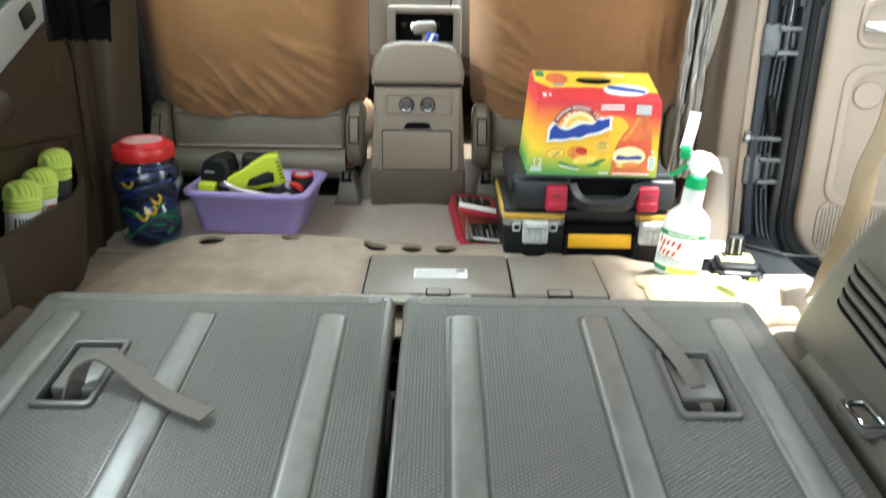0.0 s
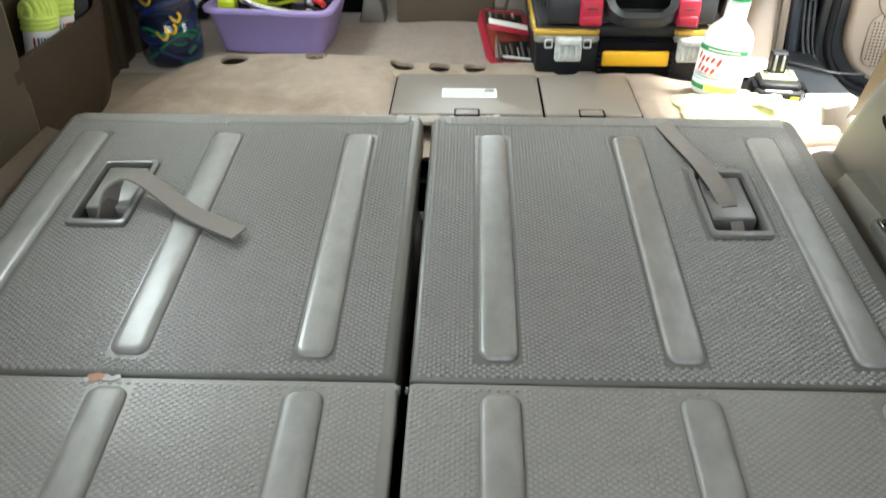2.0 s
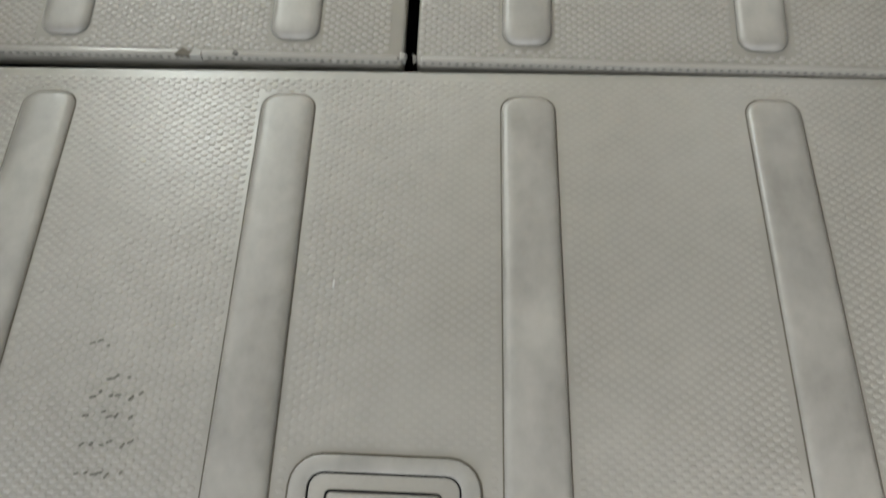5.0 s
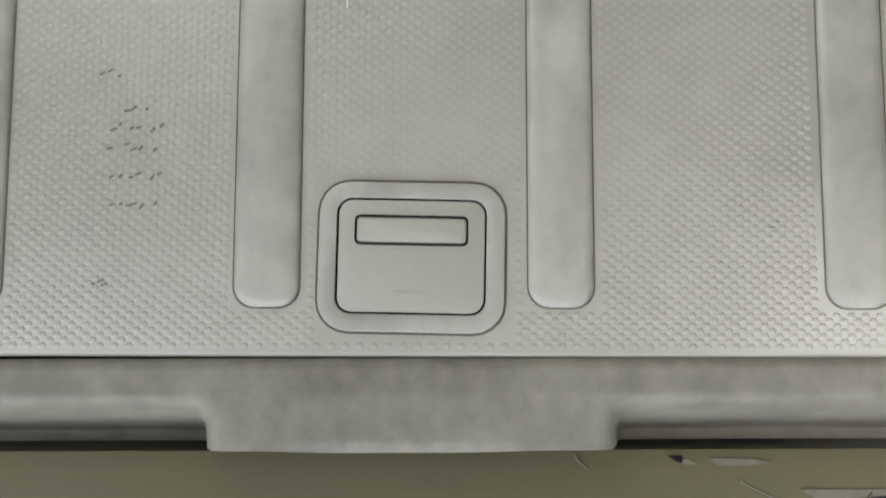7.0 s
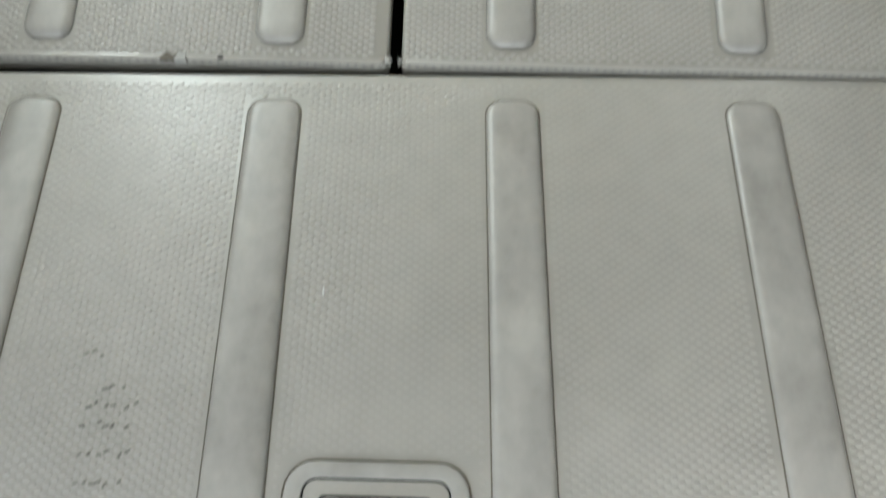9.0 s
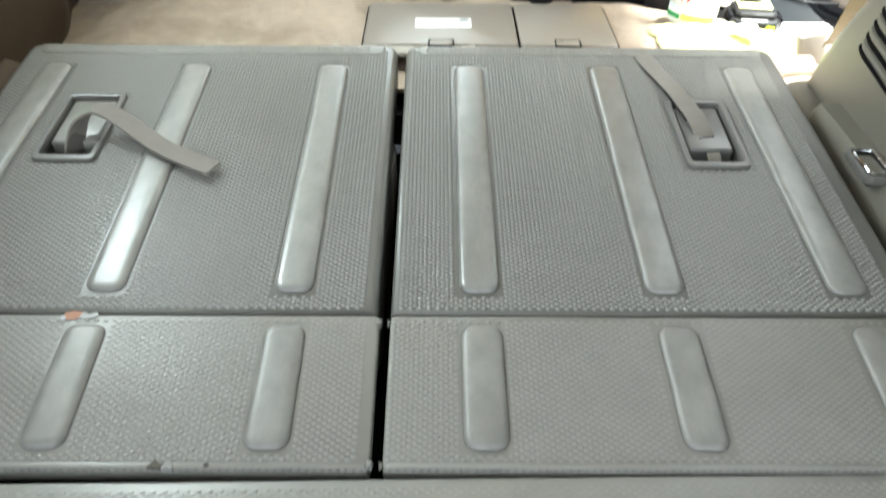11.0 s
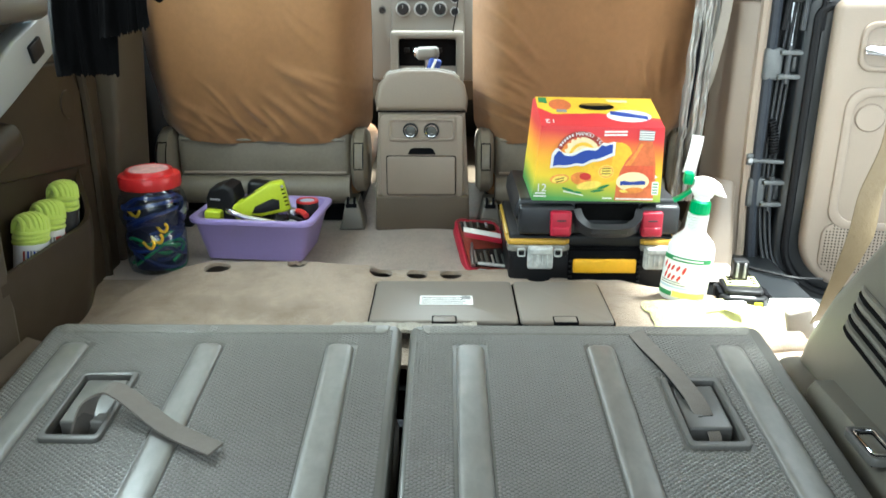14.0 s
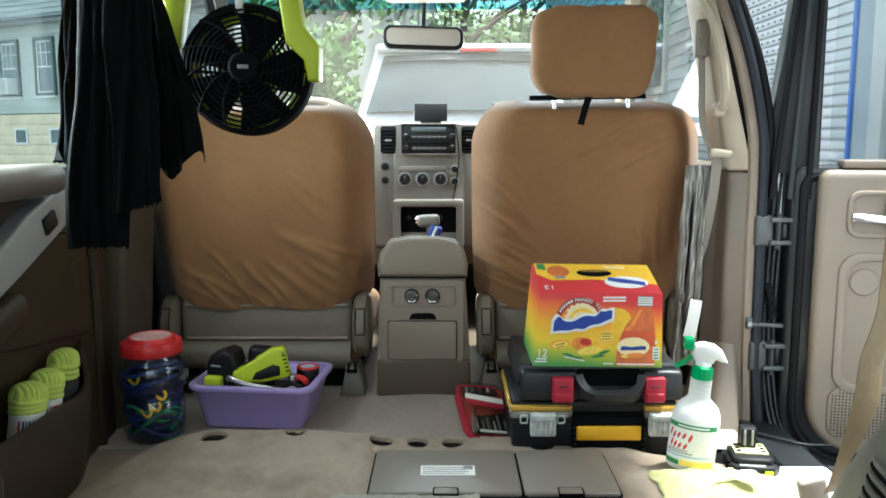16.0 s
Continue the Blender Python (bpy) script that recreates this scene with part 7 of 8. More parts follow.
# brand mark as a plain blue shape on a white cloud
def cloud(grow):
    top, low = [], []
    for k in range(41):
        t = k / 40
        u = 0.118 - grow * 0.6 + (0.486 + 1.2 * grow) * t
        mid = 0.515 + 0.190 * t
        top.append((u, mid + 0.085 + grow + 0.018 * math.sin(15 * t) + 0.075 * math.exp(-((t - 0.07) / 0.07) ** 2) + 0.045 * math.exp(-((t - 0.80) / 0.05) ** 2)))
        low.append((u, mid - 0.075 - grow + 0.016 * math.sin(13 * t + 1) - 0.055 * math.exp(-((t - 0.52) / 0.10) ** 2)))
    return top + low[::-1]


print_shape("brand_mark_border", cloud(0.012), "paper", out=0.0020)
print_shape("brand_mark", cloud(-0.022), "ink_blue", out=0.0026)
print_shape("stamp", oval(0.555, 0.415, 0.062, 0.090), "ink_yellow", out=0.0012)
print_shape("stamp_ring", oval(0.555, 0.415, 0.056, 0.080) + oval(0.555, 0.415, 0.047, 0.066)[::-1], "ink_orange", out=0.0016)
for k in range(3):
    print_shape("stamp_text", [(0.522, 0.45 - 0.035 * k), (0.588, 0.455 - 0.035 * k), (0.588, 0.468 - 0.035 * k), (0.522, 0.463 - 0.035 * k)], "ink_brown", out=0.0020)
print_shape("fruit_slice", oval(0.195, 0.305, 0.078, 0.062, 28), "ink_orange", out=0.0010)
print_shape("slice_flesh", oval(0.198, 0.298, 0.064, 0.046, 28), "ink_yellow", out=0.0014)
for k in range(2):
    print_shape("slice_text", [(0.160 + 0.012 * k, 0.285 - 0.034 * k), (0.232, 0.315 - 0.034 * k), (0.230, 0.328 - 0.034 * k), (0.158 + 0.012 * k, 0.298 - 0.034 * k)], "ink_brown", out=0.0018)
print_shape("fruit_skin", oval(0.365, 0.315, 0.080, 0.092, 22), "ink_mango", out=0.0012)
print_shape("fruit_blush", oval(0.395, 0.345, 0.045, 0.050, 22), "ink_red", out=0.0016)
print_shape("fruit_flesh", oval(0.430, 0.225, 0.100, 0.055, 20), "ink_yellow", out=0.0018)
for cx, cz, a in ((0.270, 0.160, -28), (0.330, 0.125, -8), (0.500, 0.150, 15), (0.545, 0.205, 35)):
    print_shape("leaf_shape", oval(cx, cz, 0.055, 0.016, a, 12), "ink_green", out=0.0014)
print_shape("flavour_line", [(0.235, 0.130), (0.395, 0.075), (0.398, 0.090), (0.240, 0.146)], "paper", out=0.0018)
btl = print_shape("bottle_picture", [(0.640, 0.02), (0.940, 0.02), (0.950, 0.30), (0.942, 0.52), (0.925, 0.70), (0.905, 0.82), (0.800, 0.82), (0.775, 0.72), (0.710, 0.58), (0.665, 0.42), (0.645, 0.25)], "ink_amber", out=0.0011)
print_shape("bottle_glow", [(0.700, 0.50), (0.745, 0.50), (0.835, 0.78), (0.815, 0.80), (0.785, 0.70)], "ink_mango", out=0.0015, parent=btl)
print_shape("bottle_tea", [(0.660, 0.30), (0.930, 0.30), (0.930, 0.50), (0.690, 0.50)], "ink_tea", out=0.0014, parent=btl)
print_shape("bottle_cap", [(0.795, 0.835), (0.912, 0.830), (0.925, 0.960), (0.800, 0.975)], "ink_grey", out=0.0016, parent=btl)
for k in range(4):
    print_shape("cap_ridge", [(0.797, 0.850 + 0.030 * k), (0.918, 0.845 + 0.030 * k), (0.918, 0.860 + 0.030 * k), (0.797, 0.865 + 0.030 * k)], "paper", out=0.0020, parent=btl)
print_shape("bottle_label", oval(0.770, 0.285, 0.130, 0.130), "ink_cream", out=0.0019, parent=btl)
print_shape("label_mark", [(0.672, 0.235), (0.870, 0.245), (0.872, 0.292), (0.840, 0.300), (0.760, 0.282), (0.700, 0.296), (0.674, 0.286)], "ink_blue", out=0.0024, parent=btl)
print_shape("label_fruit", oval(0.785, 0.165, 0.075, 0.040, 8), "ink_mango", out=0.0024, parent=btl)
print_shape("label_leaf", oval(0.705, 0.150, 0.035, 0.018, -20), "ink_yellow", out=0.0024, parent=btl)
for k in range(2):
    print_shape("text_bar", [(0.515, 0.930 - 0.042 * k), (0.700, 0.935 - 0.042 * k), (0.700, 0.958 - 0.042 * k), (0.515, 0.952 - 0.042 * k)], "paper", out=0.0010)
for u0, u1, v in ((0.018, 0.100, 0.095), (0.010, 0.108, 0.055), (0.545, 0.62, 0.040), (0.65, 0.94, 0.035)):
    print_shape("text_bar", [(u0, v), (u1, v), (u1, v + 0.020), (u0, v + 0.020)], "paper", out=0.0022)
print_shape("fact_panel", rounded(0.925, 0.105, 0.978, 0.285, 0.012, 3), "paper", out=0.0018)
for k in range(4):
    print_shape("fact_line", [(0.932, 0.125 + 0.040 * k), (0.970, 0.125 + 0.040 * k), (0.970, 0.142 + 0.040 * k), (0.932, 0.142 + 0.040 * k)], "ink_green", out=0.0022)
print_shape("recycle_mark", oval(0.952, 0.350, 0.016, 0.030, 0, 3), "paper", out=0.0018)
FRONT = pose(0, 0, 0, 90, 0, 0)
part("number", turned(letters("12", 0.0235, Matrix.Translation(on_front(0.062, 0.175, 0.0010)) @ FRONT), BX), "paper", box)
words = []
for i, ch_ in enumerate("MANGO TEA"):
    if ch_ == " ":
        continue
    a = radians(104 - 9.0 * i)
    m = Matrix.Translation(on_front(0.345 + 0.186 * math.cos(a), 0.603 + 0.308 * math.sin(a), 0.0022)) @ pose(0, 0, 0, 0, 0.75 * (90 - math.degrees(a)), 0) @ FRONT
    words.append(letters(ch_, 0.0110, m))
part("flavour_words", turned(join(*words), BX), "paper", box, "white flavour lettering")
for k in range(6):
    a0 = 150 - 7.5 * k
    print_shape("banner_text", oval(0.345, 0.603, 0.196, 0.326, 4, 3, a0 - 4.5, a0) + oval(0.345, 0.603, 0.178, 0.294, 4, 3, a0 - 4.5, a0)[::-1], "paper", out=0.0020)
# slanted top: handle hole, bottle and upper mark, all the other way up
TOP = Matrix(((-1, 0, 0, 0), (0, -sl.y, nrm.y, 0), (0, -sl.z, nrm.z, 0), (0, 0, 0, 1)))
TOP.translation = on_slope(0.085, 0.16, 0.0010)
part("number", turned(letters("12", 0.024, TOP), BX), "paper", box)
print_shape("top_gold", [(0.0, 0.62), (0.12, 0.40), (0.5, 0.45), (1.0, 0.30), (1.0, 1.0), (0.0, 1.0)], "ink_gold", on_slope, 0.0008)
print_shape("top_green", [(0.02, 0.80), (0.09, 0.76), (0.09, 0.97), (0.02, 0.97)], "ink_green", on_slope, 0.0012)
print_shape("top_bottle", oval(0.195, 0.72, 0.095, 0.20), "ink_amber", on_slope, 0.0012)
print_shape("top_cap", [(0.15, 0.46), (0.24, 0.46), (0.235, 0.55), (0.155, 0.55)], "ink_grey", on_slope, 0.0016)
print_shape("top_mark_border", oval(0.745, 0.36, 0.185, 0.20, -8), "paper", on_slope, 0.0014)
print_shape("top_mark", [(0.595, 0.40), (0.70, 0.33), (0.80, 0.30), (0.895, 0.24), (0.900, 0.36), (0.80, 0.42), (0.72, 0.47), (0.600, 0.52)], "ink_blue", on_slope, 0.0019)
print_shape("top_flavour", [(0.60, 0.93), (0.78, 0.90), (0.78, 0.82), (0.62, 0.84)], "ink_cream", on_slope, 0.0016)
print_shape("handle_hole", oval(0.500, 0.665, 0.150, 0.125), "void", on_slope, 0.0018, label="oval hand hole")
print_shape("hole_flap", oval(0.500, 0.735, 0.125, 0.045), "ink_brown", on_slope, 0.0022)

# spray bottle
sp = thing("spray_bottle", (0.560, 1.56, 0.0), "white trigger spray bottle with green trigger and printed label", "spray bottle")
sc = (0.560, 1.56, 0.002)
SB = about((0.560, 1.56, 0.0), ry=5, rz=-12)


def spray_part(name, bm, material, parent=None, label=""):
    return part(name, turned(bm, SB), material, parent or sp, label)


spray_part("bottle", lathe(sc, [(0, 0), (0.043, 0), (0.048, 0.006), (0.048, 0.100), (0.046, 0.116), (0.040, 0.130), (0.029, 0.142), (0.022, 0.150), (0.0190, 0.19), (0.0, 0.19)], 40, sy=0.72), "white_plastic")
for k in range(6):
    spray_part("neck_rib", lathe((sc[0], sc[1], sc[2] + 0.154 + 0.0058 * k), [(0.017, 0), (0.0218, 0.001), (0.0218, 0.003), (0.017, 0.004)], 24, sy=0.9), "white_plastic")


def wrap_label(z0, z1, a0, a1, out=0.0006):
    return sheet(24, 2, lambda u, v: (sc[0] + (0.048 + out) * math.cos(a0 + (a1 - a0) * u), sc[1] + (0.0346 + out) * math.sin(a0 + (a1 - a0) * u), sc[2] + z0 + (z1 - z0) * v), 0.0004)


lb = spray_part("label", wrap_label(0.012, 0.100, radians(190), radians(325)), "paper", None, "paper label with red lettering shapes")
spray_part("label_band", wrap_label(0.089, 0.099, radians(190), radians(325), 0.0011), "ink_green", lb)
spray_part("band_text", wrap_label(0.0925, 0.0955, radians(225), radians(300), 0.0015), "paper", lb)
spray_part("swoosh", wrap_label(0.030, 0.0345, radians(190), radians(325), 0.0012), "ink_pale", lb)
spray_part("yellow_foot", wrap_label(0.012, 0.024, radians(240), radians(325), 0.0011), "ink_yellow", lb)
spray_part("green_foot", wrap_label(0.012, 0.022, radians(190), radians(238), 0.0011), "ink_green", lb)
for a0, z0, hgt in ((200, 0.068, 0.018), (212, 0.064, 0.016), (225, 0.067, 0.013), (239, 0.067, 0.013), (254, 0.062, 0.018), (206, 0.046, 0.018), (218, 0.046, 0.014), (230, 0.046, 0.013), (244, 0.046, 0.013)):
    am, zm = radians(a0 + 5), z0 + hgt / 2
    blob = bmesh.new()
    blob.faces.new([blob.verts.new((sc[0] + 0.0492 * math.cos(am + 0.065 * math.cos(q * 0.5236) + 0.05 * math.sin(q * 0.5236)), sc[1] + 0.0358 * math.sin(am + 0.065 * math.cos(q * 0.5236) + 0.05 * math.sin(q * 0.5236)), sc[2] + zm + hgt / 2 * math.sin(q * 0.5236))) for q in range(12)])
    spray_part("mark", blob, "ink_red", lb)
for k in range(2):
    spray_part("text_bar", wrap_label(0.037 + 0.005 * k, 0.0395 + 0.005 * k, radians(196), radians(268 - 12 * k), 0.0012), "ink_grey", lb)
spray_part("trigger_head", prism([(0.534, 0.238), (0.538, 0.260), (0.556, 0.265), (0.576, 0.262), (0.592, 0.252), (0.605, 0.230), (0.592, 0.230), (0.582, 0.233), (0.577, 0.224), (0.545, 0.222)], "y", 1.547, 1.573, 0.007, 3), "white_plastic")
spray_part("collar", lathe((sc[0], sc[1], 0.190), [(0, 0), (0.0195, 0), (0.0205, 0.003), (0.0195, 0.024), (0.016, 0.028), (0, 0.028)], 28), "green_plastic", None, "green screw collar")
for k in range(18):
    a = 2 * math.pi * k / 18
    spray_part("collar_rib", tube([(sc[0] + 0.0202 * math.cos(a), sc[1] + 0.0202 * math.sin(a), 0.194), (sc[0] + 0.0196 * math.cos(a), sc[1] + 0.0196 * math.sin(a), 0.212)], 0.0009, 5), "green_plastic")
spray_part("neck_top", lathe((sc[0], sc[1], 0.214), [(0.0165, 0), (0.015, 0.012), (0, 0.012)], 24), "white_plastic")
spray_part("trigger", tube(smooth_line([(0.546, 1.561, 0.246), (0.534, 1.561, 0.232), (0.518, 1.561, 0.216), (0.506, 1.561, 0.208)], 5), 0, flat=(0.008, 0.0035, (0, 1, 0))), "green_plastic", None, "green trigger")
spray_part("nozzle", rbox((0.517, 1.547, 0.246), (0.536, 1.575, 0.270), 0.004), "green_plastic", None, "green nozzle")

# tool battery on the sill
bt = thing("tool_battery", (0.665, 1.60, -0.01), "black slide-on tool battery with grey contact plate", "battery")
BT = about((0.685, 1.56, 0.0), rz=-8)
part("battery_body", turned(prism([(0.636, 1.535), (0.648, 1.518), (0.722, 1.518), (0.734, 1.535), (0.734, 1.602), (0.724, 1.612), (0.646, 1.612), (0.636, 1.602)], "z", -0.012, 0.018, 0.005, 3), BT), "black_plastic", bt)
part("upper_shell", turned(prism([(0.645, 1.538), (0.654, 1.528), (0.716, 1.528), (0.725, 1.538), (0.725, 1.600), (0.645, 1.600)], "z", 0.017, 0.030, 0.005, 3), BT), "black_plastic", bt)
part("contact_plate", turned(rbox((0.652, 1.552, 0.029), (0.718, 1.604, 0.0345), 0.002), BT), "battery_cream", bt, "pale yellow-green top plate")
for k in range(3):
    for x in (0.656, 0.704):
        part("plate_mark", turned(rbox((x, 1.556 + 0.016 * k, 0.0340), (x + 0.010, 1.565 + 0.016 * k, 0.0353), 0.0005), BT), "black_matte", bt)
part("stem", turned(prism([(0.668, 1.578), (0.698, 1.578), (0.700, 1.600), (0.694, 1.606), (0.672, 1.606), (0.666, 1.600)], "z", 0.030, 0.076, 0.004, 3), BT), "black_plastic", bt)
for x in (0.673, 0.688):
    part("contact_slot", turned(rbox((x, 1.5755, 0.040), (x + 0.005, 1.580, 0.072), 0.001), BT), "ink_grey", bt)
for x in (0.634, 0.727):
    part("side_latch", turned(rbox((x, 1.535, 0.000), (x + 0.010, 1.575, 0.022), 0.003), BT), "black_matte", bt)
part("label_strip", turned(rbox((0.656, 1.5205, 0.0175), (0.706, 1.532, 0.0187), 0.0004), BT), "ink_grey", bt, "pale printed strip")
part("maker_tag", turned(rbox((0.704, 1.5155, 0.000), (0.720, 1.519, 0.010), 0.001), BT), "lime", bt)
part("front_groove", turned(rbox((0.655, 1.5155, -0.004), (0.700, 1.519, -0.001), 0.0005), BT), "black_matte", bt)

# yellow towel on the sill


def towel(u, v):
    x = 0.470 + 0.235 * u + 0.012 * noise.noise((v * 4, u * 2, 11))
    y = 1.375 + 0.155 * v + 0.012 * noise.noise((u * 5, v * 2, 13))
    z = 0.004 + 0.016 * max(0.0, noise.noise((u * 3.2, v * 3.0, 15)) + 0.4) * math.sin(math.pi * min(1, max(0, u))) ** 0.4 + 0.005 * noise.noise((u * 9, v * 8, 17))
    return (x, y, z)


solo("towel", sheet(60, 44, towel, 0.004), "towel", "crumpled pale yellow cloth on the door sill", "towel", sharp=80)
solo("paper_scrap", turned(sheet(12, 8, lambda u, v: (0.585 + 0.07 * u, 1.435 + 0.035 * v, 0.034 + 0.006 * noise.noise((u * 3, v * 3, 4))), 0.001), about((0.62, 1.45, 0.03), rz=-10)), "paper", "torn scrap of white paper on the cloth", "paper")
solo("carpet_roll", tube(smooth_line([(0.595, 1.325, 0.000), (0.63, 1.325, 0.006), (0.67, 1.335, 0.004), (0.72, 1.345, 0.0)], 6), 0.024, 12), "carpet", "rolled edge of beige carpet at the sill", "carpet")

# ropes in the door pocket
for k, (y, top, band) in enumerate(((1.382, 0.228, "ink_red"), (1.456, 0.232, "ink_red"), (1.530, 0.253, "ink_black"))):
    rp = thing("rope_hank", (-0.705, y, 0.086), "neon yellow-green rope hank in a paper sleeve", "rope", "ropes in the door pocket")
    RT = about((-0.705, y, 0.1), rx=-8 + 4 * k, ry=5)
    R_ = (0.030, 0.029, 0.027)[k]
    part("hank", turned(lathe((-0.705, y, 0), [(0, 0.086), (R_ * 0.9, 0.086), (R_, 0.094), (R_, top - 0.036), (R_ * 0.93, top - 0.020), (R_ * 0.70, top - 0.007), (R_ * 0.35, top - 0.001), (0, top)], 24, sx=0.85), RT), "rope", rp)
    for j in range(7):
        # strands that run over the top, then lie down the sides
        c = -0.85 + 1.7 * j / 6
        w = math.sqrt(max(0.05, 1 - c * c))
        arc = []
        for i in range(13):
            a = math.pi * i / 12
            arc.append((-0.705 + 0.85 * R_ * (0.55 * c + 0.80 * w * math.cos(a)), y + R_ * (0.86 * c - 0.25 * w * math.cos(a)), top - 0.032 + 0.034 * math.sqrt(max(0.0, math.sin(a))) * (0.55 + 0.45 * w)))
        part("strand", turned(tube(arc, 0.0052, 7), RT), "rope", rp)
    for j in range(3):
        zz = top - 0.028 - 0.0088 * j
        rr = R_ * (1.00, 1.03, 1.05)[j]
        part("turn", turned(tube([(-0.705 + 0.86 * rr * math.cos(a * 0.3491), y + rr * math.sin(a * 0.3491), zz + 0.0030 * math.sin(a * 0.3491 + 1.7 * k + 0.6 * j)) for a in range(18)], 0.0049, 7, True), RT), "rope", rp)
    lowz, highz = 0.096, top - 0.050
    sv = part("paper_sleeve", turned(lathe((-0.705, y, 0), [(R_ + 0.002, lowz), (R_ + 0.0035, lowz + 0.001), (R_ + 0.0035, highz), (R_ + 0.002, highz + 0.001)], 28, sx=0.86), RT), "paper" if k < 2 else "ink_black", rp, "printed paper sleeve" if k < 2 else "black printed paper sleeve")
    stripes = ((-1.45, 0.06, "ink_maroon"), (-1.22, 0.05, "ink_blue"), (-1.05, 0.05, "ink_grey"), (-0.88, 0.05, "ink_blue"), (-0.70, 0.05, "ink_grey"), (-0.35, 0.09, "ink_red"), (0.05, 0.16, "ink_maroon")) if k == 0 else ((-0.95, 0.04, "ink_grey"), (-0.75, 0.04, "ink_grey"), (-0.45, 0.20, "ink_red"), (0.10, 0.10, "paper"), (0.35, 0.12, "ink_red")) if k == 1 else ((-0.35, 0.05, "paper"), (0.02, 0.12, "paper"), (0.50, 0.05, "ink_grey"))
    for j, (aa, w, mt) in enumerate(stripes):
        hi = (highz - lowz - 0.020) if mt != "paper" else 0.030
        part("print_block", turned(sheet(6, 1, lambda u, v: (-0.705 + 0.86 * (R_ + 0.0042) * math.cos(aa + w * (2 * u - 1)), y + (R_ + 0.0042) * math.sin(aa + w * (2 * u - 1)), lowz + 0.010 + hi * v), 0.0005), RT), mt, sv)

# ---- things hanging at the left ----
shirt = thing("hanging_shirt", (-0.46, 1.30, 0.49), "black shirt with ragged hem hanging from the ceiling", "shirt")


def drape(x0, x1, top, y0, hem, seed, amp=0.016, waves=5.0, topx=0.0, pull=0.0):
    """A hanging cloth with broad, uneven folds that deepen downwards; hem(u) gives its lower edge."""
    def fn(u, v):
        zb = hem(u)
        z = zb + (top - zb) * v
        drift = u * waves * 1.25 + 0.35 * math.sin(2.2 * v + seed)
        fold = noise.noise((drift, 0.55 * v, seed)) * 1.5 + 0.55 * noise.noise((2.3 * drift + 4, 1.1 * v, seed + 3))
        crease = math.exp(-((u - 0.25 - 0.45 * v) / 0.05) ** 2) + 0.8 * math.exp(-((u - 0.85 + 0.35 * v) / 0.04) ** 2)
        x = x0 + (x1 - x0) * u + topx * v * (1 - u) - pull * v ** 1.5 + 0.012 * noise.noise((u * 2.0, v * 3, seed + 5))
        y = y0 + 1.7 * amp * fold * (0.5 + 0.5 * (1 - v)) - 0.006 * crease + 0.004 * noise.noise((u * 7, v * 9, seed + 9))
        return (x, y, z)
    return sheet(90, 70, fn, 0.0015)


def ragged(a, b, seed, k=0.006):
    return lambda u: a + (b - a) * u + k * noise.noise((u * 22, 0, seed)) + 0.5 * k * noise.noise((u * 70, 0, seed))


part("front_panel", drape(-0.554, -0.452, 1.10, 1.295, ragged(0.492, 0.494, 1), 1.0, 0.014, 1.9, 0.062), "cloth_black", shirt, sharp=80)
part("sleeve", drape(-0.470, -0.392, 1.10, 1.275, lambda u: 0.548 + 0.02 * u + 0.008 * noise.noise((u * 30, 0, 3)), 2.0, 0.015, 1.2, 0.02), "cloth_black", shirt, sharp=80)
part("side_panel", drape(-0.425, -0.368, 1.10, 1.315, lambda u: 0.612 + 0.010 * math.sin(7 * u), 3.0, 0.015, 1.0, 0.01, 0.06), "cloth_black", shirt, sharp=80)
part("rear_panel", drape(-0.40, -0.345, 1.10, 1.34, lambda u: 0.636 + 0.012 * math.sin(9 * u + 1), 4.0, 0.014, 1.4, -0.01, 0.13), "cloth_black", shirt, sharp=80)
part("collar", tube([(-0.50, 1.30, 1.09), (-0.44, 1.30, 1.11), (-0.38, 1.30, 1.10)], 0.02, 10), "cloth_black", shirt)
jk = thing("hanging_jacket", (-0.66, 1.48, 0.60), "dark grey cloth hanging behind the black shirt", "jacket")
part("cloth", drape(-0.668, -0.600, 1.10, 1.50, ragged(0.625, 0.62, 6, 0.003), 6.0, 0.014, 2.6, 0.075), "cloth_black", jk, sharp=80)

fan = thing("cordless_fan", (-0.283, 1.41, 0.66), "lime and black cordless fan hanging from its clip", "fan")
FC = Vector((-0.277, 1.40, 0.785))
FT = Matrix.Translation(FC) @ pose(0, 0, 0, -3, 0, 3) @ Matrix.Scale(0.955, 4)


def ring(r, y, w=0.003, seg=48):
    return turned(tube([(r * math.cos(2 * math.pi * k / seg), y, r * math.sin(2 * math.pi * k / seg)) for k in range(seg)], w, 6, True), FT)


part("cage_band", turned(lathe((0, 0, 0), [(0.108, -0.045), (0.113, -0.045), (0.116, -0.035), (0.116, 0.012), (0.110, 0.018), (0.106, 0.018)], 48, "y"), FT), "black_matte", fan)
for k, r in enumerate((0.034, 0.0425, 0.051, 0.0595, 0.068, 0.0765, 0.085, 0.0935, 0.102)):
    part("cage_ring", ring(r, -0.020 - 0.018 * (1 - (r / 0.11) ** 2), 0.0021), "black_matte", fan)
for k in range(12):
    a = 2 * math.pi * k / 12 + 0.2
    pts = []
    for i in range(8):
        t = i / 7
        r = 0.024 + 0.090 * t
        b = a + 0.55 * t
        pts.append((r * math.cos(b), -0.020 - 0.018 * (1 - (r / 0.115) ** 2), r * math.sin(b)))
    part("cage_spoke", turned(tube(pts, 0.0024, 6), FT), "black_matte", fan)
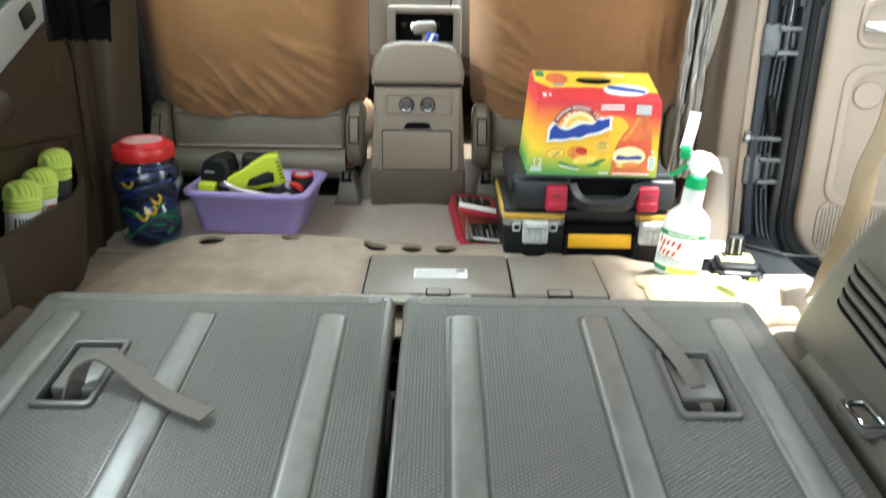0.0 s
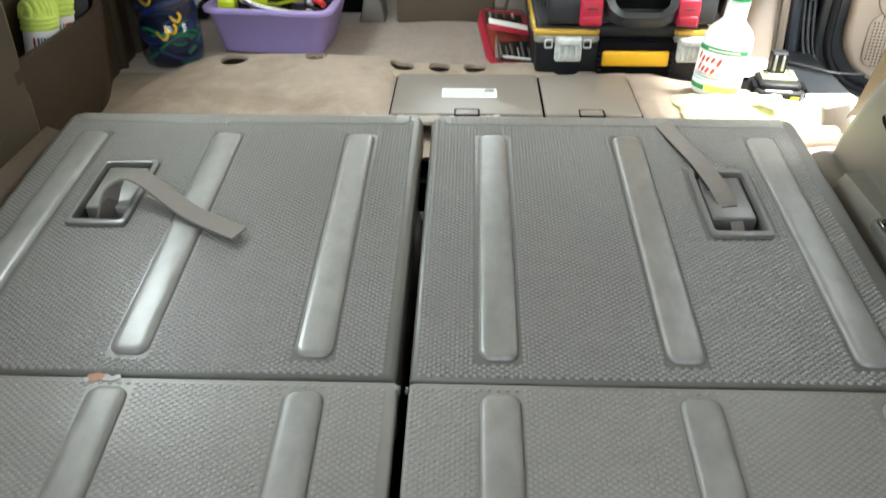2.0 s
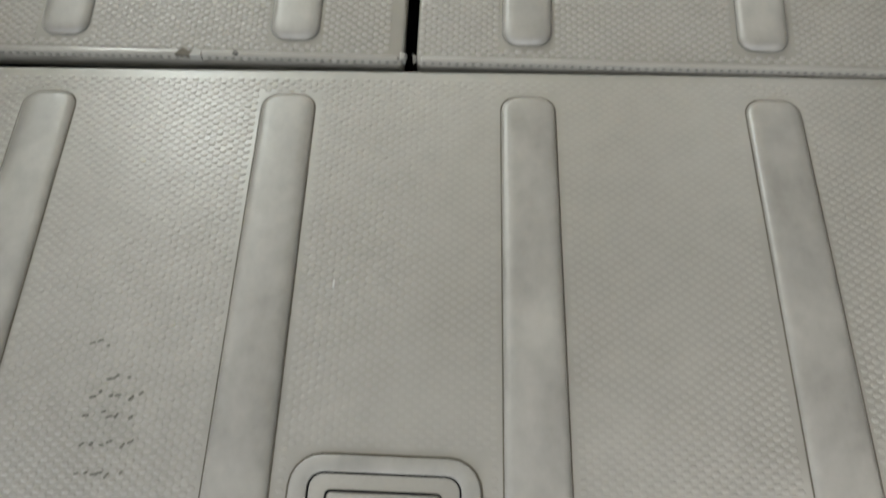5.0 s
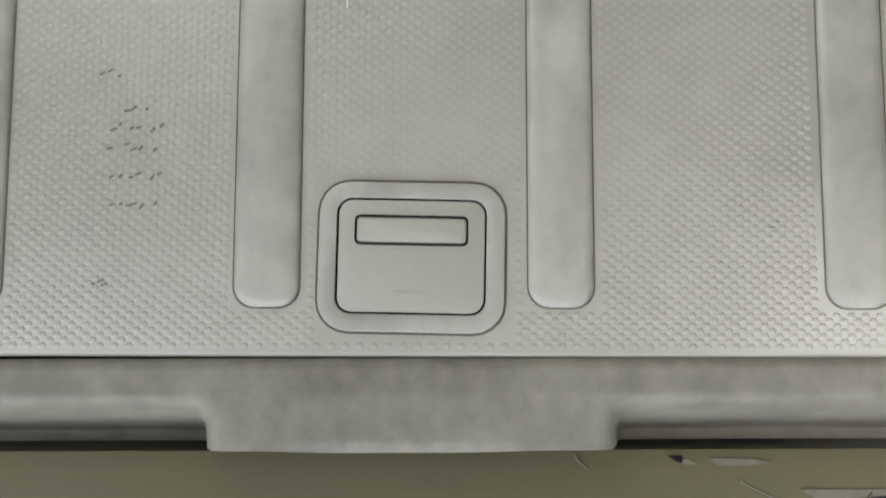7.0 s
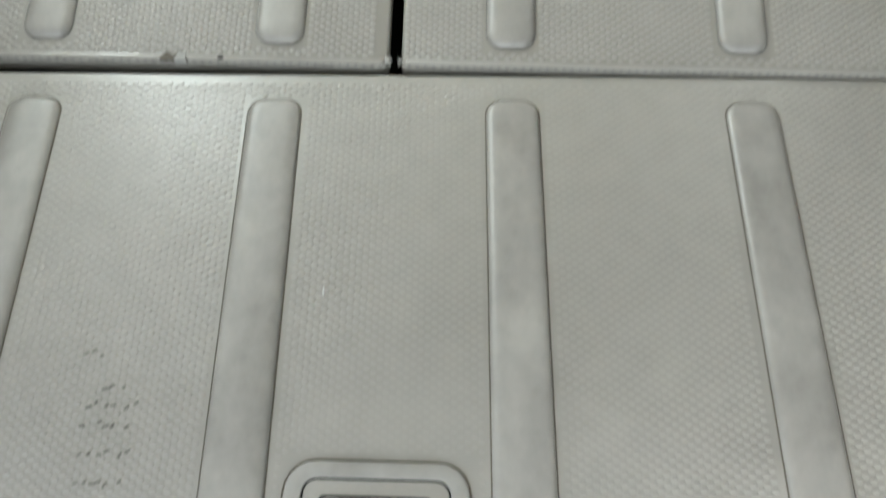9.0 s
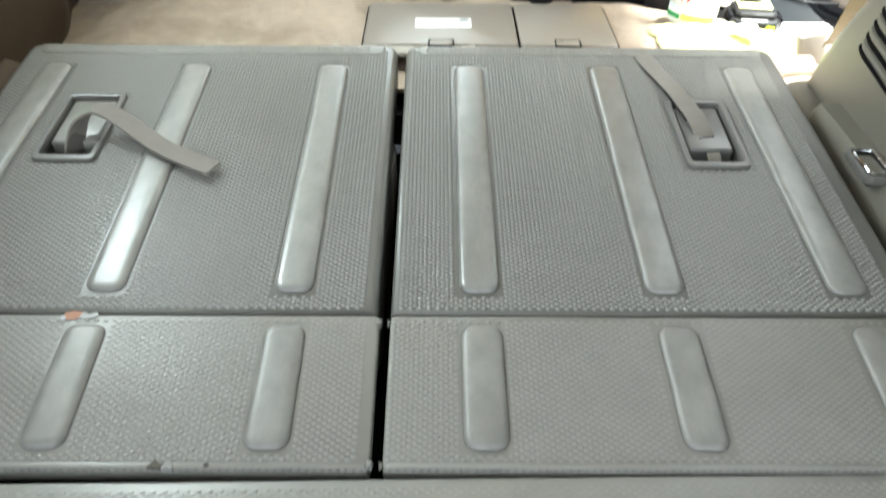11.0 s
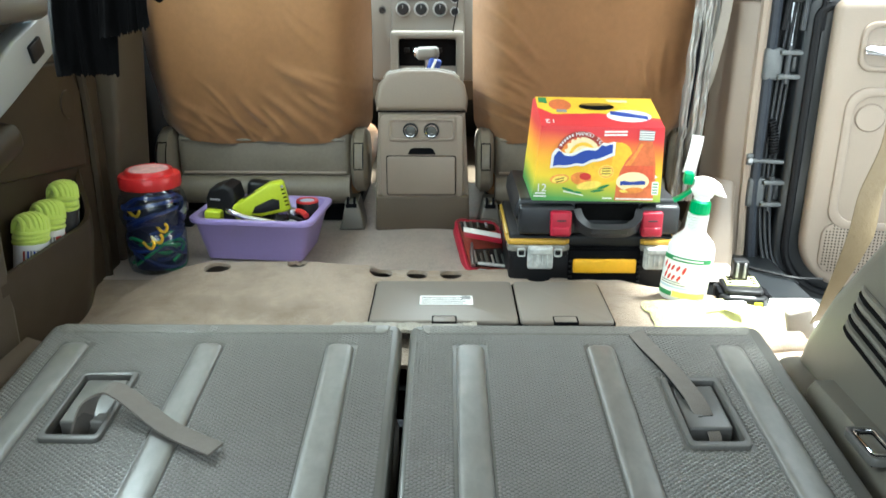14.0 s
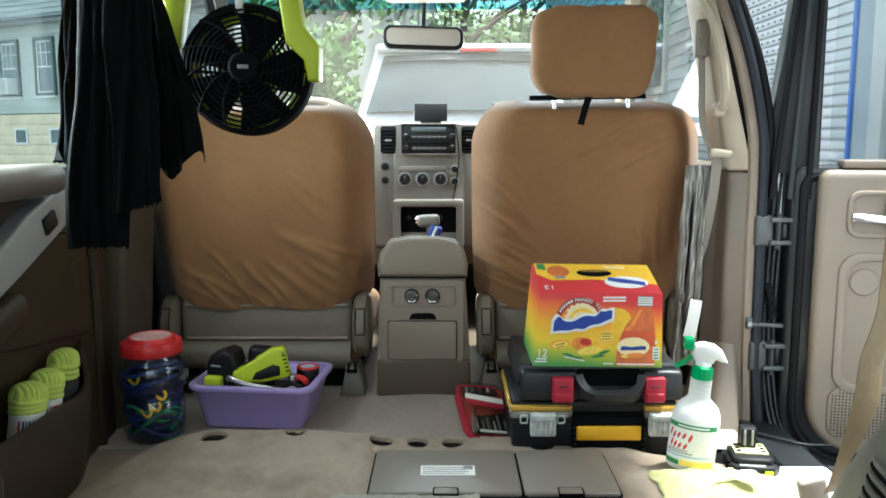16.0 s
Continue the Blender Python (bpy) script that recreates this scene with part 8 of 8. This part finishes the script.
hubp = part("hub", turned(lathe((0, -0.022, 0), [(0, 0.024), (0.022, 0.024), (0.027, 0.019), (0.028, 0.0)], 32, "y"), FT), "black_matte", fan)
part("maker_tag", turned(rbox((-0.009, -0.049, -0.0035), (0.010, -0.045, 0.0035), 0.001), FT), "ink_grey", hubp, "pale maker's tag shape")
for k in range(5):
    a = 72 * k
    blade = sheet(10, 6, lambda u, v: ((0.022 + 0.076 * u), 0.008 + 0.014 * (v - 0.5), (v - 0.5) * (0.034 + 0.062 * u)), 0.002)
    part("blade", turned(blade, FT @ pose(0, 0, 0, 0, a, 0)), "black_matte", fan)
part("rear_ring", turned(lathe((0, 0.03, 0), [(0.088, 0.0), (0.094, -0.006), (0.106, -0.004), (0.106, 0.004), (0.092, 0.006), (0.088, 0.0)], 40, "y"), FT), "lime", fan, "lime rear ring")
part("rear_guard", turned(lathe((0, 0.045, 0), [(0, -0.012), (0.05, -0.012), (0.055, 0.0), (0.055, 0.004), (0, 0.004)], 28, "y"), FT), "lime", fan, "lime motor housing")
for k in range(8):
    a = 2 * math.pi * k / 8
    part("rear_spoke", turned(tube([(0.05 * math.cos(a), 0.045, 0.05 * math.sin(a)), (0.112 * math.cos(a), 0.012, 0.112 * math.sin(a))], 0.003, 6), FT), "black_matte", fan)
part("clip_arm", prism([(-0.404, 0.82), (-0.388, 0.82), (-0.372, 0.90), (-0.372, 1.02), (-0.412, 1.02), (-0.410, 0.90)], "y", 1.375, 1.415, 0.006, 3), "lime", fan, "lime clip arm")
part("base_arm", prism([(-0.196, 1.02), (-0.228, 1.02), (-0.218, 0.92), (-0.206, 0.828), (-0.176, 0.800), (-0.170, 0.765), (-0.152, 0.765), (-0.150, 0.822), (-0.178, 0.856)], "y", 1.37, 1.43, 0.006, 3), "lime", fan, "lime base arm")
part("cross_bar", rbox((-0.412, 1.375, 1.01), (-0.19, 1.43, 1.12), 0.012, 3), "lime", fan)
part("top_clip", turned(rbox((-0.292, 1.385, 0.878), (-0.278, 1.40, 0.905), 0.004), Matrix()), "white_plastic", fan)

# ---- belts and odd things by the right pillar ----
bl = thing("front_seat_belt", (0.70, 1.96, 0.15), "light grey front seat belt with plastic guide", "seat belt")
part("upper_webbing", turned(tube(smooth_line([(0.652, 1.955, 0.90), (0.657, 1.955, 0.80), (0.664, 1.957, 0.70), (0.690, 1.955, 0.62)], 5), 0, flat=(0.020, 0.001, (0.6, 0.8, 0))), Matrix.Translation((0.018, 0, 0))), "belt_light", bl)
part("lower_webbing", turned(tube(smooth_line([(0.702, 1.950, 0.63), (0.695, 1.950, 0.54), (0.688, 1.957, 0.47), (0.684, 1.975, 0.41), (0.680, 2.00, 0.36)], 5), 0, flat=(0.014, 0.001, (0.9, 0.3, 0))), Matrix.Translation((0.018, 0, 0))), "belt_light", bl)
part("belt_guide", turned(turned(rbox((0.678, 1.935, 0.618), (0.735, 1.962, 0.640), 0.008, 3), about((0.70, 1.95, 0.63), ry=6)), Matrix.Translation((0.018, 0, 0))), "beige", bl)
part("guide_loop", turned(rbox((0.638, 1.945, 0.855), (0.672, 1.975, 0.945), 0.010, 3), Matrix.Translation((0.018, 0, 0))), "taupe", bl)
shd = thing("folded_sunshade", (0.665, 1.985, 0.10), "folded silver sunshade tucked beside the seat", "sunshade")


def crumpled(u, v):
    """A bundle of foil pleats squeezed between seat and pillar."""
    fold = abs(math.sin(u * 9.5 + 1.2 * noise.noise((v * 3, 0, 2)))) + 0.5 * abs(math.sin(u * 23 + 2 * noise.noise((v * 5, 0, 8))))
    x = 0.650 + 0.058 * u - 0.020 * (1 - v) + 0.004 * noise.noise((v * 9, u * 2, 1.0))
    return (x, 1.972 - 0.012 * fold + 0.005 * noise.noise((u * 12, v * 16, 5)), 0.10 + 0.50 * v)


part("pleat", sheet(48, 60, crumpled, 0.003), "foil_streaked", shd, "crumpled silver foil pleats")
part("edge_binding", tube(smooth_line([(0.640, 1.962, 0.12), (0.652, 1.958, 0.28), (0.662, 1.958, 0.44), (0.664, 1.960, 0.58)], 5), 0.004, 8), "black_matte", shd)
solo("paper_tag", turned(sheet(6, 10, lambda u, v: (0.655 + 0.030 * u, 1.945 - 0.006 * math.sin(3 * v), 0.175 + 0.095 * v), 0.001), about((0.67, 1.945, 0.2), ry=9)), "paper", "white paper tag on the folded sunshade", "paper")
rb = thing("rear_seat_belt", (0.74, 1.45, -0.01), "tan rear seat belt hanging down to its anchor", "seat belt")


def belt_at(u, v):
    """Hanging webbing, turned edge-on towards its anchor."""
    z = 0.04 + 0.56 * v
    y = 1.350 - 0.010 * min(1.0, v / 0.6)
    left = 0.735 + 0.065 * min(1.0, (z - 0.04) / 0.34) ** 0.8 + 0.035 * max(0.0, z - 0.38) - 0.008 * math.exp(-((z - 0.29) / 0.05) ** 2)
    wide = 0.022 + 0.030 * min(1.0, max(0.0, (z - 0.07) / 0.14)) ** 1.2
    return (left + wide * u, y + 0.012 * u - 0.010 * math.sin(9 * v) * u, z)


part("webbing", sheet(6, 40, belt_at, 0.0016), "belt", rb, sharp=80)
part("buckle_tongue", turned(rbox((0.715, 1.375, -0.02), (0.765, 1.395, 0.055), 0.006, 3), about((0.74, 1.385, 0.0), ry=-14)), "belt_light", rb, "pale plastic belt anchor cover")

# ---- outside ----
solo("ground", sheet(40, 40, lambda u, v: (-300 + 600 * u, -300 + 600 * v, -0.78)), "asphalt", "grey asphalt street", "ground", kind="structure")
solo("pavement_left", rbox((-14, -40, -0.80), (-7.0, 60, -0.64), 0.02), "concrete", "pale concrete pavement", "pavement", kind="structure")
solo("pavement_right", rbox((1.75, -40, -0.80), (2.9, 60, -0.64), 0.02), "concrete", "pale concrete pavement", "pavement", kind="structure")


def clapboards(x0, y0, y1, z0, z1, pitch, side=1):
    """Lapped boards on a wall that faces -x (side 1) at x0."""
    n = int((z1 - z0) / pitch)
    bms = []
    bm = bmesh.new()
    for k in range(n):
        a, b = z0 + k * pitch, z0 + (k + 1) * pitch
        v = [bm.verts.new(p) for p in ((x0 - 0.022 * side, y0, a), (x0 - 0.022 * side, y1, a), (x0, y1, b), (x0, y0, b), (x0, y1, a), (x0, y0, a))]
        bm.faces.new((v[0], v[1], v[2], v[3]))
        bm.faces.new((v[0], v[5], v[4], v[1]))
    bmesh.ops.recalc_face_normals(bm, faces=bm.faces[:])
    return bm


rb1 = thing("garage_building", (3.4, 4.0, -0.65), "grey-blue clapboard building with white shutter and blue post", "building")
part("wall", rbox((2.93, -6.0, -0.66), (7.0, 6.1, 4.5), 0), "siding_grey", rb1)
part("siding", clapboards(2.92, -6.0, 5.25, -0.60, 4.4, 0.115), "siding_grey", rb1)
part("corner_board", rbox((2.86, 5.25, -0.66), (2.93, 5.42, 4.5), 0.01), "siding_white", rb1)
part("post", rbox((2.835, 5.62, -0.66), (2.865, 5.655, 4.5), 0.006), "blue_paint", rb1, "blue painted steel post")
sh_ = part("shutter", rbox((2.92, 5.75, -0.66), (3.0, 9.6, 3.6), 0), "shutter", rb1, "white roll-up metal shutter")
for k in range(52):
    part("slat", rbox((2.895, 5.75, -0.64 + 0.08 * k), (2.93, 9.6, -0.575 + 0.08 * k), 0.012), "shutter", sh_)
slots = bmesh.new()
for k in range(24):
    for j in range(22):
        z, y = 0.75 + 0.08 * k, 6.6 + 0.13 * j
        slots.faces.new([slots.verts.new(p) for p in ((2.893, y, z - 0.008), (2.893, y + 0.055, z - 0.008), (2.893, y + 0.055, z + 0.008), (2.893, y, z + 0.008))])
part("slots", slots, "window_dark", sh_, "rows of dark slots", kind="stuff")
rb2 = thing("white_building", (4.0, 14, -0.65), "white painted building with sash windows", "building")
part("wall", rbox((2.95, 9.7, -0.66), (8.0, 24.0, 6.5), 0), "siding_white", rb2)
part("siding", clapboards(2.93, 9.7, 24.0, -0.60, 6.4, 0.14), "siding_white", rb2)
for y in (10.6, 13.5, 17.0):
    wn_ = part("window", rbox((2.86, y, 1.2), (2.96, y + 1.0, 2.9), 0.02), "siding_white", rb2)
    part("glass", rbox((2.84, y + 0.1, 1.3), (2.88, y + 0.9, 2.8), 0), "window_dark", wn_)
    part("sash_bar", rbox((2.83, y + 0.08, 2.02), (2.87, y + 0.92, 2.08), 0), "siding_white", wn_)

# house across the street, turned towards the corner
hs = thing("clapboard_house", (-11.0, 21.0, -0.65), "white clapboard house with sash windows on a stone base", "house")
HT = Matrix.Translation((-10.2, 19.0, 0)) @ pose(0, 0, 0, 0, 0, 62)


def house_part(name, bm, material, parent=None, label=""):
    return part(name, turned(bm, HT), material, parent or hs, label)


HOUSE_WINDOWS = tuple(-0.23 + 1.24 * k for k in range(-4, 5))
house_part("wall", rbox((0.05, -7.0, 1.2), (8.0, 7.0, 7.2), 0), "siding_house")
house_part("siding", clapboards(0.03, -7.0, 7.0, 1.17, 6.9, 0.115), "siding_house")
house_part("stone_base", rbox((-0.02, -7.02, -0.7), (8.0, 7.02, 1.15), 0.02), "stone")
for row in range(8):
    house_part("stone_course", rbox((-0.035, -7.0, -0.66 + 0.225 * row), (0.02, 7.0, -0.46 + 0.225 * row), 0.012), "stone")
house_part("cornice", rbox((-0.22, -7.2, 3.12), (0.1, 7.2, 3.22), 0.03), "roof_grey", None, "grey cornice")
house_part("bay_roof", prism([(-0.30, 3.22), (0.1, 3.22), (0.1, 3.36)], "y", -7.2, 7.2), "roof_grey")
for y in HOUSE_WINDOWS:
    z, h = 1.57, 1.24
    w = house_part("window", ring_outline(rounded(y - 0.34, z - 0.03, y + 0.34, z + h + 0.03, 0.01, 2), rounded(y - 0.27, z + 0.05, y + 0.27, z + h - 0.05, 0.005, 2), "x", -0.05, 0.06), "trim_dark")
    house_part("glass", rbox((-0.010, y - 0.28, z + 0.04), (0.010, y + 0.28, z + h - 0.04), 0), "window_dark", w)
    house_part("sash", join(ring_outline(rounded(y - 0.27, z + 0.05, y + 0.27, z + h / 2 + 0.02, 0.004, 2), rounded(y - 0.235, z + 0.085, y + 0.235, z + h / 2 - 0.015, 0.003, 2), "x", -0.030, 0.0), ring_outline(rounded(y - 0.27, z + h / 2 - 0.02, y + 0.27, z + h - 0.05, 0.004, 2), rounded(y - 0.235, z + h / 2 + 0.015, y + 0.235, z + h - 0.085, 0.003, 2), "x", -0.022, 0.005)), "siding_white", w)
    for k in range(1, 3):
        house_part("muntin", rbox((-0.026, y - 0.27 + 0.18 * k - 0.010, z + h / 2), (-0.012, y - 0.27 + 0.18 * k + 0.010, z + h - 0.06), 0), "siding_white", w)
    house_part("muntin", rbox((-0.026, y - 0.25, z + 0.74 * h), (-0.012, y + 0.25, z + 0.74 * h + 0.02), 0), "siding_white", w)
    house_part("window_sill", rbox((-0.10, y - 0.38, z - 0.07), (0.04, y + 0.38, z - 0.02), 0.01), "siding_white", w)
    w = house_part("cellar_window", ring_outline(rounded(y - 0.52, 0.46, y - 0.04, 0.84, 0.01, 2), rounded(y - 0.46, 0.51, y - 0.10, 0.79, 0.005, 2), "x", -0.06, 0.03), "siding_white")
    house_part("glass", rbox((-0.040, y - 0.47, 0.50), (-0.030, y - 0.09, 0.80), 0), "window_dark", w)
ac = house_part("air_conditioner", rbox((-0.32, -0.52, 1.60), (0.0, 0.06, 1.96), 0.02), "siding_white")
for k in range(9):
    house_part("fin", rbox((-0.335, -0.47, 1.635 + 0.034 * k), (-0.318, 0.01, 1.650 + 0.034 * k), 0), "ink_grey", ac)

# parked car ahead
cr = thing("parked_car", (0.17, 7.5, -0.78), "tall white parked car seen from behind", "car")
cw, CX = 0.93, 0.17
prof_c = [(5.42, -0.42), (5.38, 0.10), (5.44, 0.66), (5.52, 0.70), (9.3, 0.70), (9.6, 0.62), (10.4, 0.45), (10.5, -0.42)]
part("body", prism(prof_c, "x", CX - cw, CX + cw, 0.05, 4), "car_white", cr)
part("cabin", slanted([(CX - 0.745, 5.46), (CX + 0.745, 5.46), (CX + 0.80, 9.4), (CX - 0.80, 9.4)], [(CX - 0.60, 5.76), (CX + 0.60, 5.76), (CX + 0.62, 8.6), (CX - 0.62, 8.6)], 0.68, 1.285, 0.03), "car_white", cr)
wdir = Vector((0, 0.22, 0.42)).normalized()


def tailgate(x, d, out=0.012):
    return Vector((CX + x, 5.52, 0.80)) + wdir * d + Vector((0, -wdir.z, wdir.y)) * out


rwin = sheet(14, 8, lambda u, v: tailgate((u - 0.5) * (1.30 - 0.22 * v), 0.015 + 0.44 * v, 0.012 + 0.03 * math.sin(math.pi * u)), 0.01)
rw = part("rear_window", rwin, "car_glass", cr, "pale rear window reflecting the sky")
# the spoiler's shadow on the glass, laid on as a dark strip
part("spoiler_shadow_band", sheet(10, 2, lambda u, v: tailgate((u - 0.5) * 1.06, 0.40 + 0.05 * v, 0.030 + 0.03 * math.sin(math.pi * u)), 0.006), "car_band", rw)
part("wiper", tube([tailgate(0.20, 0.05, 0.07), tailgate(0.40, 0.05, 0.07), tailgate(0.56, 0.06, 0.06)], 0.014, 6), "black_plastic", rw)
part("spoiler", rbox((CX - 0.60, 5.66, 1.235), (CX + 0.60, 5.95, 1.295), 0.03, 3), "car_white", cr)
part("high_brake_lamp", rbox((CX - 0.02, 5.645, 1.235), (CX + 0.24, 5.67, 1.262), 0.006), "lamp_red", cr, "red high brake lamp")
for s in (-1, 1):
    part("tail_lamp", rbox((CX + s * 0.84 - 0.09, 5.36, 0.25), (CX + s * 0.84 + 0.09, 5.52, 0.68), 0.03, 3), "lamp_red", cr)
    for y in (6.2, 9.4):
        wl = part("wheel", lathe((CX + s * 0.87 - 0.11, y, -0.42), [(0, 0), (0.26, 0), (0.36, 0.02), (0.36, 0.20), (0.26, 0.22), (0, 0.22)], 28, "x"), "rubber", cr)
        part("rim", lathe((CX + s * 0.87 - 0.12, y, -0.42), [(0, 0), (0.23, 0), (0.23, 0.24), (0, 0.24)], 20, "x"), "steel", wl)


def tree(x, y, h, spread, seed, leaves=6000, low=0.32, leaf=0.10):
    r = random.Random(seed)
    tr = thing("street_tree", (x, y, -0.78), "leafy street tree with a dark trunk", "tree", "street trees")
    part("trunk", tube(smooth_line([(x, y, -0.8), (x + 0.1, y, h * 0.25), (x - 0.05, y + 0.1, h * 0.5), (x + 0.1, y, h * 0.8)], 4), [0.22 - 0.011 * k for k in range(13)], 8), "bark", tr)
    for k in range(6):
        a = r.uniform(0, 6.28)
        z0 = h * r.uniform(0.35, 0.6)
        part("limb", tube(smooth_line([(x, y, z0), (x + 0.35 * spread * math.cos(a), y + 0.35 * spread * math.sin(a), z0 + 0.7), (x + 0.8 * spread * math.cos(a), y + 0.8 * spread * math.sin(a), z0 + 1.3)], 3), [0.09, 0.08, 0.07, 0.06, 0.05, 0.04, 0.03], 6), "bark", tr)
    bm = bmesh.new()
    clumps = [(x + spread * r.uniform(-0.9, 0.9), y + spread * r.uniform(-0.9, 0.9), h * r.uniform(low, 1.0), spread * r.uniform(0.20, 0.42)) for _ in range(34)]
    for k in range(leaves):
        cx, cy, cz, cr_ = r.choice(clumps)
        d = Vector((r.gauss(0, 1), r.gauss(0, 1), r.gauss(0, 0.8))).normalized() * cr_ * r.uniform(0.2, 1.1)
        p = Vector((cx, cy, cz)) + d
        u = Vector((r.gauss(0, 1), r.gauss(0, 1), r.gauss(0, 1))).normalized()
        w = u.orthogonal().normalized()
        s_ = leaf * r.uniform(0.6, 1.2)
        bm.faces.new([bm.verts.new(p + u * s_ * 1.5), bm.verts.new(p + w * s_ * 0.7), bm.verts.new(p - u * s_), bm.verts.new(p - w * s_ * 0.7)])
    part("crown", bm, "leaf", tr)


tree(-3.4, 17.0, 5.5, 2.2, 3, 2600)
tree(2.6, 27.0, 8.0, 3.0, 4, 3000)
tree(-1.0, 34.0, 8.5, 3.6, 5, 3000)
tree(-7.0, 30.0, 7.0, 3.2, 6)
tree(0.6, 22.0, 7.5, 2.4, 8, 2600)
tree(-2.1, 13.5, 2.5, 0.9, 9, 3500, 0.25, 0.06)
